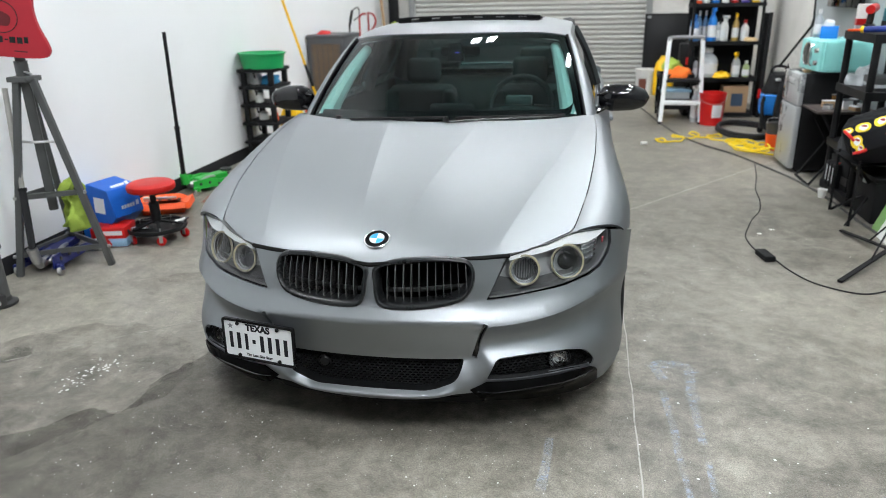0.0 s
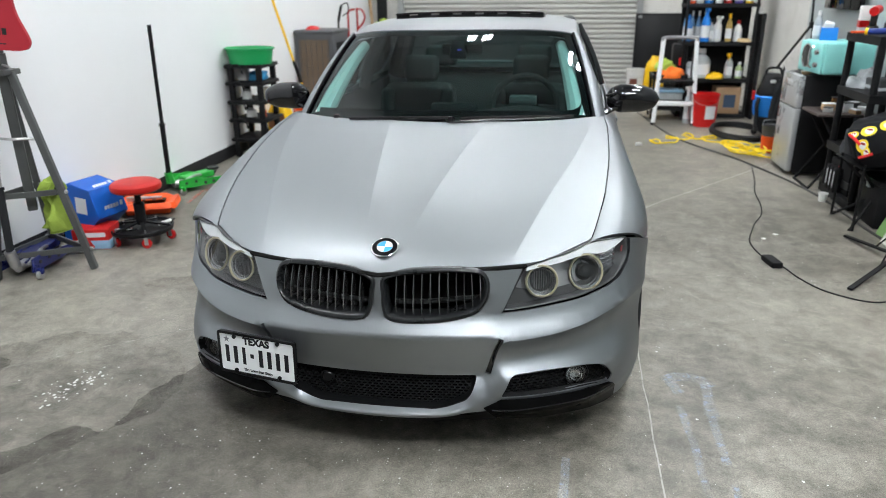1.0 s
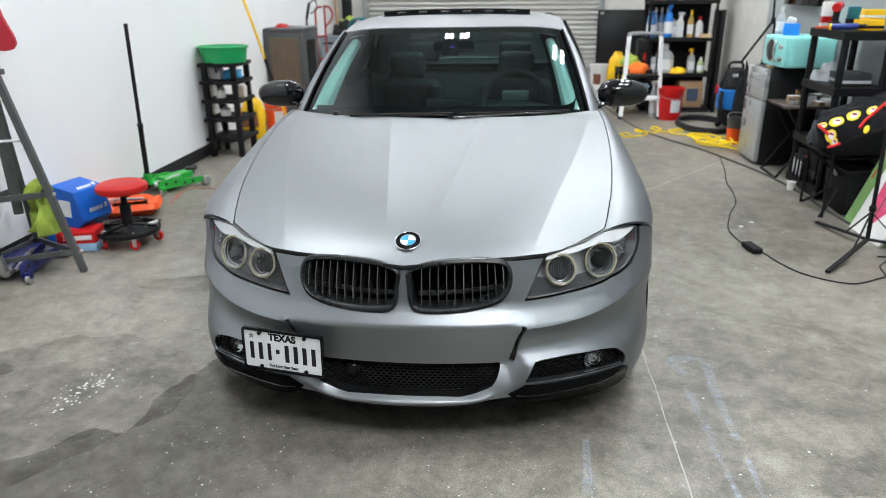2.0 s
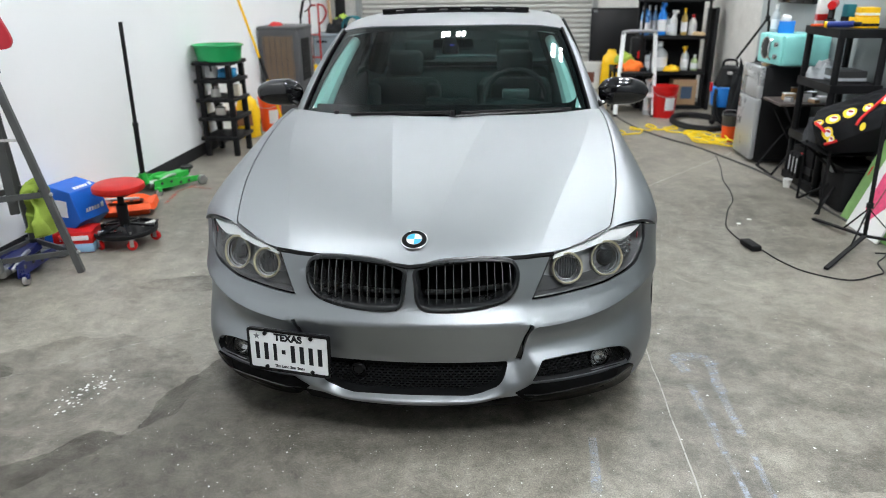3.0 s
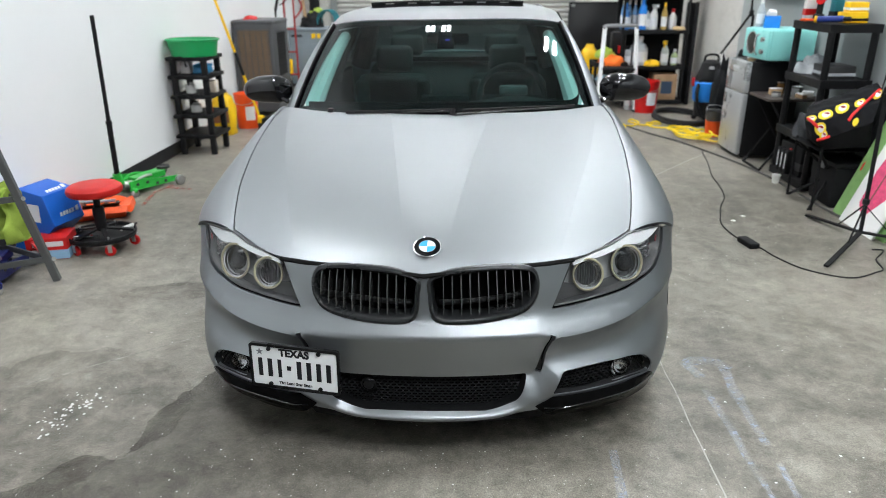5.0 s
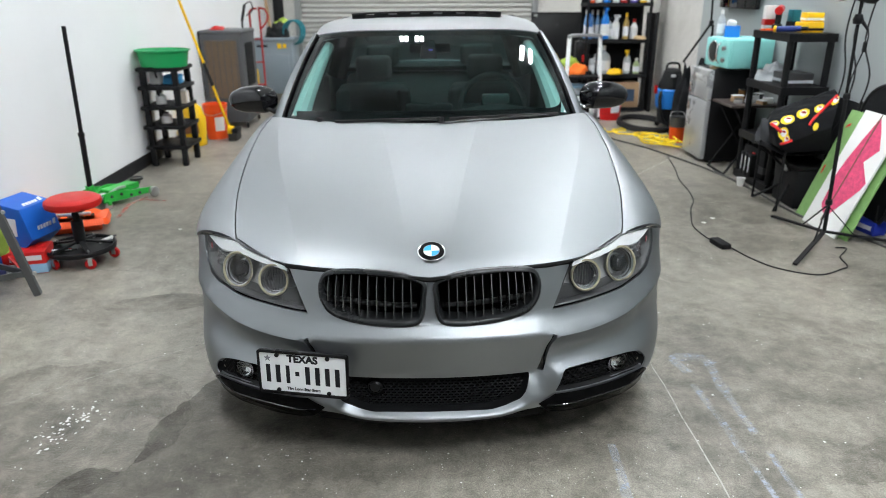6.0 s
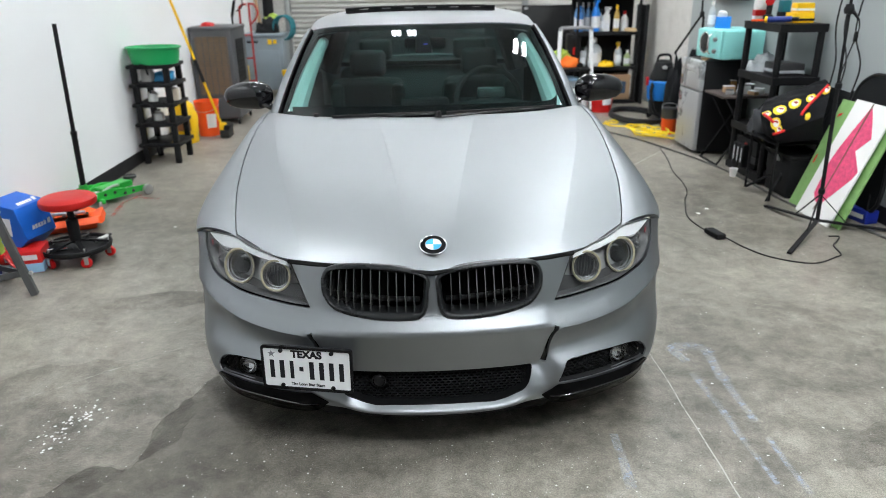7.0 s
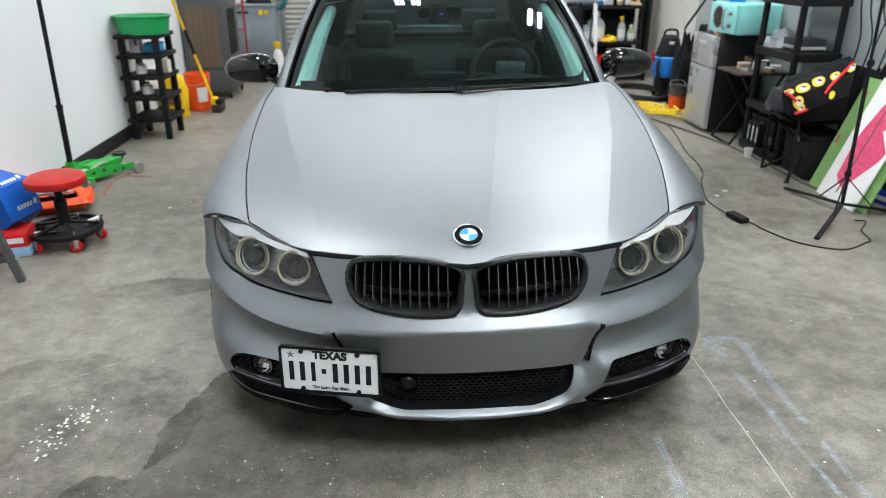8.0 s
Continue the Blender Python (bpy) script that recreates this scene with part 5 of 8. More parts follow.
def tripod_stand():
    t = thing("tripod_stand", "grey steel tripod support stand with bolted braces", "stand", pose(-2.46, 1.46, 0))
    feet = [(0.305, 0.04), (-0.14, -0.22), (-0.10, 0.24)]
    apex = Vector((0, 0, 1.16))
    for fx, fy in feet:
        top = apex + Vector((fx, fy, 0)) * 0.16
        leg = part("leg", bar((fx, fy, 0.0), top, 0.038, 0.038, 0.004, turn=math.degrees(math.atan2(fy, fx))), STEEL_GREY, t)
    for h in (0.13, 0.48):
        k = 1 - 0.84 * h / 1.16
        for i in range(3):
            a, b = feet[i], feet[(i + 1) % 3]
            part("brace", bar((a[0] * k, a[1] * k, h), (b[0] * k, b[1] * k, h), 0.012, 0.032), STEEL_GREY, t)
            part("bolt", lathe([(0, 0.014), (0.009, 0.012), (0.012, 0)], 10, Matrix.Translation((a[0] * k * 1.12, a[1] * k * 1.12, h)) @ pose(0, 0, 0, 90, 0, 20)), BRIGHT_STEEL, t)
    part("collar", box(0.13, 0.13, 0.03, 0, 0, 1.145, bevel=0.005), STEEL_GREY, t)
    part("post", bar((-0.02, 0.03, 0.36), (0.012, -0.012, 1.62), 0.052, 0.052, 0.006), STEEL_GREY, t)
    part("sleeve", tube([(0, 0, 1.17), (0.004, -0.004, 1.26)], 0.036, 12), STEEL_GREY, t)
    part("locking_bolt", tube([(0.03, -0.02, 1.2), (0.09, -0.04, 1.19)], 0.006, 6), BRIGHT_STEEL, t)
    part("ring_bracket", tube([(-0.06, -0.05, 0.8), (0.02, -0.06, 0.8), (0.08, -0.01, 0.795), (0.11, 0.03, 0.785)], 0.008, 6), BRIGHT_STEEL, t)


tripod_stand()


def seat_pad():
    t = thing("seat_pad", "red foam seat pad with black print, hung on the stand", "seat pad", pose(-2.465, 1.40, 1.49, 90, 7, 22))
    out = smooth_path([(-0.235, -0.17, 0), (-0.20, -0.195, 0), (0.0, -0.20, 0), (0.19, -0.195, 0), (0.235, -0.165, 0), (0.232, -0.12, 0), (0.185, -0.02, 0), (0.165, 0.06, 0), (0.16, 0.14, 0), (0.12, 0.20, 0),
                       (0.0, 0.225, 0), (-0.12, 0.20, 0), (-0.16, 0.14, 0), (-0.165, 0.06, 0), (-0.185, -0.02, 0), (-0.232, -0.12, 0)], 4, True)
    hole = fillet([(-0.07, 0.135), (0.07, 0.135), (0.07, 0.18), (-0.07, 0.18)], 0.022)
    front = panel([(v.x, v.y) for v in out], lambda a, b: Vector((a, b, 0.018)), (0, 0, 1), holes=(hole,), step=0.05)
    back = panel([(v.x, v.y) for v in out], lambda a, b: Vector((a, b, -0.018)), (0, 0, -1), holes=(hole,), step=0.05)
    part("foam", merge(shell(front, 0.036), back), RED_FOAM, t)
    part("print_ring", moved(tube([(0.085 * math.cos(a), 0.085 * math.sin(a), 0) for a in np.linspace(0, 2 * math.pi, 33)[:-1]], 0.0025, 6, closed=True, smooth=False), pose(0, 0.015, 0.018)), INK, t)
    part("print_shape", ngon_prism(fillet([(-0.05, -0.03), (0.04, -0.035), (0.055, 0.02), (0.0, 0.05), (-0.04, 0.03)], 0.02), 0.0182, 0.0188), material("dark_red_print", (0.12, 0.01, 0.014), 0.7, vary=0.1), t)
    bars(t, pose(0, -0.105, 0.0182), [(-0.09, 0, 0.03, 0.034), (-0.05, 0, 0.028, 0.034), (-0.012, 0, 0.028, 0.034), (0.02, 0, 0.016, 0.008), (0.05, 0, 0.03, 0.034), (0.088, 0, 0.028, 0.034), (0.12, 0.004, 0.022, 0.034)], INK)
    bars(t, pose(0, -0.165, 0.0182), [(-0.06, 0, 0.05, 0.006), (0.09, 0, 0.07, 0.006)], INK)


seat_pad()


def floor_jack(label, enamel, m, length, width, height, handle_top, handle_r, grip, dark_grip, tray=True):
    t = thing("floor_jack", label, "floor jack", m)
    for s in (-1, 1):
        pts = [(-length * 0.45, 0.045), (-length * 0.42, height), (-length * 0.2, height * 1.05), (length * 0.1, height * 0.8), (length * 0.5, 0.075), (length * 0.5, 0.035), (length * 0.1, 0.035)]
        side = moved(ngon_prism(pts, -0.006, 0.006), pose(0, s * width * 0.42, 0, 90, 0, 0))
        part("side_plate", side, enamel, t)
    part("cross_plate", box(length * 0.45, width * 0.8, 0.012, -length * 0.1, 0, height * 0.62, bevel=0.003), enamel, t)
    for s in (-1, 1):
        for k in (-0.30, -0.12, 0.06, 0.22):
            part("rivet", moved(lathe([(0, 0.008), (0.010, 0.007), (0.013, 0)], 10), pose(length * k, s * (width * 0.42 + 0.006), height * (0.72 if k < 0 else 0.5), -90 * s)), DARK_METAL, t)
        part("lever", tube([(-length * 0.35, s * width * 0.2, height * 0.6), (-length * 0.1, s * width * 0.25, height * 1.02), (length * 0.12, s * width * 0.12, height * 0.9)], 0.012, 8), BRIGHT_STEEL if s < 0 else enamel, t)
    part("lift_arm", bar((-length * 0.22, 0, height * 0.75), (length * 0.36, 0, 0.10), width * 0.35, 0.05, 0.006), enamel, t)
    part("saddle", lathe([(0, 0.02), (0.035, 0.022), (0.05, 0.03), (0.052, 0.01), (0.03, 0.0), (0.02, -0.03)], 20, pose(length * 0.40, 0, 0.115)), DARK_METAL, t, "dark round saddle")
    part("ram", tube([(-length * 0.4, 0, height * 0.55), (0, 0, height * 0.5)], 0.03, 14), BRIGHT_STEEL, t)
    part("handle_socket", tube([(-length * 0.42, 0, height * 0.7), (-length * 0.47, 0, height * 1.5)], 0.03, 12), BRIGHT_STEEL if dark_grip else enamel, t)
    part("front_axle", tube([(length * 0.46, -width * 0.55, 0.04), (length * 0.46, width * 0.55, 0.04)], 0.012, 8), BRIGHT_STEEL, t)
    for s in (-1, 1):
        wheel = part("front_wheel", moved(lathe([(0.0, 0.02), (0.03, 0.02), (0.04, 0.014), (0.04, -0.014), (0.03, -0.02), (0.0, -0.02)], 20), pose(length * 0.46, s * width * 0.52, 0.041, 90)), BRIGHT_STEEL, t)
        cw = pose(-length * 0.42, s * width * 0.55, 0.03, 90)
        part("caster", moved(lathe([(0.0, 0.014), (0.022, 0.014), (0.029, 0.009), (0.029, -0.009), (0.022, -0.014), (0.0, -0.014)], 18), cw), BRIGHT_STEEL, t)
        part("caster_fork", box(0.03, 0.045, 0.035, -length * 0.42, s * width * 0.55, 0.035, bevel=0.006), enamel, t)
    foot = Vector((-length * 0.46, 0, height * 1.2))
    top = m.inverted() @ Vector(handle_top)
    mid = foot.lerp(top, grip)
    h = part("handle", tube([foot, mid], handle_r * 1.35, 12), dark_grip or BLACK_PLASTIC, t, "long jack handle")
    part("upper_tube", tube([mid, top], handle_r, 12), PALE_POLE if dark_grip else BLACK_PLASTIC, h)
    part("collar", tube([mid - (top - mid) * 0.015, mid + (top - mid) * 0.015], handle_r * 1.6, 12), BLACK_PLASTIC, h)
    return t


floor_jack("low blue floor jack with a tall black and bare-metal handle", BLUE_JACK, pose(-2.52, 1.49, 0, 0, 0, 97), 0.50, 0.25, 0.12, (-2.57, 1.42, 1.11), 0.016, 0.40, BLACK_RUBBER)
floor_jack("bright green floor jack with a tall black handle", GREEN_JACK, pose(-2.49, 3.34, 0, 0, 0, 60), 0.48, 0.30, 0.115, (-2.55, 3.10, 1.335), 0.015, 0.36, None)


def jack_stand():
    t = thing("jack_stand", "worn grey steel axle stand on the floor", "axle stand", pose(-2.385, 0.86, 0))
    part("base", lathe([(0.075, 0), (0.08, 0.006), (0.078, 0.018), (0.055, 0.03), (0.048, 0.05)], 24), DARK_METAL, t)
    part("tube", lathe([(0.047, 0.03), (0.045, 0.30), (0.048, 0.318), (0.047, 0.325)], 24), STEEL_GREY, t)
    part("saddle", lathe([(0.046, 0.315), (0.056, 0.322), (0.060, 0.332), (0.058, 0.342), (0.050, 0.344), (0.03, 0.338), (0.0, 0.336)], 28), STEEL_GREY, t, "round dished top plate")
    part("latch", box(0.05, 0.05, 0.06, 0.05, -0.06, 0.02, bevel=0.008), DARK_METAL, t)
    part("bolt", lathe([(0, 0.02), (0.012, 0.018), (0.014, 0)], 8, pose(0.07, -0.09, 0.05, 80)), BRIGHT_STEEL, t)


jack_stand()


def blue_carton():
    t = thing("carton", "blue printed carton with slanted corners and a white label", "carton", pose(-2.49, 2.03, 0.245, 4, 0, 78) @ Matrix.Scale(1.08, 4))
    hexa = [(0.17 * math.cos(radians(a)), 0.155 * math.sin(radians(a))) for a in (20, 68, 128, 198, 248, 308)]
    b = ngon_prism(hexa, -0.115, 0.115)
    bmesh.ops.bevel(b, geom=list(b.edges), offset=0.003, segments=1, affect="EDGES")
    part("box", moved(b, pose(0, 0, 0, 90, 0, 90)), BLUE_CARD, t)
    part("label", box(0.002, 0.085, 0.10, -0.116, -0.03, -0.035), WHITE_PRINT, t, "blank white label")
    for a, off in ((-2, 0.0), (-58, 0.0)):
        m2 = pose(0, 0, 0, a, 0, 0) @ pose(0.02, -0.148, 0, 90)
        bars(t, m2 @ pose(0, 0, 0.002), [(-0.065 + 0.022 * k, 0, 0.017, 0.024) for k in range(5)] + [(0.055, 0.004, 0.022, 0.03)], WHITE_PRINT, "print_mark")
    return t


blue_carton()


def litter_box():
    t = thing("paper_sack", "red and pale blue printed paper sack under the carton", "sack", pose(-2.40, 1.89, 0, 0, 0, 14))
    b = box(0.23, 0.2, 0.135, 0, 0, 0, bevel=0.006, seg=2)
    part("printed_face", box(0.17, 0.003, 0.03, 0.01, -0.1015, 0.085), WHITE_PRINT, t, "white printed strip")
    part("sack", b, material("red_white_paper", srgb(0.76, 0.09, 0.08), 0.5, vary=0.08), t)
    part("lower_band", box(0.234, 0.204, 0.06, 0, 0, 0.003, bevel=0.005, seg=2), material("pale_blue_print", srgb(0.55, 0.70, 0.82), 0.5, vary=0.1), t)
    part("flap", bar((0.02, -0.14, 0.02), (-0.06, -0.12, 0.135), 0.05, 0.02, 0.008), RED_PLASTIC, t)


litter_box()
small = thing("carton", "small blue and tan carton beside the wall", "carton", pose(-2.60, 2.0, 0, 0, 0, 20))
part("box", box(0.16, 0.14, 0.13, bevel=0.004), BLUE_CARD, small)
part("tape", box(0.162, 0.04, 0.132, 0, 0, 0, bevel=0.003), material("brown_tape", (0.35, 0.22, 0.1), 0.4), small)


def draped_cloth(label, m, mat, w, h, seed, name="cloth", fold=0.03):
    """A rag hung over a bar, with folds."""
    rng = random.Random(seed)
    ph = [rng.uniform(0, 6.28) for _ in range(4)]

    def lift(u, v):
        x = (u - 0.5) * w * (0.75 + 0.3 * v)
        s = (v - 0.25) * h
        z = -abs(s) + 0.01 * math.sin(6 * u + ph[0])
        y = 0.02 * math.tanh(s * 30) + fold * math.sin(9 * u + ph[1] + 3 * v) * (0.4 + v) + 0.012 * math.sin(17 * u + ph[2])
        lump = noise.noise(Vector((u * 3.5 + seed, v * 4.5, 0.3))) + 0.5 * noise.noise(Vector((u * 9, v * 10 + seed, 1.3)))
        return Vector((x + 0.012 * math.sin(8 * v + ph[3]) + 0.02 * lump, y - 0.035 * lump, z + 0.015 * lump))
    t = thing(name, label, "cloth", m)
    b = grid(lift, 26, 26, (0, -1, 0))
    part("fabric", shell(b, 0.004), mat, t, sharp=180)
    return t


draped_cloth("crumpled lime green microfibre cloth draped over the stand's brace", pose(-2.375, 1.54, 0.54, 0, 0, -35), LIME, 0.17, 0.42, 4, fold=0.055)


def heap(label, m, mat, r, h, seed, name="cloth", cat="cloth"):
    """A crumpled pile of cloth."""
    rng = random.Random(seed)
    t = thing(name, label, cat, m)
    off = Vector((rng.uniform(0, 50), rng.uniform(0, 50), 0))

    def lift(u, v):
        a = 2 * math.pi * u
        k = math.sin(v * math.pi / 2)
        n = noise.noise(Vector((math.cos(a) * 1.6 * k, math.sin(a) * 1.6 * k, 2 * v)) + off)
        n2 = noise.noise(Vector((math.cos(a) * 5 * k, math.sin(a) * 5 * k, 4 * v)) + off)
        rr = r * k * (1 + 0.3 * n + 0.15 * n2)
        return Vector((rr * math.cos(a), rr * math.sin(a), max(0.0, h * math.cos(v * math.pi / 2) * (1 + 0.5 * n + 0.35 * n2))))
    part("fabric", grid(lift, 32, 12, (0, 0, 1), wrap=True), mat, t, sharp=180)
    return t


def rolling_stool():
    t = thing("rolling_stool", "round red padded mechanic stool on casters with a black tool tray", "stool", pose(-2.145, 2.015, 0))
    part("seat", lathe([(0, 0.412), (0.09, 0.413), (0.138, 0.408), (0.156, 0.395), (0.161, 0.378), (0.157, 0.360), (0.146, 0.352), (0, 0.350)], 40), RED_VINYL, t, "red vinyl padded seat")
    part("seat_plate", box(0.18, 0.18, 0.012, 0, 0, 0.339), DARK_METAL, t)
    part("gas_lift", lathe([(0.034, 0.12), (0.034, 0.26), (0.028, 0.265), (0.02, 0.27), (0.02, 0.34)], 18), BLACK_PLASTIC, t)
    tray = part("tray", lathe([(0, 0.088), (0.184, 0.088), (0.189, 0.106), (0.197, 0.108), (0.201, 0.10), (0.194, 0.076), (0.0, 0.076)], 44), BLACK_PLASTIC, t, "round black tool tray")
    for k in range(5):
        a = radians(k * 72 + 20)
        x, y = 0.176 * math.cos(a), 0.176 * math.sin(a)
        c = part("caster", moved(lathe([(0.012, 0.011), (0.026, 0.011), (0.032, 0.007), (0.032, -0.007), (0.026, -0.011), (0.012, -0.011)], 20), pose(x, y, 0.032, 90, 0, k * 50)), RED_PLASTIC, t, "red caster wheel")
        part("fork", merge(*[moved(box(0.024, 0.003, 0.05, 0, o, 0.024, bevel=0.001), pose(x, y, 0, 0, 0, k * 50)) for o in (-0.015, 0.015)], moved(box(0.034, 0.034, 0.006, 0, 0, 0.068, bevel=0.002), pose(x, y, 0, 0, 0, k * 50)), tube([(x, y, 0.07), (x, y, 0.12)], 0.006, 8)), BRIGHT_STEEL, c, "bright steel caster fork")
        part("hub", moved(lathe([(0, 0.013), (0.012, 0.013), (0.012, -0.013), (0, -0.013)], 14), pose(x, y, 0.032, 90, 0, k * 50)), DARK_METAL, c, "dark hub")
    for k in range(5):
        a = radians(k * 72 + 20)
        part("strut", bar((0.03 * math.cos(a), 0.03 * math.sin(a), 0.13), (0.18 * math.cos(a), 0.18 * math.sin(a), 0.10), 0.025, 0.012), BLACK_PLASTIC, t)
    return t


rolling_stool()
for nm, lab, mm, mat, ln in (("socket_tool", "short chrome socket bar lying in the stool tray", pose(-2.22, 1.93, 0.10, 0, 0, 15), CHROME, 0.11), ("spray_can", "small bottle with a white label in the stool tray", pose(-2.03, 2.10, 0.108, 0, 0, 70), WHITE_PLASTIC, 0.10)):
    tt = thing(nm, lab, "tool", mm)
    part("body", tube([(-ln / 2, 0, 0), (ln / 2, 0, 0)], 0.011, 10), mat, tt)
    part("tip", tube([(ln / 2, 0, 0), (ln / 2 + 0.03, 0, 0)], 0.007, 8), DARK_METAL, tt)


def orange_tray():
    t = thing("tool_tray", "shallow orange plastic tool tray holding a few tools", "tool tray", pose(-2.47, 2.62, 0, 0, 0, 24) @ Matrix.Diagonal((0.80, 0.92, 0.95, 1)))
    outer = fillet([(-0.26, -0.14), (0.24, -0.15), (0.27, 0.10), (0.12, 0.16), (-0.24, 0.15)], 0.04)
    b = panel(outer, lambda a, c: Vector((a, c, 0.11 - 0.035 * (1 - sstep(0.6, 1.0, max(abs(a) / 0.27, abs(c) / 0.16))))), (0, 0, 1), step=0.03)
    part("tray", shell(b, 0.05), ORANGE, t)
    part("foot", box(0.40, 0.2, 0.075, 0, 0, 0, bevel=0.02), ORANGE, t)
    for k in range(4):
        part("slot", box(0.03, 0.06, 0.004, -0.14 + k * 0.09, 0.06, 0.083), BLACK_PLASTIC, t)
    return t


orange_tray()
tool = thing("ratchet", "chrome ratchet handles lying in the orange tray", "tool", pose(-2.46, 2.60, 0.095, 0, 0, 12))
part("bar", tube([(-0.12, 0, 0.02), (0.1, 0.01, 0.02)], 0.012, 10), BRIGHT_STEEL, tool)
part("head", lathe([(0, 0.03), (0.028, 0.028), (0.028, 0.0), (0, 0)], 14, pose(-0.13, 0, 0.0)), BRIGHT_STEEL, tool)


def tier_shelf():
    t = thing("tier_shelf", "black plastic five-tier shelf rack against the white wall", "shelf", pose(-2.475, 4.67, 0))
    W, D = 0.35, 0.40
    for k, z in enumerate((0.16, 0.35, 0.53, 0.71, 0.875)):
        b = box(W + 0.03, D + 0.03, 0.035, 0, 0, z, bevel=0.006)
        sh = part("shelf", b, BLACK_PLASTIC, t)
        for i in range(1, 9):
            part("slat", box(0.022, D - 0.02, 0.006, -W / 2 + 0.039 * i, 0, z + 0.034), BLACK_PLASTIC, sh)
        lo = 0 if k == 0 else (0.16, 0.35, 0.53, 0.71)[k - 1] + 0.035
        for sx in (-1, 1):
            for sy in (-1, 1):
                part("post", box(0.05, 0.05, z - lo, sx * (W / 2 - 0.03), sy * (D / 2 - 0.03), lo, bevel=0.006), BLACK_PLASTIC, t)
        part("hook_bracket", tube([(-0.10, -D / 2 - 0.02, z + 0.03), (-0.02, -D / 2 - 0.03, z + 0.03), (0.0, -D / 2 - 0.02, z - 0.05)], 0.009, 6), BLACK_PLASTIC, t)
        part("hook_bracket", tube([(-W / 2 - 0.01, -D / 2 - 0.02, z + 0.02), (-W / 2 + 0.05, -D / 2 - 0.03, z + 0.02), (-W / 2 + 0.07, -D / 2 - 0.02, z - 0.05)], 0.009, 6), BLACK_PLASTIC, t)


tier_shelf()


def open_tub():
    t = thing("tub", "oval green plastic tub on top of the black rack", "tub", pose(-2.45, 4.61, 0.91))
    prof = [(0.82, 0.0), (0.84, 0.004), (0.93, 0.13), (0.95, 0.135), (1.0, 0.14), (1.0, 0.152), (0.93, 0.156), (0.90, 0.14), (0.81, 0.012), (0.0, 0.01)]
    b = lathe([(r * 0.242, z) for r, z in prof] , 40)
    for v in b.verts:
        v.co.y *= 0.82
    bmesh.ops.scale(b, vec=(1.02, 1, 1), verts=b.verts)
    part("bowl", b, GREEN_TUB, t)


open_tub()
for nm, lab, x, y, z, mat, sx, sy, sz in (("bottle", "white bottle on the black rack", -2.52, 4.60, 0.57, WHITE_PLASTIC, 0.09, 0.07, 0.10), ("roll", "white paper roll on the black rack", -2.50, 4.62, 0.39, WHITE_PLASTIC, 0.10, 0.08, 0.09),
                                          ("bag", "crumpled blue plastic bag on the black rack", -2.40, 4.64, 0.745, material("blue_bag", srgb(0.2, 0.55, 0.75), 0.4, vary=0.15), 0.16, 0.12, 0.09), ("carton", "small pale carton on the black rack", -2.33, 4.66, 0.57, material("pale_card", (0.6, 0.52, 0.42), 0.7), 0.08, 0.1, 0.11),
                                          ("carton", "white carton on the black rack", -2.55, 4.64, 0.745, WHITE_PLASTIC, 0.09, 0.1, 0.11), ("bottle", "orange and white bottle on the black rack", -2.36, 4.6, 0.39, ORANGE, 0.05, 0.05, 0.09)):
    tt = thing(nm, lab, nm, pose(x, y, z))
    if nm == "bag":
        bmx2 = box(sx, sy, sz, bevel=0.03, seg=3)
        for v in bmx2.verts:
            v.co += Vector((1, 1, 0.3)) * 0.02 * noise.noise(v.co * 30)
        part("film", bmx2, mat, tt)
    elif nm in ("bottle", "roll"):
        part("body", lathe([(0, 0), (sx / 2, 0), (sx / 2, sz * 0.75), (sx / 4, sz * 0.9), (sx / 4, sz), (0, sz)], 18), mat, tt)
        part("cap", lathe([(sx / 4.2, sz * 0.92), (sx / 4, sz * 1.12), (0, sz * 1.12)], 14), BLACK_PLASTIC, tt)
    else:
        part("box", box(sx, sy, sz, bevel=0.004), mat, tt)
        part("tape", box(sx + 0.001, 0.02, sz + 0.001), WHITE_PRINT, tt)


def soft_bag(label, m, mat, sx, sy, sz, seed, band=None):
    t = thing("bag", label, "bag", m)
    rng = random.Random(seed)
    off = Vector((rng.uniform(0, 30), 0, 0))

    def lift(u, v):
        a = 2 * math.pi * u
        k = (1 - abs(2 * v - 0.75) ** 3 * 0.35) if v < 0.86 else 0.55 - (v - 0.86) * 1.5
        c, s = math.cos(a), math.sin(a)
        x = math.copysign(abs(c) ** 0.6, c) * sx / 2 * k
        y = math.copysign(abs(s) ** 0.6, s) * sy / 2 * k
        n = noise.noise(Vector((x * 12, y * 12, v * 5)) + off) * 0.018
        return Vector((x + n, y + n, v * sz + 0.5 * n * (v > 0)))
    b = grid(lift, 28, 20, None, wrap=True)
    b.verts.ensure_lookup_table()
    b.faces.new([b.verts[i * 21] for i in range(28)])
    bmesh.ops.recalc_face_normals(b, faces=b.faces)
    part("sack", b, mat, t, sharp=60)
    if band:
        part("print_panel", grid(lambda u, v: lift(0.66 + 0.18 * u, 0.3 + 0.35 * v) * 1.0 + Vector((0, -0.004, 0)), 8, 6, (0, -1, 0)), band, t)
    return t


soft_bag("yellow plastic sack standing on the floor by the rack", pose(-2.55, 5.45, 0), YELLOW, 0.26, 0.2, 0.46, 7, material("brown_print", (0.25, 0.1, 0.04), 0.5))


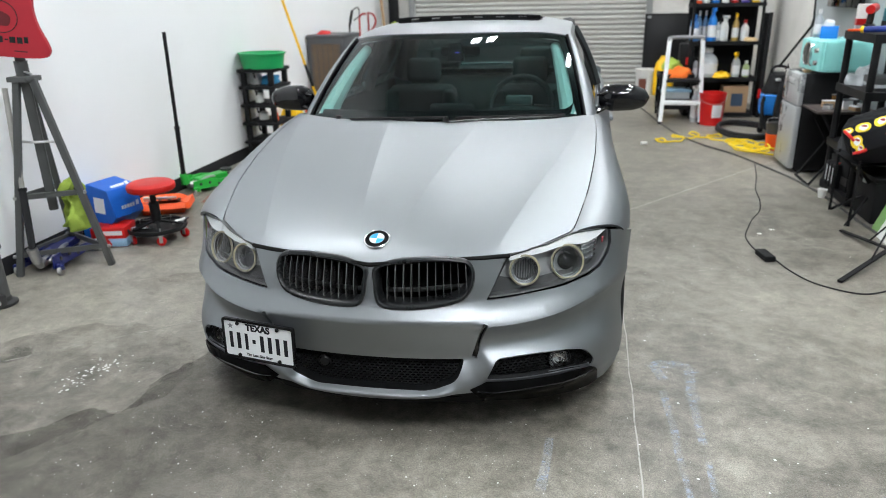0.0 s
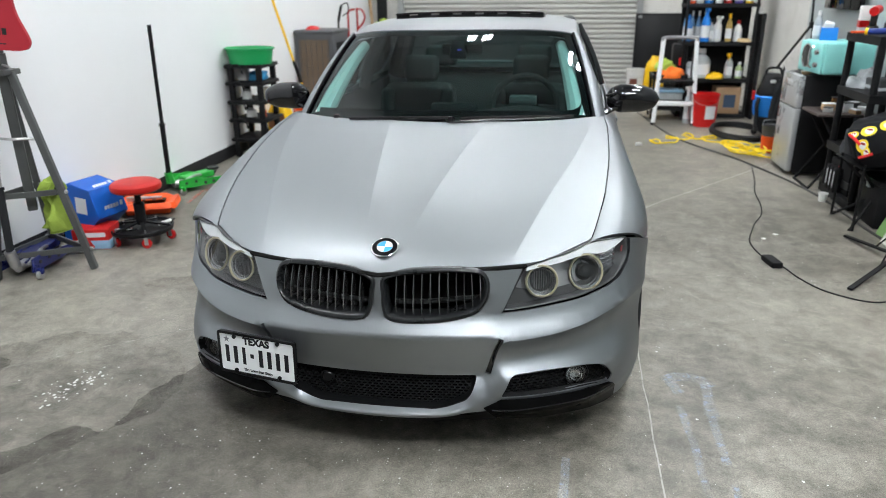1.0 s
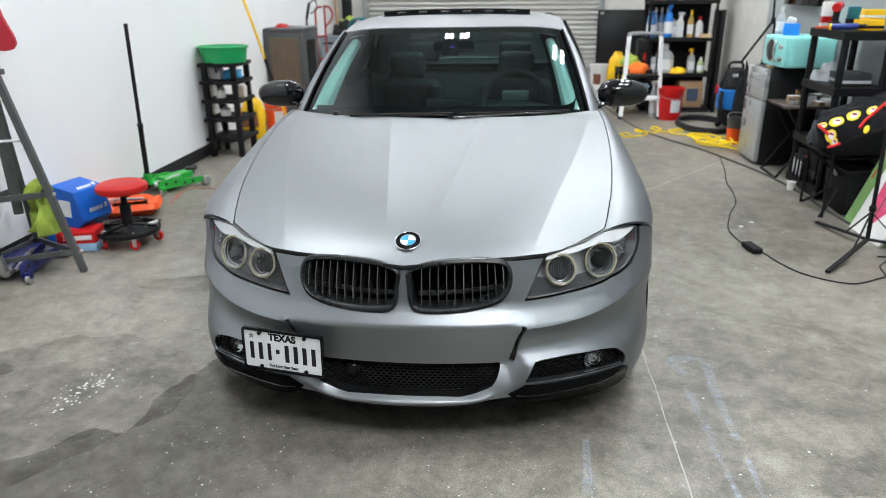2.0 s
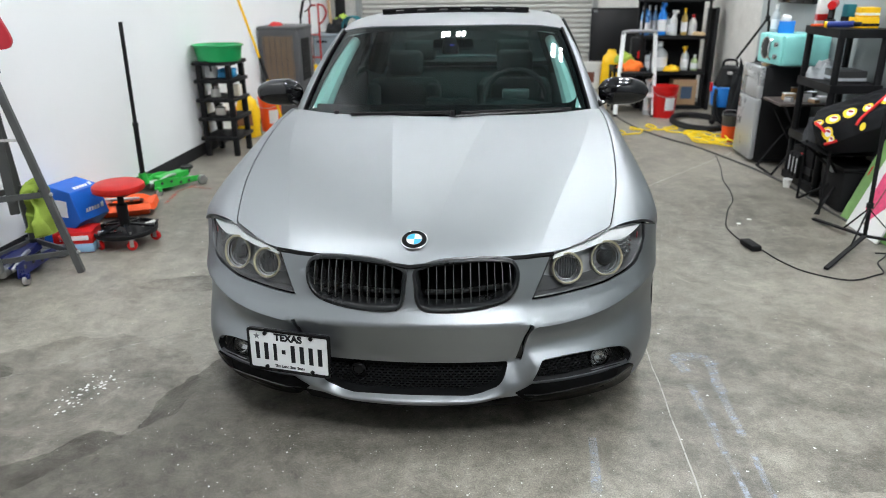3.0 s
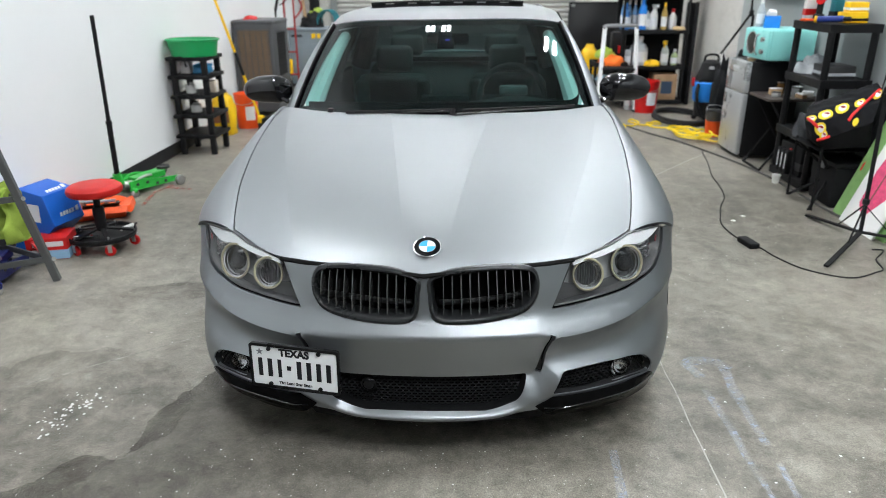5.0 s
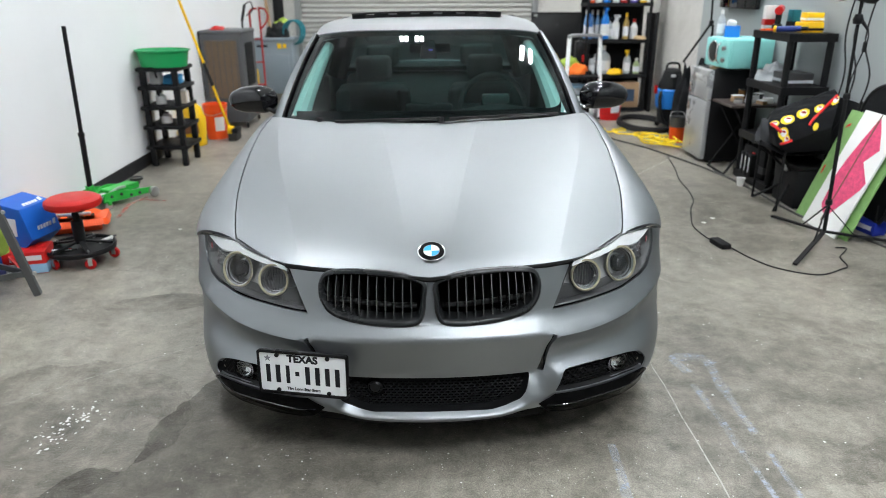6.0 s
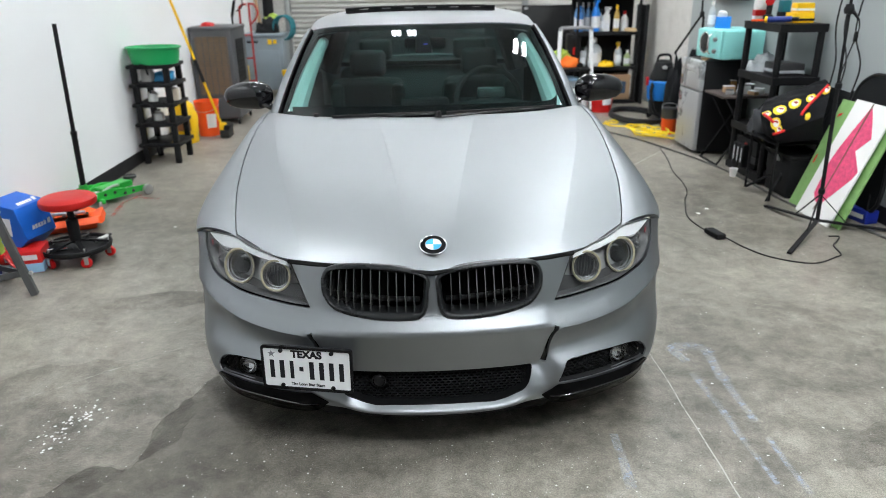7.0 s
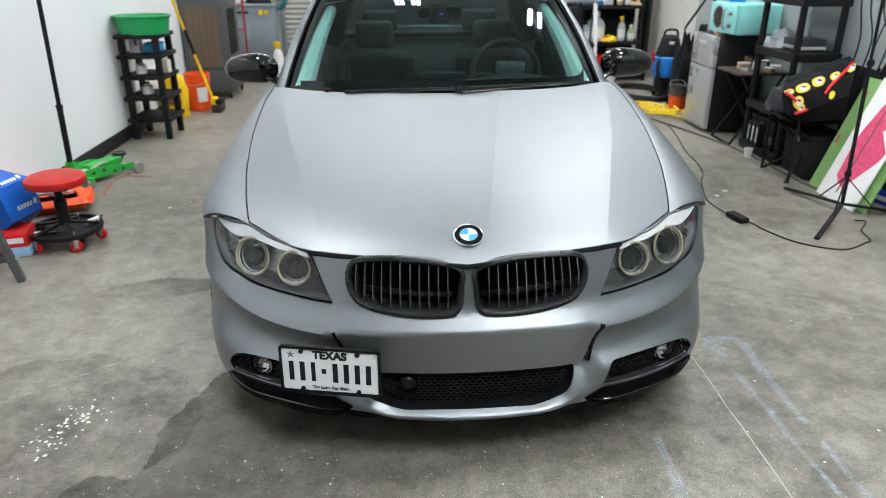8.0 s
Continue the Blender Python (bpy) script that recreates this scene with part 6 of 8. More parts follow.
def bucket(label, m, mat, r0, r1, h, patch=None, face=-90, lid=None):
    """A pail with ribs, a bail handle and a printed patch."""
    t = thing("bucket", label, "bucket", m)
    prof = [(0, 0.006), (r0 - 0.006, 0.004), (r0, 0.0), (r0 + 0.003, 0.02)]
    for z in (0.80, 0.86, 0.92):
        r = r0 + (r1 - r0) * z
        prof += [(r, h * z), (r + 0.006, h * z + 0.003), (r + 0.006, h * z + 0.009), (r, h * z + 0.012)]
    prof += [(r1, h * 0.97), (r1 + 0.008, h * 0.975), (r1 + 0.008, h), (r1 - 0.003, h), (r1 - 0.006, h * 0.9), (r0 - 0.004, 0.02), (0, 0.014)]
    part("pail", lathe(prof, 36), mat, t)
    part("bail", tube([((r1 + 0.008) * math.cos(a), (r1 + 0.02) * math.sin(a) * 0.55 - 0.06 * abs(math.sin(a)), h * 0.9 - 0.55 * r1 * abs(math.sin(a))) for a in np.linspace(math.pi, 2 * math.pi, 15)], 0.003, 6), BRIGHT_STEEL, t, "thin wire handle")
    if patch:
        a0 = radians(face)
        part("print_panel", grid(lambda u, v: Vector(((r0 + (r1 - r0) * (0.25 + 0.4 * v) + 0.002) * math.cos(a0 + (u - 0.5) * 0.9), (r0 + (r1 - r0) * (0.25 + 0.4 * v) + 0.002) * math.sin(a0 + (u - 0.5) * 0.9), h * (0.25 + 0.4 * v))), 10, 4,
             (math.cos(a0), math.sin(a0), 0)), patch, t)
    return t


bucket("orange plastic bucket with a white label beside the yellow sack", pose(-2.41, 5.83, 0), ORANGE, 0.112, 0.130, 0.385, WHITE_PRINT, -55)


def push_broom():
    t = thing("broom", "yellow-handled push broom leaning on the white wall", "broom", pose(0, 0, 0))
    a, b = Vector((-2.22, 5.72, 0.06)), Vector((-2.682, 5.535, 1.92))
    d = b - a
    part("lower_pole", tube([a, a + d * 0.30], 0.0145, 10), YELLOW, t)
    part("grip", tube([a + d * 0.29, a + d * 0.42], 0.017, 10), BLACK_PLASTIC, t)
    part("upper_pole", tube([a + d * 0.42, b], 0.0145, 10), YELLOW, t)
    part("head", box(0.07, 0.10, 0.10, -2.21, 5.68, 0.06, bevel=0.02), YELLOW, t)
    part("head_block", box(0.09, 0.20, 0.06, -2.18, 5.73, 0.08, bevel=0.012), BLACK_PLASTIC, t, "black head block")
    part("bristles", box(0.10, 0.20, 0.085, -2.19, 5.72, 0.0, bevel=0.01), material("bristle", (0.03, 0.028, 0.025), 0.9, vary=0.3, fine=200, bump=0.6), t)


push_broom()


def air_cooler():
    t = thing("air_cooler", "grey evaporative air cooler on casters with a brown cooling pad", "air cooler", pose(-2.44, 6.74, 0))
    W, D, H = 0.49, 0.66, 1.14
    part("body", box(W, D, H - 0.09, 0, 0, 0.075, bevel=0.03, seg=3), COOLER_GREY, t)
    part("tank", box(W + 0.02, D + 0.02, 0.26, 0, 0, 0.07, bevel=0.03, seg=3), COOLER_GREY, t)
    part("top_cap", box(W + 0.015, D + 0.015, 0.05, 0, 0, H - 0.06, bevel=0.022, seg=3), COOLER_GREY, t)
    part("pad", box(W - 0.12, 0.012, 0.66, 0.0, -D / 2 - 0.001, 0.36), PAD_BROWN, t, "brown honeycomb cooling pad")
    for k in range(23):
        part("slat", box(W - 0.115, 0.012, 0.007, 0.0, -D / 2 - 0.006, 0.37 + k * 0.029), COOLER_GREY, t)
    for k in range(6):
        part("rib", box(0.006, 0.012, 0.66, -0.17 + k * 0.068, -D / 2 - 0.005, 0.36), COOLER_GREY, t)
    part("outlet", box(0.012, 0.34, 0.50, W / 2, -0.02, 0.48), MATT_BLACK, t, "dark louvred outlet")
    for k in range(12):
        part("louvre", moved(box(0.018, 0.34, 0.006), pose(W / 2 + 0.003, -0.02, 0.49 + k * 0.042, 0, 28, 0)), MATT_BLACK, t)
    for sx in (-1, 1):
        for sy in (-1, 1):
            c = part("caster", moved(lathe([(0.0, 0.012), (0.028, 0.012), (0.036, 0.006), (0.036, -0.006), (0.028, -0.012), (0.0, -0.012)], 18), pose(sx * (W / 2 - 0.03), sy * (D / 2 - 0.04), 0.036, 0, 90, 25)), BLACK_RUBBER, t)
            part("fork", box(0.03, 0.03, 0.04, sx * (W / 2 - 0.03), sy * (D / 2 - 0.04), 0.045, bevel=0.005), BRIGHT_STEEL, c)


air_cooler()
heap("red shop rag lying on the air cooler", pose(-2.52, 6.62, 1.13), RED_PLASTIC, 0.09, 0.04, 11)


def spray_wand():
    t = thing("pressure_wand", "black pressure-washer wand standing behind the air cooler", "spray wand", pose(-2.36, 7.18, 0))
    part("lance", tube([(0, 0, 0), (0.0, 0, 1.22)], 0.012, 8), BLACK_PLASTIC, t)
    part("grip", bar((0, 0, 1.2), (0.05, 0, 1.40), 0.04, 0.03, 0.008), BLACK_PLASTIC, t)
    part("trigger_guard", tube([(0.05, 0, 1.40), (0.13, 0, 1.43), (0.14, 0, 1.33), (0.06, 0, 1.27)], 0.008, 6), BLACK_PLASTIC, t)


spray_wand()


def hand_truck():
    t = thing("hand_truck", "red tubular steel hand truck standing by the wall", "hand truck", pose(-2.30, 7.75, 0))
    red = material("red_enamel", srgb(0.62, 0.13, 0.12), 0.4, vary=0.12)
    part("frame", merge(tube([(-0.10, 0, 0.10), (-0.10, 0, 1.18), (-0.09, 0, 1.30), (-0.05, 0, 1.335), (0.0, 0, 1.335)], 0.014, 8), tube([(0.03, 0, 0.10), (0.03, 0, 1.36)], 0.014, 8)), red, t)
    part("loop_handle", tube([(0.03, 0, 1.345), (0.10, 0, 1.33), (0.14, 0, 1.24), (0.10, 0, 1.15), (0.03, 0, 1.08)], 0.013, 8), red, t)
    for z in (0.35, 0.65, 0.95):
        part("rung", tube([(-0.10, 0, z), (0.03, 0, z)], 0.011, 8), red, t)
    part("toe_plate", box(0.34, 0.16, 0.008, -0.035, -0.08, 0.02), red, t)
    for s in (-0.19, 0.12):
        part("wheel", moved(lathe([(0, 0.02), (0.09, 0.02), (0.105, 0.012), (0.105, -0.012), (0.09, -0.02), (0, -0.02)], 22), pose(s, 0.06, 0.106, 0, 90)), BLACK_RUBBER, t)


hand_truck()


def waste_cart():
    t = thing("service_cart", "blue-grey plastic service cart with yellow marking", "cart", pose(-2.31, 8.85, 0))
    part("body", taper(0.56, 0.5, 0.78, 1.04, 0, 0, 0.10, bevel=0.03), CART_GREY, t)
    part("rim", box(0.62, 0.56, 0.05, 0, 0, 0.86, bevel=0.02), CART_GREY, t)
    part("panel", box(0.44, 0.01, 0.40, 0, -0.256, 0.28, bevel=0.004), CART_GREY, t)
    bars(t, pose(0.1, -0.285, 0.80, 90), [(0, 0, 0.06, 0.07), (0.075, 0.0, 0.05, 0.06)], YELLOW)
    bars(t, pose(-0.15, -0.285, 0.80, 90), [(0, 0, 0.16, 0.03)], MATT_BLACK)
    for sx in (-0.22, 0.22):
        for sy in (-0.18, 0.18):
            part("caster", moved(lathe([(0, 0.015), (0.05, 0.015), (0.055, 0.0), (0.05, -0.015), (0, -0.015)], 16), pose(sx, sy, 0.055, 0, 90)), BLACK_RUBBER, t)
    part("bottle_holder", box(0.05, 0.04, 0.22, -0.27, -0.27, 0.25, bevel=0.012), YELLOW, t)


waste_cart()
hosecoil = thing("hose", "coiled teal air hose hung over the cart's corner", "hose", pose(-2.02, 8.75, 0.98))
for k in range(5):
    part("coil", moved(tube([(0.13 * math.cos(a), 0.03 * math.sin(2 * a) + 0.012 * k, 0.17 * math.sin(a)) for a in np.linspace(0, 2 * math.pi, 25)[:-1]], 0.012, 6, closed=True, smooth=False), pose(0.01 * k - 0.02, -0.03 + 0.02 * k, 0.0)), TEAL, hosecoil)
heap("black and lime bundle on the grey cart", pose(-2.28, 8.85, 0.905), MATT_BLACK, 0.17, 0.2, 5, "bundle", "bundle")
heap("lime green rag on the grey cart", pose(-2.22, 8.95, 1.06), LIME, 0.10, 0.1, 8)
plank = thing("timber_batten", "pale timber batten leaning in the corner", "batten", pose(0, 0, 0))
part("batten", bar((-2.46, 9.55, 0), (-2.66, 9.62, 2.3), 0.05, 0.03, 0.002), WOOD, plank)
blk = thing("rolled_mat", "tall black rolled mat standing in the corner", "mat", pose(-2.44, 9.82, 0))
part("roll", lathe([(0, 0), (0.085, 0), (0.085, 2.1), (0.05, 2.1), (0.04, 2.0), (0, 2.0)], 20), MATT_BLACK, blk)
caddy = thing("spray_bottle", "yellow-capped clear bottle standing by the cart", "bottle", pose(-1.98, 8.35, 0))
part("body", lathe([(0, 0), (0.07, 0), (0.075, 0.2), (0.05, 0.3), (0.03, 0.33)], 18), WHITE_PLASTIC, caddy)
part("cap", lathe([(0.035, 0.33), (0.05, 0.36), (0.05, 0.42), (0, 0.43)], 14), YELLOW, caddy)


# ---- things along the grey wall and at the far end ----
AQUA = material("aqua_enamel", srgb(0.58, 0.87, 0.85), 0.3, vary=0.03, bump=0.0)
FRIDGE_SILVER = material("brushed_silver", (0.50, 0.51, 0.52), 0.3, metal=0.45, vary=0.02, bump=0.0)
FABRIC = material("black_fabric", (0.007, 0.0075, 0.009), 0.9, vary=0.2, fine=300, bump=0.5)
RED_TRIM = material("red_piping", srgb(0.85, 0.12, 0.12), 0.6, vary=0.08)
YELLOW_PATCH = material("yellow_patch", srgb(0.93, 0.82, 0.18), 0.7, vary=0.1)
BLUE_PLASTIC = material("blue_plastic", srgb(0.12, 0.50, 0.85), 0.4, vary=0.08)
CLEAR = material("cloudy_plastic", (0.45, 0.48, 0.50), 0.3, vary=0.08, bump=0.0)
CARD = material("brown_card", (0.36, 0.23, 0.13), 0.75, vary=0.1)
ALU = material("white_aluminium", (0.85, 0.86, 0.87), 0.35, metal=0.0, vary=0.05)
GREEN_CARD = material("green_board", srgb(0.50, 0.66, 0.40), 0.8, vary=0.15, scale=18, fine=70, bump=0.3)
WHITE_BOARD = material("white_board", (0.80, 0.80, 0.78), 0.7, vary=0.03)
PINK = material("pink_crayon", srgb(0.84, 0.30, 0.45), 0.85, vary=0.3, scale=30, fine=120, bump=0.3)
BROWN_LINE = material("brown_line", (0.12, 0.08, 0.05), 0.8, vary=0.1)
CORD_YELLOW = material("yellow_cord", srgb(0.95, 0.82, 0.12), 0.45, vary=0.06)
CABLE = material("black_cable", (0.02, 0.02, 0.022), 0.5, vary=0.1)
HOSE_GREY = material("grey_air_hose", (0.075, 0.073, 0.068), 0.55, vary=0.15)


def step_ladder():
    t = thing("step_ladder", "small white aluminium step ladder standing open", "step ladder", pose(1.93, 6.86, 0))
    H = 1.02
    for s in (-1, 1):
        part("front_rail", bar((s * 0.235, 0, 0), (s * 0.19, 0.10, H), 0.05, 0.025, 0.006), ALU, t)
        part("rear_rail", bar((s * 0.22, 0.42, 0), (s * 0.17, 0.12, H * 0.85), 0.02, 0.02, 0.003), DARK_METAL, t)
        part("foot", box(0.055, 0.035, 0.03, s * 0.236, 0, 0, bevel=0.005), BLACK_RUBBER, t)
    part("top_bar", tube([(-0.19, 0.10, H - 0.03), (-0.18, 0.10, H), (0.0, 0.10, H + 0.008), (0.18, 0.10, H), (0.19, 0.10, H - 0.03)], 0.022, 8), material("grey_grip", (0.25, 0.25, 0.26), 0.6), t)
    part("tread", box(0.44, 0.12, 0.045, 0, 0.05, 0.235, bevel=0.006), ALU, t)
    part("tread", box(0.40, 0.16, 0.035, 0, 0.10, 0.50, bevel=0.006), BLACK_PLASTIC, t)
    part("rear_bar", bar((-0.2, 0.35, 0.25), (0.2, 0.35, 0.25), 0.02, 0.02), DARK_METAL, t)


step_ladder()
bucket("red plastic bucket with white printing next to the ladder", pose(2.29, 6.90, 0), RED_PLASTIC, 0.135, 0.155, 0.385, WHITE_PRINT, -70)
bucket("white plastic bucket with a round brown mark near the door", pose(1.70, 9.55, 0), WHITE_PLASTIC, 0.125, 0.148, 0.40, material("brown_round_mark", (0.16, 0.05, 0.03), 0.6), -110)
soft_bag("upright yellow sack by the back wall", pose(1.97, 9.5, 0), YELLOW, 0.32, 0.2, 0.60, 9)
sheet = thing("black_panel", "large flat black panel leaning against the back wall", "panel", pose(2.09, 9.9, 0, -3))
part("panel", box(0.82, 0.04, 1.2, 0, 0, 0, bevel=0.006), material("black_board", (0.012, 0.012, 0.013), 0.35, vary=0.1), sheet)
part("frame", merge(box(0.84, 0.05, 0.03, 0, 0, 1.185), box(0.03, 0.05, 1.2, -0.405, 0, 0), box(0.03, 0.05, 1.2, 0.405, 0, 0)), BLACK_PLASTIC, sheet)


def plastic_rack(label, m, W, D, levels, post, mat, thick=0.04):
    """A post-and-shelf rack with ribbed shelves."""
    t = thing("shelf_rack", label, "shelf", m)
    H = levels[-1]
    for z in levels:
        lip = merge(box(W, 0.025, thick, 0, -D / 2 + 0.012, z - thick), box(W, 0.025, thick, 0, D / 2 - 0.012, z - thick), box(0.025, D, thick, -W / 2 + 0.012, 0, z - thick), box(0.025, D, thick, W / 2 - 0.012, 0, z - thick),
                    box(W - 0.02, D - 0.02, 0.012, 0, 0, z - 0.014))
        part("shelf", lip, mat, t)
    for sx in (-1, 1):
        for sy in (-1, 1):
            for a, b in zip((0,) + tuple(levels[:-1]), levels):
                if b - thick - a > 0.02:
                    part("post", lathe([(post, a), (post, b - thick), ], 12, pose(sx * (W / 2 - post - 0.005), sy * (D / 2 - post - 0.005), 0)), mat, t)
    return t


tall = plastic_rack("tall black steel shelf crowded with bottles and supplies", pose(2.46, 7.62, 0), 0.86, 0.42, (0.06, 0.50, 0.945, 1.40, 1.85), 0.018, MATT_BLACK, 0.045)
part("back_panel", box(0.84, 0.008, 1.80, 0, 0.20, 0.05), MATT_BLACK, tall)
backing = thing("side_panel", "black side panel standing beside the tall shelf", "panel", pose(2.955, 7.62, 0))
part("panel", box(0.04, 0.40, 1.27, bevel=0.004), MATT_BLACK, backing)
part("edge_trim", box(0.045, 0.02, 1.28, 0, -0.2, 0, bevel=0.003), BLACK_PLASTIC, backing)


def bottle(label, x, y, z, r, h, mat, cap, trigger=False, square=False):
    t = thing("spray_bottle" if trigger else "bottle", label, "bottle", pose(x, y, z, 0, 0, (x * 137 + y * 61) % 90 - 45))
    part("body", lathe([(0, 0), (r * 0.92, 0), (r, 0.01), (r, h * 0.55), (r * 0.8, h * 0.68), (r * 0.38, h * 0.8), (r * 0.36, h * 0.86)], 18), mat, t)
    part("label", lathe([(r * 1.01, h * 0.12), (r * 1.01, h * 0.48)], 18), WHITE_PRINT, t)
    if trigger:
        part("trigger", merge(box(r * 0.7, r * 1.9, r * 0.7, 0, -r * 0.4, h * 0.90, bevel=0.005), bar((0, -r * 0.9, h * 0.92), (0, -r * 0.5, h * 0.72), r * 0.3, r * 0.2)), cap, t)
        part("neck", lathe([(r * 0.4, h * 0.84), (r * 0.4, h * 0.92)], 14), cap, t)
    else:
        part("cap", lathe([(r * 0.42, h * 0.84), (r * 0.42, h), (0, h)], 14), cap, t)


rb = random.Random(21)
for x, z, r, h, mat, cap, trig in ((2.30, 0.945, 0.055, 0.40, BLUE_PLASTIC, BLUE_PLASTIC, True), (2.10, 0.945, 0.05, 0.32, material("blue_liquid", srgb(0.30, 0.50, 0.75), 0.2), BLUE_PLASTIC, True), (2.38, 0.945, 0.04, 0.27, CLEAR, BLACK_PLASTIC, True), (2.45, 0.945, 0.05, 0.30, WHITE_PLASTIC, WHITE_PLASTIC, True),
                                   (2.58, 0.945, 0.04, 0.33, material("amber_liquid", (0.45, 0.3, 0.08), 0.3), YELLOW, False), (2.70, 0.945, 0.05, 0.25, WHITE_PLASTIC, RED_PLASTIC, False),
                                   (2.30, 0.50, 0.12, 0.36, CLEAR, WHITE_PLASTIC, False), (2.16, 0.50, 0.06, 0.24, CLEAR, BLACK_PLASTIC, False), (2.64, 0.50, 0.05, 0.30, CLEAR, YELLOW, True), (2.76, 0.50, 0.045, 0.2, material("pale_green_liquid", (0.4, 0.5, 0.25), 0.3), WHITE_PLASTIC, False),
                                   (2.10, 1.40, 0.05, 0.26, ORANGE, WHITE_PLASTIC, False), (2.2, 1.40, 0.045, 0.24, WHITE_PLASTIC, RED_PLASTIC, False), (2.31, 1.40, 0.05, 0.28, BLUE_PLASTIC, WHITE_PLASTIC, True), (2.42, 1.40, 0.04, 0.2, WHITE_PLASTIC, ORANGE, False),
                                   (2.54, 1.40, 0.045, 0.25, RED_PLASTIC, BLACK_PLASTIC, False), (2.66, 1.40, 0.05, 0.24, material("violet_plastic", srgb(0.3, 0.25, 0.6), 0.4), BLACK_PLASTIC, False), (2.78, 1.40, 0.045, 0.2, YELLOW, BLACK_PLASTIC, False)):
    bottle("%s bottle standing on the tall black shelf" % ("spray" if trig else "capped plastic"), x, 7.52 + rb.uniform(-0.03, 0.06), z, r, h, mat, cap, trig)
for k in range(4):
    bottle("clear blue water bottle in a pack on the tall black shelf", 2.09 + 0.075 * k, 7.68, 0.945, 0.034, 0.36, material("blue_water_bottle", srgb(0.45, 0.62, 0.80), 0.15, vary=0.2), WHITE_PLASTIC)
heap("yellow and black work gloves on the tall shelf", pose(2.46, 7.46, 0.50), YELLOW, 0.10, 0.07, 14, "gloves", "gloves")
heap("tan rag on the tall shelf", pose(2.76, 7.46, 0.945), material("tan_cloth", (0.5, 0.36, 0.2), 0.9), 0.08, 0.05, 15)
cb = thing("carton", "brown cardboard carton with a dark print on the lowest shelf", "carton", pose(2.66, 7.58, 0.06))
part("box", box(0.30, 0.28, 0.33, bevel=0.004), CARD, cb)
part("print_panel", box(0.14, 0.004, 0.16, 0.02, -0.141, 0.08), material("dark_blue_print", (0.04, 0.07, 0.12), 0.6), cb)
part("tape", box(0.302, 0.05, 0.332), material("clear_tape", (0.42, 0.3, 0.18), 0.35), cb)


def utility_cart():
    t = thing("utility_cart", "low black utility cart behind the ladder", "cart", pose(1.90, 7.45, 0))
    for z in (0.12, 0.50):
        part("shelf", merge(box(0.42, 0.4, 0.02, 0, 0, z), box(0.42, 0.02, 0.06, 0, -0.2, z), box(0.42, 0.02, 0.06, 0, 0.2, z), box(0.02, 0.4, 0.06, -0.2, 0, z), box(0.02, 0.4, 0.06, 0.2, 0, z)), BLACK_PLASTIC, t)
    for sx in (-0.19, 0.19):
        for sy in (-0.18, 0.18):
            part("post", box(0.035, 0.035, 0.44, sx, sy, 0.07), BLACK_PLASTIC, t)
            part("caster", moved(lathe([(0, 0.012), (0.03, 0.012), (0.035, 0), (0.03, -0.012), (0, -0.012)], 14), pose(sx, sy, 0.035, 0, 90)), BLACK_RUBBER, t)


utility_cart()
heap("pile of orange microfibre cloths on the low cart", pose(1.92, 7.38, 0.52), material("orange_cloth", srgb(0.93, 0.45, 0.16), 0.95, vary=0.2, fine=200, bump=0.6), 0.17, 0.11, 31)
heap("lime green cloth on top of the orange cloths", pose(1.86, 7.44, 0.60), LIME, 0.12, 0.11, 32)
tote = thing("tote", "clear plastic tote with a pale blue lid on the low cart", "tote", pose(1.90, 7.40, 0.14))
part("body", taper(0.34, 0.28, 0.2, 1.06, 0, 0, 0, bevel=0.01), CLEAR, tote)
part("lid", box(0.38, 0.32, 0.03, 0, 0, 0.2, bevel=0.008), material("pale_blue_lid", srgb(0.6, 0.75, 0.85), 0.4), tote)
bottle("clear pump bottle standing by the red bucket", 2.12, 7.05, 0.0, 0.05, 0.46, CLEAR, WHITE_PLASTIC, True)
bx = thing("equipment_case", "black equipment case with a red tag behind the ladder", "case", pose(2.02, 7.52, 0.56))
part("case", box(0.18, 0.16, 0.36, bevel=0.02), BLACK_PLASTIC, bx)
part("tag", box(0.06, 0.01, 0.09, 0.02, -0.082, 0.1), RED_PLASTIC, bx)


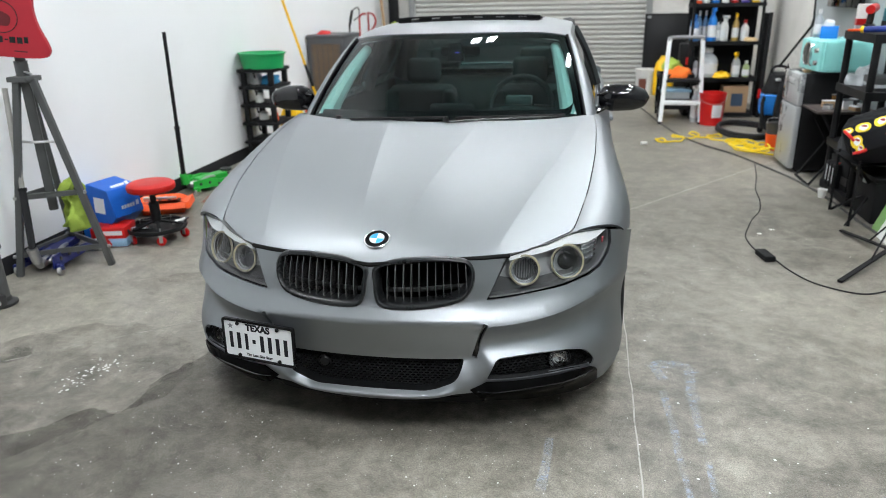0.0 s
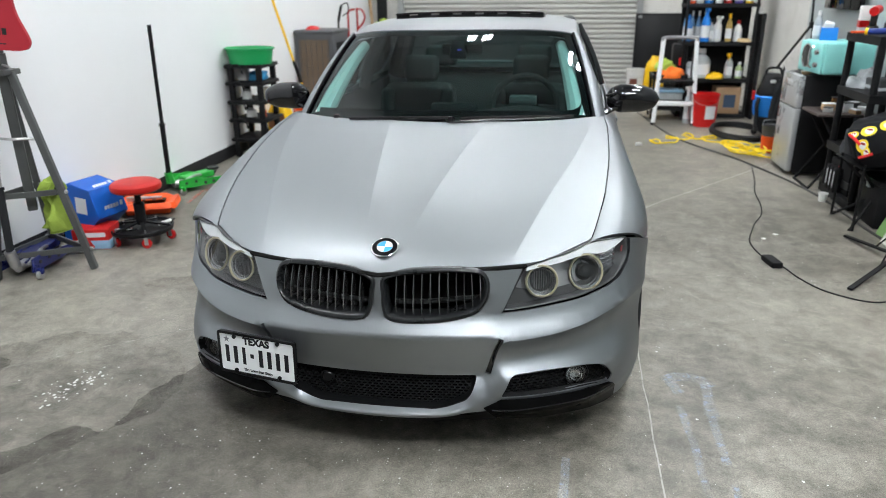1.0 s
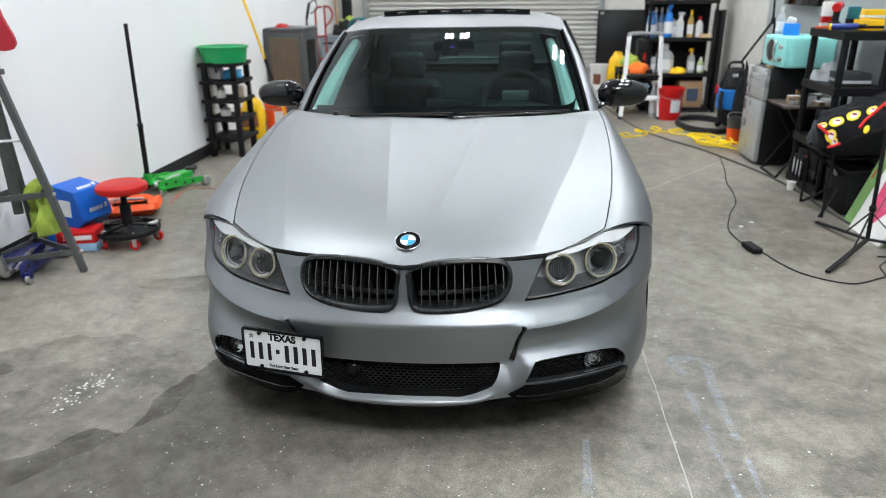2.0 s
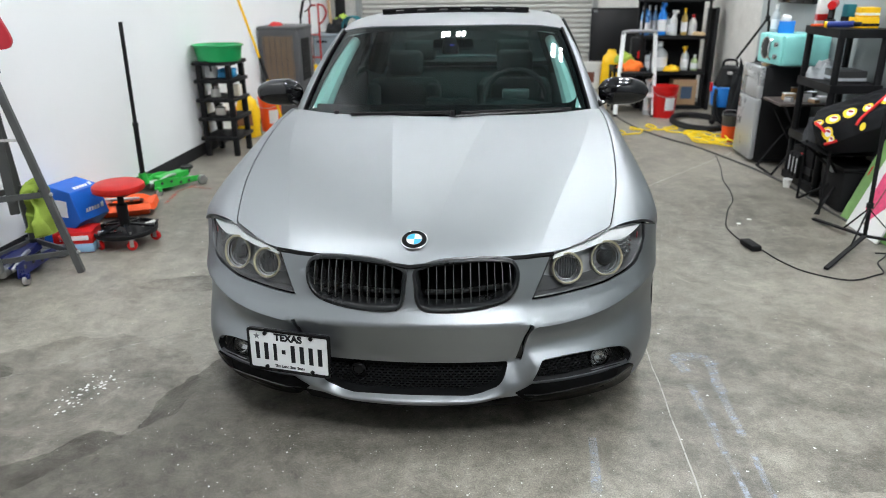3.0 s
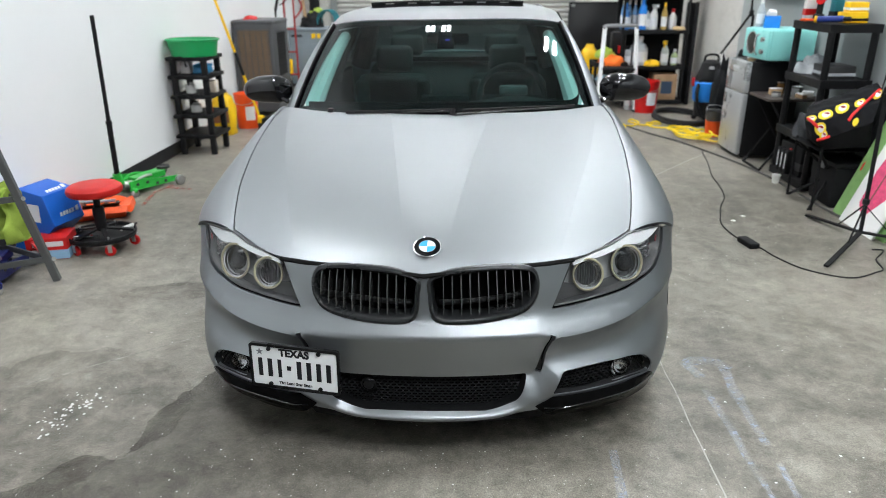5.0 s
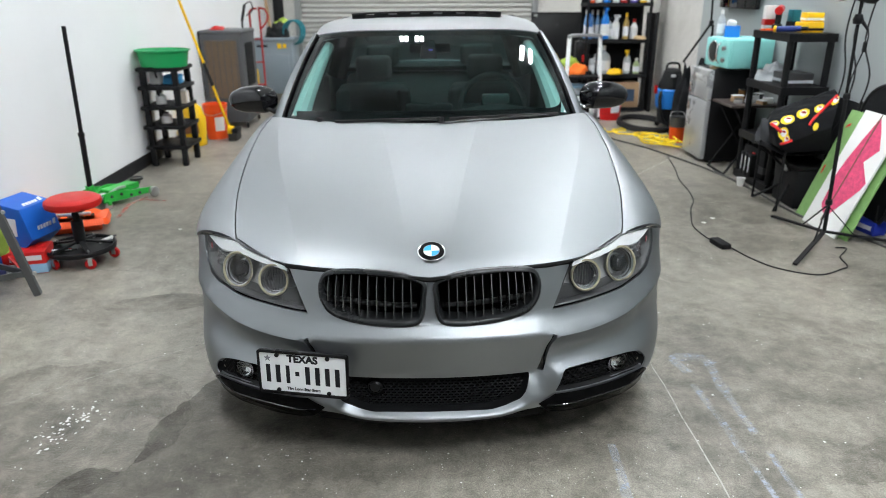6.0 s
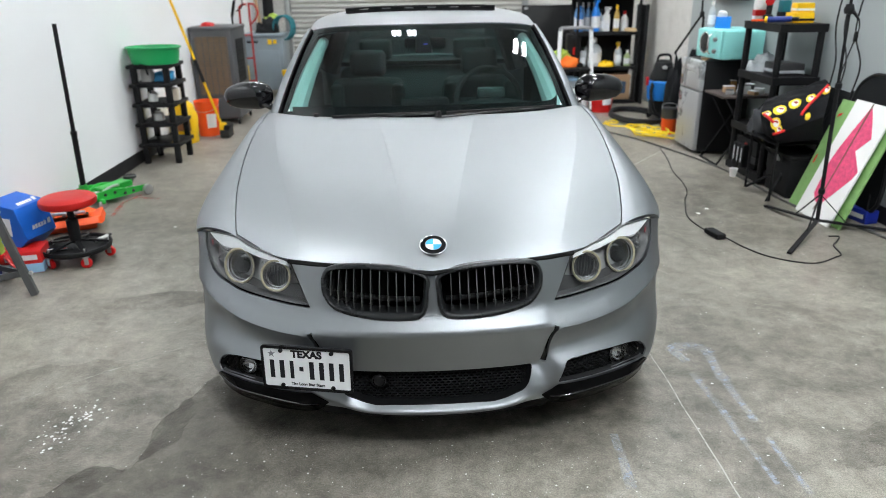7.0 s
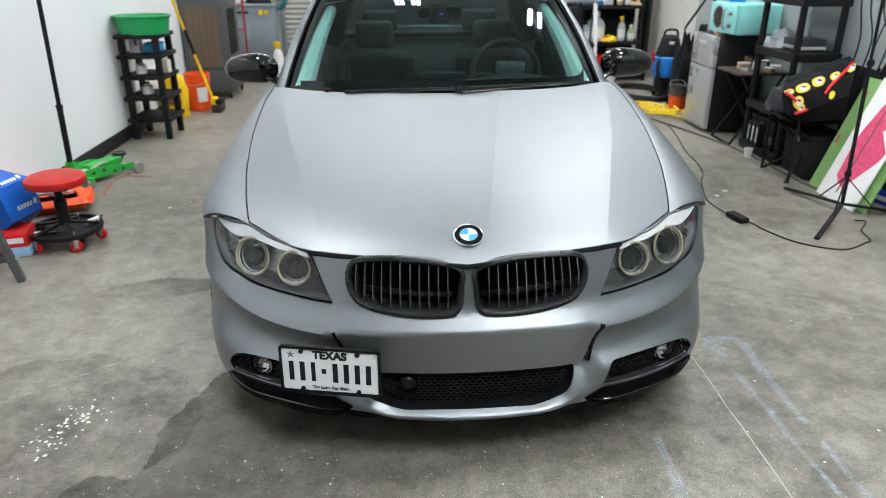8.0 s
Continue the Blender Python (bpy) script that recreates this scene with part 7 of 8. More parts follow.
def shop_vac():
    t = thing("shop_vacuum", "black and blue wet-dry vacuum with a draped hose", "vacuum", pose(2.86, 6.32, 0))
    part("drum", lathe([(0, 0.06), (0.13, 0.06), (0.14, 0.23), (0.0, 0.23)], 26), BLACK_PLASTIC, t)
    part("tank", lathe([(0, 0.23), (0.15, 0.23), (0.165, 0.26), (0.178, 0.43), (0.182, 0.445), (0.17, 0.455), (0, 0.455)], 30), BLUE_PLASTIC, t, "bright blue tank")
    part("motor_head", lathe([(0.15, 0.46), (0.15, 0.50), (0.12, 0.58), (0.10, 0.66), (0.06, 0.69), (0, 0.69)], 24), BLACK_PLASTIC, t)
    part("carry_handle", tube([(-0.08, 0, 0.66), (-0.06, 0, 0.74), (0.06, 0, 0.74), (0.08, 0, 0.66)], 0.014, 8), BLACK_PLASTIC, t)
    part("vac_hose", tube([(-0.1, -0.06, 0.5), (-0.16, -0.12, 0.35), (-0.12, -0.16, 0.12), (0.0, -0.18, 0.05), (0.1, -0.15, 0.25), (0.12, -0.12, 0.5), (0.03, -0.1, 0.62)], 0.02, 10), BLACK_PLASTIC, t)
    part("latch", box(0.03, 0.04, 0.10, -0.185, -0.02, 0.40, bevel=0.006), RED_PLASTIC, t, "red side latch")
    part("badge_plate", box(0.05, 0.04, 0.03, -0.03, -0.13, 0.60, bevel=0.006), material("silver_badge", (0.5, 0.5, 0.5), 0.3), t)
    for a in (30, 150, 270):
        part("caster", moved(lathe([(0, 0.012), (0.03, 0.012), (0.035, 0), (0.03, -0.012), (0, -0.012)], 14), pose(0.12 * math.cos(radians(a)), 0.12 * math.sin(radians(a)), 0.035, 90)), BLACK_RUBBER, t)


shop_vac()
heap("black backpack slumped beside the fridge", pose(2.90, 5.75, 0.0), FABRIC, 0.20, 0.78, 41, "backpack", "backpack")
ob = thing("bucket", "small orange pail beside the fridge", "bucket", pose(2.68, 5.45, 0))
part("pail", lathe([(0, 0), (0.075, 0), (0.085, 0.16), (0.09, 0.165), (0.08, 0.165), (0.07, 0.02), (0, 0.02)], 24), ORANGE, ob)
part("grey_liner", lathe([(0.084, 0.165), (0.088, 0.24), (0.095, 0.27), (0.08, 0.265), (0.07, 0.17)], 24), material("dark_grey_liner", (0.06, 0.062, 0.065), 0.5), ob, "dark grey upper rim")
part("bail", tube([(-0.09, 0, 0.25), (-0.06, 0.05, 0.31), (0.06, 0.05, 0.31), (0.09, 0, 0.25)], 0.003, 6), BRIGHT_STEEL, ob)


def fridge():
    t = thing("fridge", "small two-door fridge with silver doors and a black body", "fridge", pose(2.83, 4.69, 0))
    W, D, H = 0.44, 0.48, 0.865
    part("cabinet", box(W, D, H - 0.02, 0.0, 0, 0.02, bevel=0.01), BLACK_PLASTIC, t)
    for z0, z1, nm in ((0.035, 0.585, "door"), (0.592, H, "freezer_door")):
        d = part(nm, box(0.05, D, z1 - z0, -W / 2 - 0.022, 0, z0, bevel=0.012, seg=3), FRIDGE_SILVER, t, "brushed silver door")
        part("handle", box(0.012, 0.06, 0.10, -W / 2 - 0.052, 0.17, (z1 - 0.13) if z0 < 0.1 else z0 + 0.02, bevel=0.005), CHROME, d)
        part("gasket", box(0.008, D - 0.01, z1 - z0 - 0.01, -W / 2 + 0.005, 0, z0 + 0.005), MATT_BLACK, d)
    bars(t, pose(-W / 2 - 0.048, 0.02, 0.80, 90, 0, -90), [(-0.06 + 0.034 * k, 0, 0.026, 0.026) for k in range(5)], WHITE_PRINT, "badge_mark")
    part("stripe", box(0.002, 0.28, 0.006, -W / 2 - 0.047, 0.03, 0.755), CHROME, t)
    for sx in (-0.17, 0.17):
        for sy in (-0.19, 0.19):
            part("foot", lathe([(0.02, 0), (0.02, 0.022)], 10, pose(sx, sy, 0)), BLACK_PLASTIC, t)


fridge()


def microwave():
    t = thing("microwave", "rounded aqua retro microwave on top of the fridge", "microwave", pose(2.84, 4.55, 0.872, 0, 0, 4))
    W, D, H = 0.40, 0.47, 0.26
    part("case", box(W, D, H, 0.02, 0, 0.015, bevel=0.025, seg=4), AQUA, t)
    part("front", box(0.03, D - 0.01, H - 0.01, -W / 2 + 0.012, 0, 0.02, bevel=0.012, seg=3), AQUA, t)
    face = pose(-W / 2 - 0.005, 0, 0.15, 0, -90)
    part("window", moved(lathe([(0, 0.004), (0.075, 0.004), (0.088, 0.002), (0.09, -0.01)], 30), face @ pose(0, 0.06, 0)), material("dark_door_glass", (0.03, 0.03, 0.03), 0.15, vary=0.1, bump=0), t, "dark round door window")
    part("window_rim", moved(tube([(0.092 * math.cos(a), 0.092 * math.sin(a), 0.003) for a in np.linspace(0, 2 * math.pi, 33)[:-1]], 0.006, 6, closed=True, smooth=False), face @ pose(0, 0.06, 0)), CHROME, t)
    part("door_handle", tube([(-W / 2 - 0.012, -0.075, 0.06), (-W / 2 - 0.035, -0.075, 0.09), (-W / 2 - 0.035, -0.075, 0.20), (-W / 2 - 0.012, -0.075, 0.23)], 0.010, 8), CHROME, t)
    for zz in (0.19, 0.09):
        part("dial", moved(lathe([(0, 0.022), (0.02, 0.022), (0.024, 0.0)], 18), face @ pose(zz - 0.15, -0.155, 0)), CHROME, t)
    for sx in (-0.13, 0.16):
        for sy in (-0.18, 0.18):
            part("foot", lathe([(0.015, 0), (0.015, 0.02)], 10, pose(sx, sy, 0)), BLACK_PLASTIC, t)


microwave()
bottle("squeeze bottle with pale liquid on the microwave", 2.72, 4.72, 1.147, 0.036, 0.235, CLEAR, WHITE_PLASTIC)
tb = thing("tissue_box", "blue and white box of tissues on the microwave", "carton", pose(2.78, 4.60, 1.147, 0, 0, -20))
part("box", box(0.13, 0.12, 0.10, bevel=0.003), BLUE_PLASTIC, tb)
part("tissue", moved(box(0.08, 0.09, 0.07, bevel=0.02), pose(-0.02, 0, 0.08, 8, 12, 0)), WHITE_PRINT, tb)
part("print_panel", box(0.002, 0.06, 0.04, -0.066, 0.0, 0.03), material("dark_blue_mark", srgb(0.1, 0.15, 0.5), 0.5), tb)
snack = thing("small_dish", "small tan dish standing on the fridge edge", "dish", pose(2.64, 4.56, 0.866))
part("dish", lathe([(0, 0), (0.03, 0), (0.045, 0.025), (0.04, 0.025), (0.028, 0.006), (0, 0.006)], 18), material("tan_ceramic", (0.5, 0.35, 0.2), 0.4), snack)
part("rim", lathe([(0.042, 0.024), (0.046, 0.028), (0.04, 0.026)], 18), WHITE_PRINT, snack)
mag = thing("clutter_tray", "little tray of bright oddments on the fridge top", "tray", pose(2.70, 4.50, 0.866))
part("tray", box(0.1, 0.05, 0.012, bevel=0.003), DARK_METAL, mag)
part("oddment", box(0.04, 0.03, 0.02, 0.01, 0, 0.012, bevel=0.006), CHROME, mag)


def side_table():
    t = thing("folding_table", "small dark folding table between the fridge and the rack", "table", pose(2.82, 4.16, 0))
    part("tabletop", box(0.46, 0.42, 0.022, 0, 0, 0.60, bevel=0.005), material("dark_wood_top", (0.06, 0.045, 0.04), 0.5, vary=0.2, scale=5, stretch=(1, 8, 1)), t)
    for sy in (-0.18, 0.18):
        part("leg", tube([(-0.21, sy, 0.0), (0.18, sy, 0.60)], 0.011, 8), MATT_BLACK, t)
        part("leg", tube([(0.18, sy * 0.9, 0.0), (-0.18, sy * 0.9, 0.60)], 0.011, 8), MATT_BLACK, t)
    part("foot_bar", tube([(-0.21, -0.18, 0.012), (-0.21, 0.18, 0.012)], 0.011, 8), MATT_BLACK, t)


side_table()
oddities = ((2.74, 4.20, 0.10, 0.06, 0.05, material("tan_card", (0.45, 0.3, 0.17), 0.7)), (2.84, 4.12, 0.09, 0.08, 0.07, WHITE_PRINT), (2.92, 4.22, 0.12, 0.07, 0.06, DARK_METAL), (2.70, 4.08, 0.07, 0.06, 0.035, BRIGHT_STEEL),
            (2.96, 4.08, 0.08, 0.09, 0.04, WHITE_PLASTIC), (2.80, 4.26, 0.06, 0.05, 0.09, material("brown_glass", (0.15, 0.08, 0.03), 0.2)), (2.88, 4.02, 0.10, 0.05, 0.03, CARD))
for k, (x, y, a, b, c, mat) in enumerate(oddities):
    tt = thing("small_box", "small box of parts among clutter on the folding table", "box", pose(x, y, 0.622, 0, 0, 17 * k))
    part("box", taper(a, b, c, 0.92, bevel=0.004), mat, tt)
    part("lid", box(a * 0.95, b * 0.95, 0.006, 0, 0, c), DARK_METAL if k % 2 else WHITE_PRINT, tt)

plastic_rack("black plastic rack with thick shelves, cluttered with tools", pose(2.885, 3.665, 0), 0.37, 0.62, (0.07, 0.42, 0.85, 1.245), 0.026, BLACK_PLASTIC, 0.06)


def drill():
    t = thing("cordless_drill", "red and black cordless drill lying on the rack", "drill", pose(2.80, 3.78, 1.25, 0, 0, 60))
    part("body", tube([(-0.09, 0, 0.15), (0.06, 0, 0.16)], 0.032, 12), RED_PLASTIC, t)
    part("chuck", lathe([(0, 0), (0.022, 0), (0.026, 0.03), (0.014, 0.06), (0, 0.06)], 14, pose(0.06, 0, 0.16, 0, 90)), BLACK_PLASTIC, t)
    part("grip", bar((-0.03, 0, 0.14), (-0.055, 0, 0.045), 0.045, 0.035, 0.01), BLACK_PLASTIC, t)
    part("battery", box(0.11, 0.07, 0.05, -0.05, 0, 0.0, bevel=0.01), BLACK_PLASTIC, t)


drill()
for nm, lab, x, y, z, a, b, c, mat, bandmat in (("carton", "yellow carton of abrasive discs on the rack", 2.94, 3.56, 1.245, 0.16, 0.15, 0.075, YELLOW, MATT_BLACK), ("carton", "smaller yellow carton stacked on another", 2.96, 3.57, 1.32, 0.13, 0.12, 0.07, YELLOW, WHITE_PRINT),
                                        ("carton", "white carton with red lettering on the rack", 2.80, 3.93, 1.245, 0.10, 0.09, 0.19, WHITE_PLASTIC, RED_PLASTIC), ("carton", "dark teal box on the rack", 2.93, 3.80, 1.245, 0.07, 0.07, 0.16, TEAL, BLACK_PLASTIC),
                                        ("toolbox", "low black toolbox on the lowest shelf of the rack", 2.86, 3.70, 0.07, 0.26, 0.34, 0.24, MATT_BLACK, DARK_METAL), ("tool_case", "grey tool case on the middle shelf of the rack", 2.90, 3.60, 0.85, 0.2, 0.26, 0.09, DARK_METAL, CLEAR)):
    tt = thing(nm, lab, nm.replace("_", " "), pose(x, y, z, 0, 0, (x * 900) % 20 - 10))
    part("box", box(a, b, c, bevel=0.006), mat, tt)
    part("band", box(a + 0.003, b + 0.003, c * 0.25, 0, 0, c * 0.2), bandmat, tt)
knife = thing("polisher", "blue-handled rotary tool lying on the rack", "tool", pose(2.76, 3.50, 1.27, 0, 0, -35))
part("grip", tube([(-0.09, 0, 0), (0.08, 0, 0.008)], 0.022, 12), material("navy_plastic", srgb(0.12, 0.2, 0.5), 0.4), knife)
part("nose", tube([(0.08, 0, 0.008), (0.13, 0, 0.01)], 0.015, 10), BLACK_PLASTIC, knife)
part("cap", tube([(-0.11, 0, 0), (-0.09, 0, 0)], 0.024, 12), YELLOW, knife)
orr = thing("pliers", "red-handled pliers on the edge of the rack", "tool", pose(2.74, 3.70, 1.252, 0, 0, 20))
part("jaw", bar((0, 0, 0.008), (0.06, 0, 0.008), 0.02, 0.012, 0.003), DARK_METAL, orr)
for s in (-1, 1):
    part("grip", tube([(0, s * 0.004, 0.008), (-0.06, s * 0.016, 0.008), (-0.12, s * 0.02, 0.008)], 0.008, 8), ORANGE, orr)
heap("crumpled clear plastic bag on the middle shelf", pose(2.86, 3.86, 0.85), CLEAR, 0.13, 0.11, 51, "plastic_bag", "bag")
bat = thing("battery_pack", "two black batteries with pale stripes on the lowest shelf", "battery", pose(2.73, 3.74, 0.07))
for k in range(3):
    part("cell", box(0.10, 0.055, 0.19, 0, -0.08 + k * 0.07, 0, bevel=0.006), MATT_BLACK, bat)
    part("stripe", box(0.002, 0.012, 0.12, -0.051, -0.08 + k * 0.07, 0.04), WHITE_PRINT, bat)
part("terminal", box(0.02, 0.03, 0.01, 0, -0.05, 0.19), RED_PLASTIC, bat)
cup = thing("paper_cup", "small white paper cup standing on the floor", "cup", pose(2.62, 3.63, 0))
part("cup", lathe([(0, 0.003), (0.026, 0.0), (0.034, 0.065), (0.037, 0.068), (0.032, 0.067), (0.025, 0.006), (0, 0.006)], 20), WHITE_PLASTIC, cup)


def camp_chair():
    t = thing("camp_chair", "black folding camp chair with crossed legs", "chair", pose(2.78, 3.10, 0))
    for a, b in (((-0.22, -0.20, 0), (0.2, 0.18, 0.42)), ((0.2, -0.2, 0), (-0.2, 0.18, 0.42)), ((-0.2, 0.2, 0), (0.2, -0.2, 0.42)), ((0.2, 0.22, 0), (-0.2, -0.18, 0.42))):
        part("leg", tube([a, b], 0.010, 8), MATT_BLACK, t)
    for p in ((-0.20, -0.2), (-0.20, 0.2)):
        part("front_post", tube([(p[0], p[1], 0.0), (p[0], p[1], 0.46)], 0.010, 8), MATT_BLACK, t)
    part("seat", grid(lambda u, v: Vector((-0.24 + 0.46 * u, -0.24 + 0.48 * v, 0.44 - 0.05 * math.sin(math.pi * u) * math.sin(math.pi * v))), 10, 10, (0, 0, 1)), FABRIC, t)
    part("backrest", grid(lambda u, v: Vector((0.20 + 0.06 * v + 0.03 * math.sin(math.pi * u), -0.24 + 0.48 * u, 0.44 + 0.36 * v)), 10, 8, (-1, 0, 0)), FABRIC, t)
    for s in (-0.24, 0.24):
        part("back_post", tube([(0.2, s, 0.40), (0.26, s, 0.82)], 0.011, 8), MATT_BLACK, t)


camp_chair()


def patterned_bag():
    t = thing("duffel_bag", "black duffel bag with yellow patches and red piping on a chair", "bag", pose(2.70, 3.0, 0.43))

    def lift(a, b):
        """a runs along the bag, b from its front foot over the crest to its back foot."""
        low = Vector((2.50, 2.87, 0.50)).lerp(Vector((2.84, 2.80, 0.655)), a)
        crest = Vector((2.44, 2.98, 0.650)).lerp(Vector((2.97, 3.00, 0.845)), a)
        back = Vector((2.60, 3.24, 0.70)).lerp(Vector((3.0, 3.22, 0.84)), a)
        foot = Vector((2.58, 2.92, 0.435)).lerp(Vector((2.90, 2.88, 0.47)), a)
        rear = Vector((2.62, 3.30, 0.45)).lerp(Vector((3.0, 3.28, 0.48)), a)
        keys = [foot, low, low.lerp(crest, 0.5) + Vector((-0.01, -0.03, 0.03)), crest, crest.lerp(back, 0.5) + Vector((0, 0, 0.03)), back, rear]
        f = min(5.999, max(0.0, b * 6))
        k = int(f)
        g = f - k
        p = keys[k].lerp(keys[k + 1], g * g * (3 - 2 * g) * 0.5 + g * 0.5)
        n = noise.noise(Vector((p.x * 7, p.y * 7, p.z * 9 + 4))) + 0.6 * noise.noise(Vector((p.x * 19, p.y * 19, p.z * 19)))
        mid = (low + rear) * 0.5
        p = mid.lerp(p, 1.0 - 0.9 * max(0.0, abs(a - 0.5) * 2 - 0.94) / 0.06) if abs(a - 0.5) > 0.47 else p
        return p + Vector((-0.2, -0.6, 0.7)) * 0.016 * n - Vector((2.70, 3.0, 0.43))
    part("bag", grid(lift, 60, 60, (0, -0.5, 1)), FABRIC, t, sharp=180)
    off = Vector((-0.2, -0.65, 0.7)).normalized()

    def blob(a0, b0, ra, rb, d, turn=0.0):
        return grid(lambda u, v: lift(a0 + ra * v * math.cos(2 * math.pi * u + turn), b0 + rb * v * math.sin(2 * math.pi * u)) + off * d, 18, 4, (0, -0.6, 0.8), wrap=True)
    red_mark = material("dark_red_mark", (0.30, 0.03, 0.025), 0.7)
    for a0, b0, w in ((0.075, 0.43, 0.8), (0.25, 0.405, 1.15), (0.47, 0.42, 1.1), (0.70, 0.42, 0.85), (0.92, 0.44, 0.8), (0.13, 0.265, 1.0), (0.16, 0.20, 0.8), (0.66, 0.22, 0.6)):
        p = part("patch", blob(a0, b0, 0.082 * w, 0.056 * w, 0.009), YELLOW_PATCH, t, "round yellow patch")
        if w > 0.7:
            part("patch_mark", blob(a0 + 0.004, b0 - 0.002, 0.048 * w, 0.034 * w, 0.012), WHITE_PRINT, p, "white centre of the patch")
            part("patch_mark", blob(a0 + 0.012, b0 + 0.006, 0.030 * w, 0.017 * w, 0.015, 0.7), red_mark, p, "dark red stroke on the patch")
    for ends in (((0.93, 0.50), (0.78, 0.40), (0.62, 0.30), (0.55, 0.25)), ((0.04, 0.44), (0.06, 0.36), (0.10, 0.27)), ((0.04, 0.17), (0.14, 0.165), (0.26, 0.17))):
        part("piping", tube([lift(a, b) + off * 0.012 for a, b in ends], 0.010, 6), RED_TRIM, t, "red piping")


patterned_bag()
soft_bag("black bag with a red strap behind the duffel", pose(3.0, 2.94, 0.0), FABRIC, 0.16, 0.18, 0.72, 17, RED_TRIM)
heap("dark grey cloth slumped on the shelf of the rack", pose(2.76, 3.42, 0.42), material("dark_grey_cloth", (0.035, 0.037, 0.042), 0.9, vary=0.2, fine=200, bump=0.4), 0.15, 0.22, 57)
black_tub = thing("storage_bin", "black plastic storage bin under the camp chair", "bin", pose(2.86, 3.12, 0))
part("bin", taper(0.26, 0.34, 0.30, 1.08, bevel=0.012), MATT_BLACK, black_tub)
part("lid", box(0.30, 0.38, 0.03, 0, 0, 0.30, bevel=0.008), BLACK_PLASTIC, black_tub)
part("latch", box(0.01, 0.05, 0.05, -0.145, 0.0, 0.26), material("grey_latch", (0.3, 0.3, 0.3), 0.5), black_tub)


def painted_board(label, mat, bottom_a, bottom_b, lean, height, art=False, lift=0.0):
    """A board leaning on the wall; bottom edge from a to b."""
    a, b = Vector((*bottom_a, lift)), Vector((*bottom_b, lift))
    d = (b - a).normalized()
    up = (Vector((0, 0, 1)) * math.cos(radians(lean)) + Vector((-d.y, d.x, 0)) * math.sin(radians(lean))).normalized()
    n = d.cross(up)
    m = Matrix((d, up, n)).transposed().to_4x4()
    m.translation = a
    w = (b - a).length
    t = thing("painted_board", label, "board", m)
    part("board", ngon_prism([(0, 0), (w, 0), (w, height), (0, height)], -0.012, 0.0), mat, t)
    if art:
        half = ((0.19, 0.82), (0.265, 0.735), (0.35, 0.62), (0.268, 0.518), (0.40, 0.40), (0.385, 0.345), (0.30, 0.22), (0.215, 0.10), (0.15, 0.12), (0.10, 0.165), (0.09, 0.28), (0.078, 0.39), (0.095, 0.50), (0.14, 0.66))
        part("leaf_shape", ngon_prism(half, 0.0, 0.0015), PINK, t, "pink hand-coloured notched leaf shape")
        part("stroke", ngon_prism([(0.183, 0.06), (0.195, 0.06), (0.197, 0.5), (0.199, 0.835), (0.186, 0.835), (0.187, 0.5)], 0.0018, 0.003), BROWN_LINE, t, "brown stroke along the middle of the leaf")
    return t


painted_board("white board with a pink leaf-like drawing, leaning on the wall", WHITE_BOARD, (2.683, 2.702), (2.687, 2.285), 21, 0.84, True)
gb = painted_board("green hand-coloured board leaning behind the white one", GREEN_CARD, (2.712, 2.86), (2.735, 2.235), 20, 0.81, False)
part("red_blot", ngon_prism([(0.03, 0.33), (0.045, 0.34), (0.045, 0.40), (0.03, 0.39)], 0.0, 0.0015), RED_TRIM, gb)
part("red_blot", ngon_prism([(0.03, 0.68), (0.07, 0.70), (0.075, 0.72), (0.04, 0.705)], 0.0, 0.0015), RED_TRIM, gb)


def folded_chair():
    t = thing("folded_chair", "black folded chair with a rounded back leaning on the wall", "chair", pose(2.985, 2.57, 0, 0, 3.5, 0))
    out = [(-0.25, 0.10), (0.25, 0.10), (0.285, 0.45), (0.275, 0.66), (0.215, 0.86), (0.10, 0.945), (0.0, 0.96), (-0.10, 0.945), (-0.215, 0.86), (-0.275, 0.66), (-0.285, 0.45)]
    pts = smooth_path([(a, b, 0) for a, b in out], 5, True)
    part("shell", moved(ngon_prism([(v.x * 0.97, v.y * 0.98 + 0.008) for v in pts], -0.006, 0.006), pose(0, 0, 0, 90, 0, 90)), FABRIC, t, "black cloth stretched over the frame")
    part("rim", moved(tube([(v.x, v.y, 0) for v in pts], 0.014, 8, closed=True, smooth=False), pose(0, 0, 0, 90, 0, 90)), BLACK_PLASTIC, t)
    for s in (-1, 1):
        part("leg", tube([(0.0, s * 0.20, 0.20), (-0.01, s * 0.23, 0.0)], 0.011, 8), MATT_BLACK, t)


folded_chair()
bbx = thing("carton", "small blue and white carton on the floor behind the boards", "carton", pose(3.0, 2.42, 0, 0, 0, 12))
part("box", box(0.10, 0.17, 0.09, bevel=0.003), material("navy_card", srgb(0.12, 0.2, 0.62), 0.5), bbx)
part("print_panel", box(0.002, 0.12, 0.03, -0.051, 0, 0.03), WHITE_PRINT, bbx)


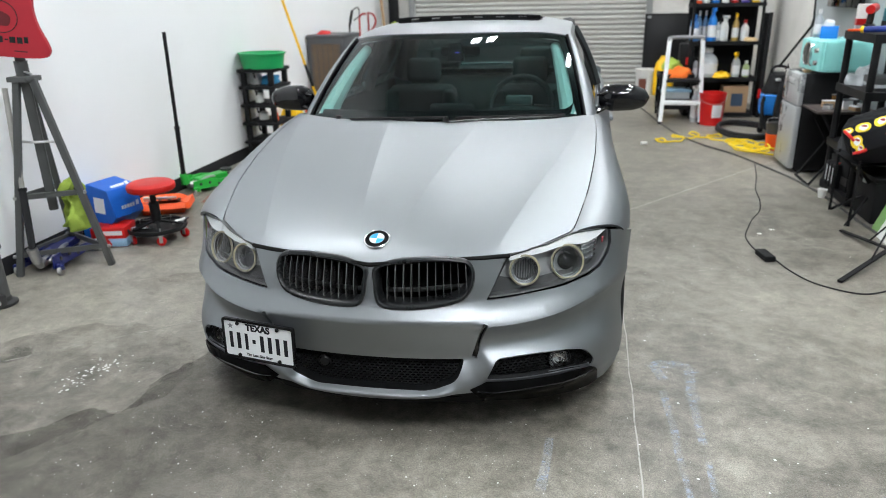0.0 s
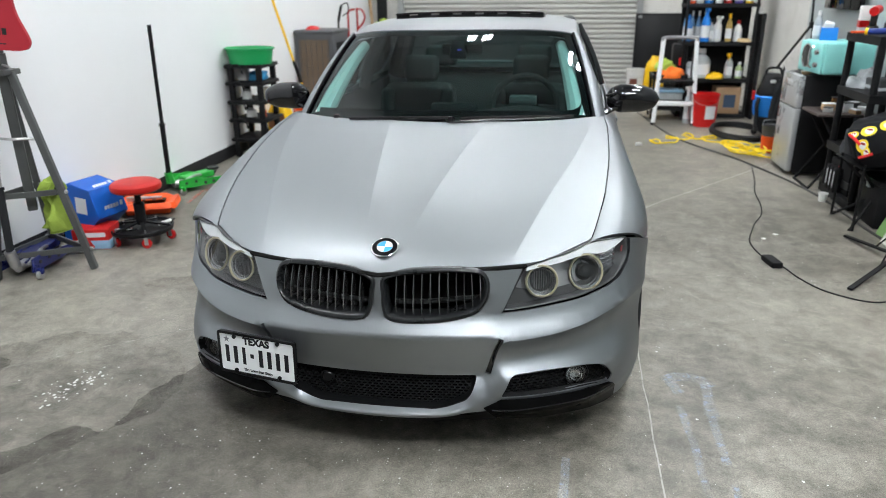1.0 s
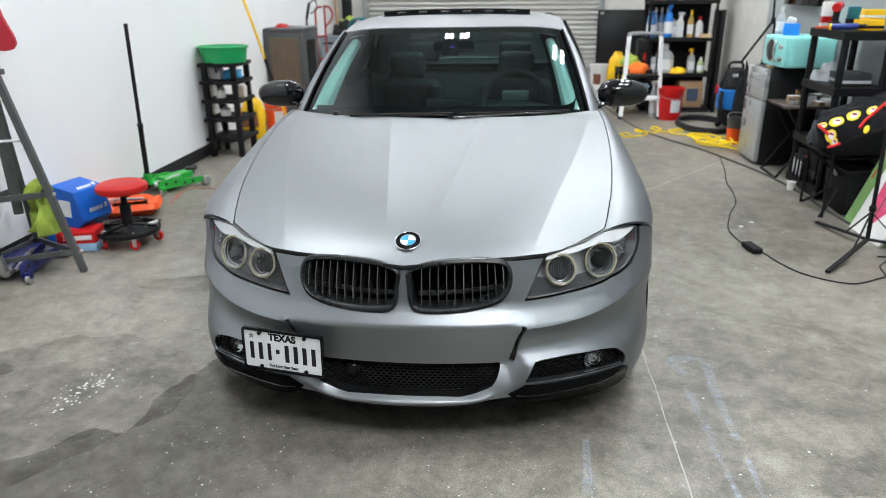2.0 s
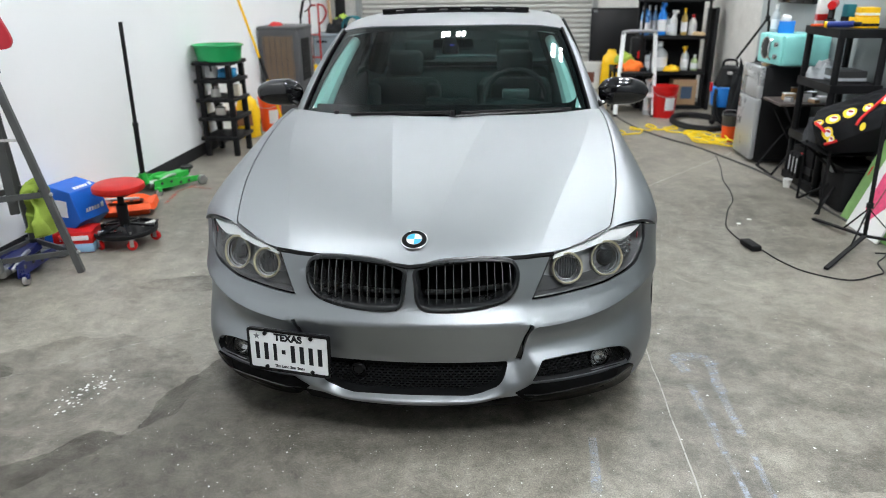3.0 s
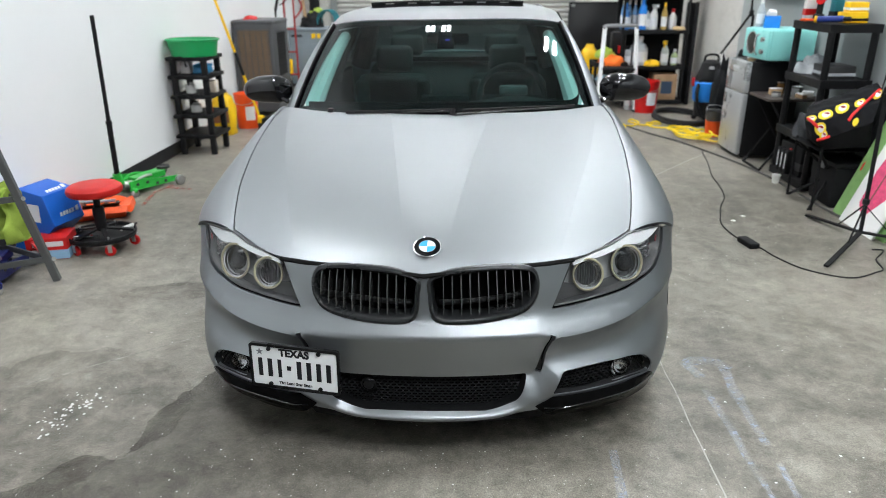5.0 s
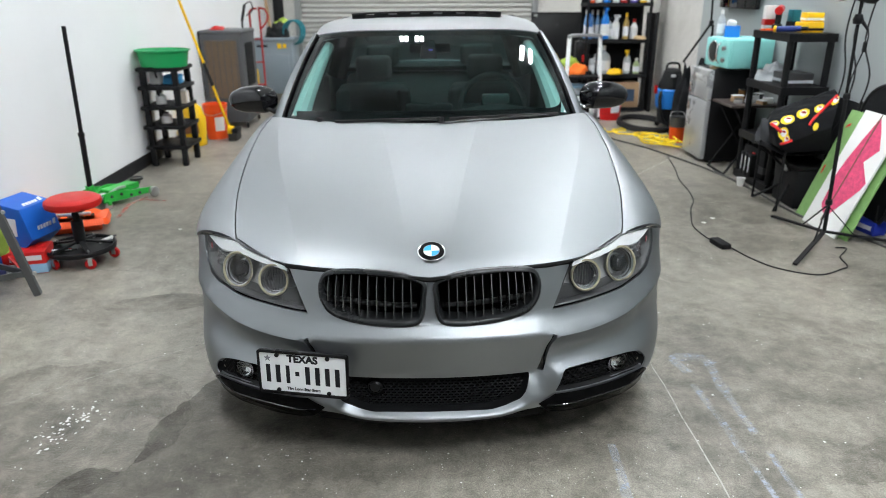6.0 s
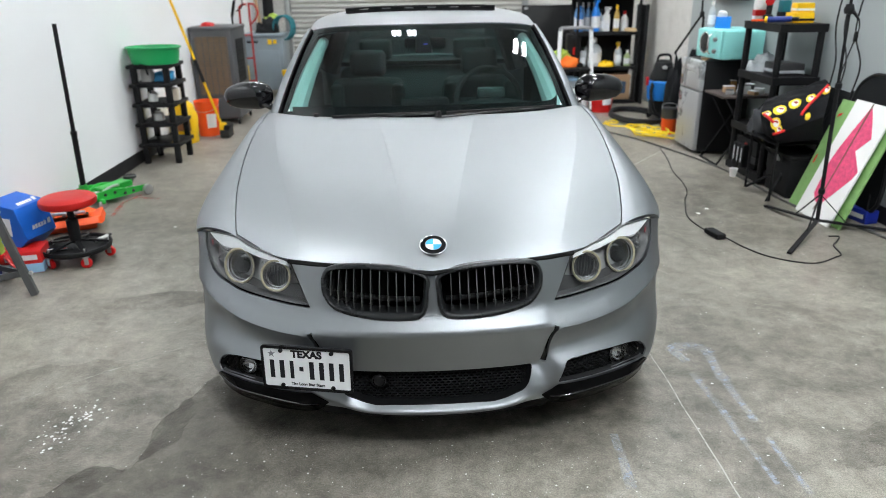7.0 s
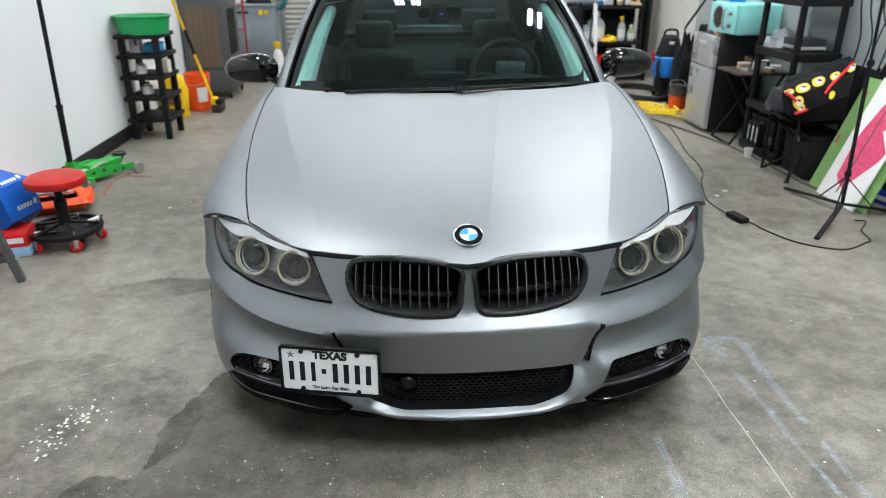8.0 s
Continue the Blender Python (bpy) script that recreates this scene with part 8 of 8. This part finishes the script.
def light_stand():
    t = thing("light_stand", "black tripod light stand holding a studio lamp", "light stand", pose(2.60, 2.27, 0))
    part("column", tube([(0, 0, 0.06), (-0.03, 0.0, 0.95)], 0.0125, 10), MATT_BLACK, t)
    part("upper_column", tube([(-0.03, 0, 0.9), (-0.05, 0, 1.50)], 0.009, 10), MATT_BLACK, t)
    for z in (0.24, 0.92):
        part("clamp", lathe([(0.014, 0), (0.021, 0.006), (0.021, 0.034), (0.014, 0.04)], 12, pose(-0.03 * z, 0, z)), BLACK_PLASTIC, t)
    for fx, fy in ((-0.41, -0.45), (-0.11, 0.49), (0.46, -0.10)):
        leg = part("leg", bar((0, 0, 0.06), (fx, fy, 0.010), 0.028, 0.014, 0.002), MATT_BLACK, t)
        part("strut", bar((-0.01, 0, 0.24), (fx * 0.38, fy * 0.38, 0.05), 0.010, 0.006), MATT_BLACK, leg)
    part("knuckle", lathe([(0, 0), (0.025, 0.005), (0.03, 0.03), (0.02, 0.06), (0, 0.06)], 14, pose(-0.05, 0, 1.36)), BLACK_PLASTIC, t)
    part("tilt_grip", bar((-0.05, 0, 1.40), (0.0, -0.04, 1.33), 0.012, 0.012), BLACK_PLASTIC, t)
    lamp = part("lamp_head", moved(lathe([(0, 0), (0.045, 0.0), (0.05, 0.03), (0.05, 0.17), (0.06, 0.2), (0, 0.2)], 20), pose(0.04, 0.02, 1.52, 0, -78, 10)), BLACK_PLASTIC, t, "black studio lamp head")
    part("front_ring", moved(lathe([(0.052, 0.15), (0.075, 0.21), (0.075, 0.26), (0.066, 0.26), (0.06, 0.21)], 22), pose(0.04, 0.02, 1.52, 0, -78, 10)), WHITE_PLASTIC, lamp)
    part("cable", tube([(-0.04, 0.02, 1.42), (0.05, 0.03, 1.30), (0.02, 0.04, 1.12), (-0.01, 0.03, 1.0), (-0.02, 0.03, 0.8)], 0.004, 6), CABLE, t)
    part("cable_box", box(0.02, 0.02, 0.06, 0.04, 0.03, 1.20, bevel=0.004), BLACK_PLASTIC, t)


light_stand()


def boom_stand():
    t = thing("boom_stand", "black boom stand behind the microwave", "stand", pose(2.83, 5.25, 0))
    part("column", tube([(0.05, 0, 0), (0.02, 0, 1.22)], 0.013, 8), MATT_BLACK, t)
    part("boom", tube([(-0.24, 0, 0.86), (0.0, 0, 1.24), (0.0, 0, 1.24)], 0.012, 8, smooth=False), MATT_BLACK, t)
    part("upper_column", tube([(0.0, 0, 1.22), (-0.03, 0, 1.7)], 0.010, 8), MATT_BLACK, t)
    part("clamp", box(0.04, 0.04, 0.06, 0.0, 0, 1.21, bevel=0.01), BLACK_PLASTIC, t)
    for a in (10, 130, 250):
        part("leg", tube([(0.05, 0, 0.25), (0.05 + 0.16 * math.cos(radians(a)), 0.16 * math.sin(radians(a)), 0.01)], 0.009, 8), MATT_BLACK, t)


boom_stand()
mon = thing("monitor", "flat black screen mounted on the wall above the microwave", "screen", pose(3.04, 5.15, 1.38))
part("screen", box(0.05, 0.85, 0.5, bevel=0.01), GLOSS_BLACK, mon)
part("bracket", box(0.06, 0.2, 0.2, 0.03, 0, 0.15), MATT_BLACK, mon)

# ---- cables and hoses on the floor ----


def cable(name, label, pts, r, mat, cat="cable", z=None):
    t = thing(name, label, cat, pose(0, 0, 0))
    part("line", tube([(x, y, r if z is None else z) for x, y in pts], r, 8, per=8), mat, t)
    return t


cable("air_hose", "long grey air hose lying along the floor", [(1.50, 8.6), (1.60, 7.75), (1.70, 6.9), (1.83, 6.12), (2.03, 5.55), (2.25, 5.12), (2.42, 4.62), (2.55, 4.18), (2.63, 3.75), (2.66, 3.38), (2.68, 2.95), (2.74, 2.55), (2.90, 2.2), (3.0, 1.6)], 0.009, HOSE_GREY, "hose")
power = cable("power_cable", "thin black power cable with an in-line adapter", [(2.353, 4.713), (2.27, 4.25), (2.17, 3.82), (2.13, 3.48), (2.068, 3.194), (1.97, 2.97), (1.905, 2.78), (1.85, 2.60), (1.838, 2.46), (1.854, 2.296), (1.895, 2.20), (1.933, 2.12), (1.976, 1.944), (2.067, 1.771), (2.256, 1.666), (2.443, 1.755), (2.50, 1.80), (2.535, 1.94), (2.61, 2.03), (2.66, 2.10), (2.60, 2.11)], 0.0045, CABLE)
part("adapter", moved(box(0.065, 0.15, 0.036, bevel=0.008, seg=3), pose(1.878, 2.175, 0, 0, 0, 12)), MATT_BLACK, power, "black power adapter block")


def coil(name, label, cx, cy, r, turns, rad, mat, cat, squash=0.8, seed=3, jitter=0.05):
    rng = random.Random(seed)
    pts = []
    for k in range(turns * 14):
        a = 2 * math.pi * k / 14
        rr = r * (1 + jitter * math.sin(a * 0.37 + seed)) + rng.uniform(-1, 1) * r * jitter
        pts.append((cx + rr * math.cos(a), cy + rr * math.sin(a) * squash, rad + 2 * rad * (k / 14) * 0.8))
    t = thing(name, label, cat, pose(0, 0, 0))
    part("line", tube(pts, rad, 8, per=3), mat, t)
    return t


coil("hose", "thick black rubber hose coiled on the floor", 2.58, 6.28, 0.30, 2, 0.020, BLACK_RUBBER, "hose", 1.7, 2, 0.02)
cord = thing("extension_cord", "tangled bright yellow extension cord on the floor", "cord", pose(0, 0, 0))
rc = random.Random(5)
line = []
for k in range(60):
    a = k * 0.62
    line.append((1.55 + 0.02 * k + 0.10 * math.cos(a) * (1 if k < 30 else 1.3), 5.72 + 0.42 * sstep(0, 25, k) - 0.62 * sstep(22, 60, k) + 0.13 * math.sin(a), 0.008 + 0.006 * (k % 3)))
part("line", tube(line, 0.009, 6, per=5), CORD_YELLOW, cord)
line = []
for k in range(70):
    a = k * 0.55
    r = 0.12 + 0.06 * math.sin(k * 0.31)
    line.append((2.42 + 0.10 * math.sin(k * 0.09) + r * math.cos(a), 5.28 + 0.14 * math.cos(k * 0.13) + r * 1.2 * math.sin(a), 0.010 + 0.0012 * k + 0.01 * rc.random()))
part("loop", tube(line, 0.009, 6, per=5), CORD_YELLOW, cord)
part("plug", tube([(1.44, 5.60, 0.015), (1.38, 5.58, 0.015)], 0.018, 8), WHITE_PLASTIC, cord)
for k, (y, z0, dx) in enumerate(((3.15, 1.9, 0.10), (3.0, 2.0, 0.14), (2.8, 2.1, 0.2))):
    t = thing("hanging_cable", "black cable hanging down the grey wall", "cable", pose(0, 0, 0))
    part("line", tube([(3.085, y, z0), (3.06, y + dx, 1.3), (3.07, y + dx * 0.4, 0.95), (3.05, y + dx * 1.2, 0.5)], 0.006, 6, per=8), CABLE, t)

# ---- marks on the floor ----
CHALK_BLUE = worn_paint("blue_chalk", (0.52, 0.57, 0.65), 26, 0.62, top=0.5)
WHITE_SPOT = worn_paint("white_paint_drip", (0.75, 0.75, 0.73), 60, 1.6)
CHALK_RED = worn_paint("red_chalk", (0.62, 0.16, 0.13), 25, 0.8, top=0.6)
for a, b, w in (((1.06, 0.69), (1.13, 0.735), 0.05), ((1.12, 0.735), (1.22, 0.735), 0.055), ((1.21, 0.735), (1.26, 0.67), 0.05), ((1.09, 0.70), (1.125, 0.60), 0.04), ((1.105, 0.50), (1.12, 0.24), 0.025), ((1.12, 0.24), (1.13, -0.20), 0.022),
                ((1.235, 0.68), (1.222, 0.45), 0.04), ((1.222, 0.45), (1.217, 0.15), 0.028), ((1.217, 0.05), (1.215, -0.25), 0.022), ((0.665, 0.10), (0.645, -0.2), 0.028), ((0.30, -0.32), (0.36, -0.38), 0.03)):
    structure("chalk_mark", strip(a, b, w * 1.25, 0.0022, 0.004, int(abs(a[0] * 1000 + b[1] * 100))), CHALK_BLUE, "faded blue chalk line on the concrete", "floor mark")
for a, b, w in (((-2.30, 2.88), (-2.36, 3.20), 0.03), ((-2.36, 3.20), (-2.30, 3.42), 0.028), ((-2.33, 3.36), (-2.10, 3.31), 0.025)):
    structure("chalk_mark", strip(a, b, w, 0.0022, 0.006, 9), CHALK_RED, "faded red chalk line on the concrete", "floor mark")


def spill_material():
    """A dark damp-looking stain, strongest on its older side and thinning out towards +x."""
    m = worn_paint("damp_spill", (0.045, 0.042, 0.034), 5.5, 1.15, top=0.36)
    n, link = m.node_tree.nodes, m.node_tree.links
    alpha = n["Principled BSDF"].inputs["Alpha"]
    co = n.new("ShaderNodeTexCoord")
    split = n.new("ShaderNodeSeparateXYZ")
    thin = n.new("ShaderNodeMapRange")
    thin.interpolation_type = "SMOOTHSTEP"
    for key, value in (("From Min", -0.9), ("From Max", 0.5), ("To Min", 1.0), ("To Max", 0.0)):
        thin.inputs[key].default_value = value
    both = n.new("ShaderNodeMath")
    both.operation = "MULTIPLY"
    link.new(co.outputs["Object"], split.inputs[0])
    link.new(split.outputs["X"], thin.inputs[0])
    link.new(alpha.links[0].from_socket, both.inputs[0])
    link.new(thin.outputs[0], both.inputs[1])
    link.new(both.outputs[0], alpha)
    return m


def stain(pts, seed, mat):
    """A dark dried spill with a ragged outline."""
    loop = dense(smooth_path([(x, y, 0) for x, y in pts], 6, True), 0.02)
    bm = bmesh.new()
    vs = []
    for v in loop:
        w = [0.035 * noise.noise(Vector((v.x * 9, v.y * 9, seed + k))) + 0.012 * noise.noise(Vector((v.x * 40, v.y * 40, seed + k))) for k in (0, 9)]
        vs.append(bm.verts.new((v.x + w[0], v.y + w[1], 0.0008)))
    f = bm.faces.new(vs)
    bmesh.ops.triangulate(bm, faces=[f])
    structure("floor_stain", orient(bm, (0, 0, 1)), mat, "dark dried spill on the concrete", "floor stain")


FAINT_SPILL = worn_paint("faint_spill", (0.045, 0.042, 0.034), 4.5, 0.7, top=0.3)
stain([(-2.3, -1.3), (-1.85, -0.55), (-1.55, -0.30), (-1.36, -0.20), (-1.29, -0.13), (-1.24, -0.06), (-1.19, 0.02), (-1.08, -0.02), (-1.03, 0.10), (-1.06, 0.25), (-1.0, 0.36), (-0.98, 0.47), (-0.88, 0.66), (-0.6, 0.9), (0.4, 0.9), (1.0, 0.3), (0.95, -0.4), (0.55, -0.95), (0.0, -1.25), (-0.6, -1.2), (-1.3, -1.42), (-1.9, -1.5)], 3, spill_material())
stain([(1.45, 0.0), (1.75, 0.15), (1.95, 0.12), (1.8, 0.0), (1.6, -0.12), (1.4, -0.15)], 8, FAINT_SPILL)
stain([(-1.75, 1.35), (-1.4, 1.5), (-1.1, 1.42), (-1.25, 1.3), (-1.5, 1.26)], 5, FAINT_SPILL)
stain([(-2.5, -0.9), (-2.2, -0.2), (-2.0, 0.5), (-1.5, 0.75), (-1.05, 0.55), (-0.95, 0.2), (-1.2, -0.2), (-1.7, -0.8)], 15, FAINT_SPILL)
stain([(-1.98, 0.30), (-1.90, 0.42), (-1.78, 0.40), (-1.84, 0.28)], 21, FAINT_SPILL)
rs = random.Random(12)
bm = bmesh.new()


def spot(cx, cy, r):
    n = 9
    a0 = rs.uniform(0, 6)
    vs = [bm.verts.new((cx + r * rs.uniform(0.6, 1.2) * math.cos(a0 + 6.283 * i / n), cy + r * rs.uniform(0.6, 1.2) * math.sin(a0 + 6.283 * i / n), 0.0015)) for i in range(n)]
    bm.faces.new(vs)


for k in range(75):
    t = rs.random()
    spot(-1.45 + 0.12 * t + rs.gauss(0, 0.035), 0.12 + 0.27 * t + rs.gauss(0, 0.03), rs.uniform(0.002, 0.0085))
for k in range(900):
    spot(rs.uniform(-1.7, 2.4), rs.uniform(-1.2, 2.8), rs.choice((0.0014, 0.0018, 0.0022, 0.003, 0.0042)))
for k in range(420):
    spot(rs.uniform(-1.2, 1.1), rs.uniform(-0.9, 0.1), rs.choice((0.0012, 0.0016, 0.002, 0.0026)))
for cx, cy, r in ((1.16, 0.42, 0.006), (1.07, 0.95, 0.006), (1.17, -0.05, 0.006), (-1.2, 2.1, 0.015), (-1.35, 2.35, 0.02), (-1.75, 2.6, 0.012), (1.95, 2.65, 0.02), (2.05, 2.75, 0.02), (1.45, 0.1, 0.006)):
    spot(cx, cy, r)
orient(bm, (0, 0, 1))
ob = structure("paint_specks", bm, WHITE_SPOT, "white paint drips and specks on the concrete", "floor mark")
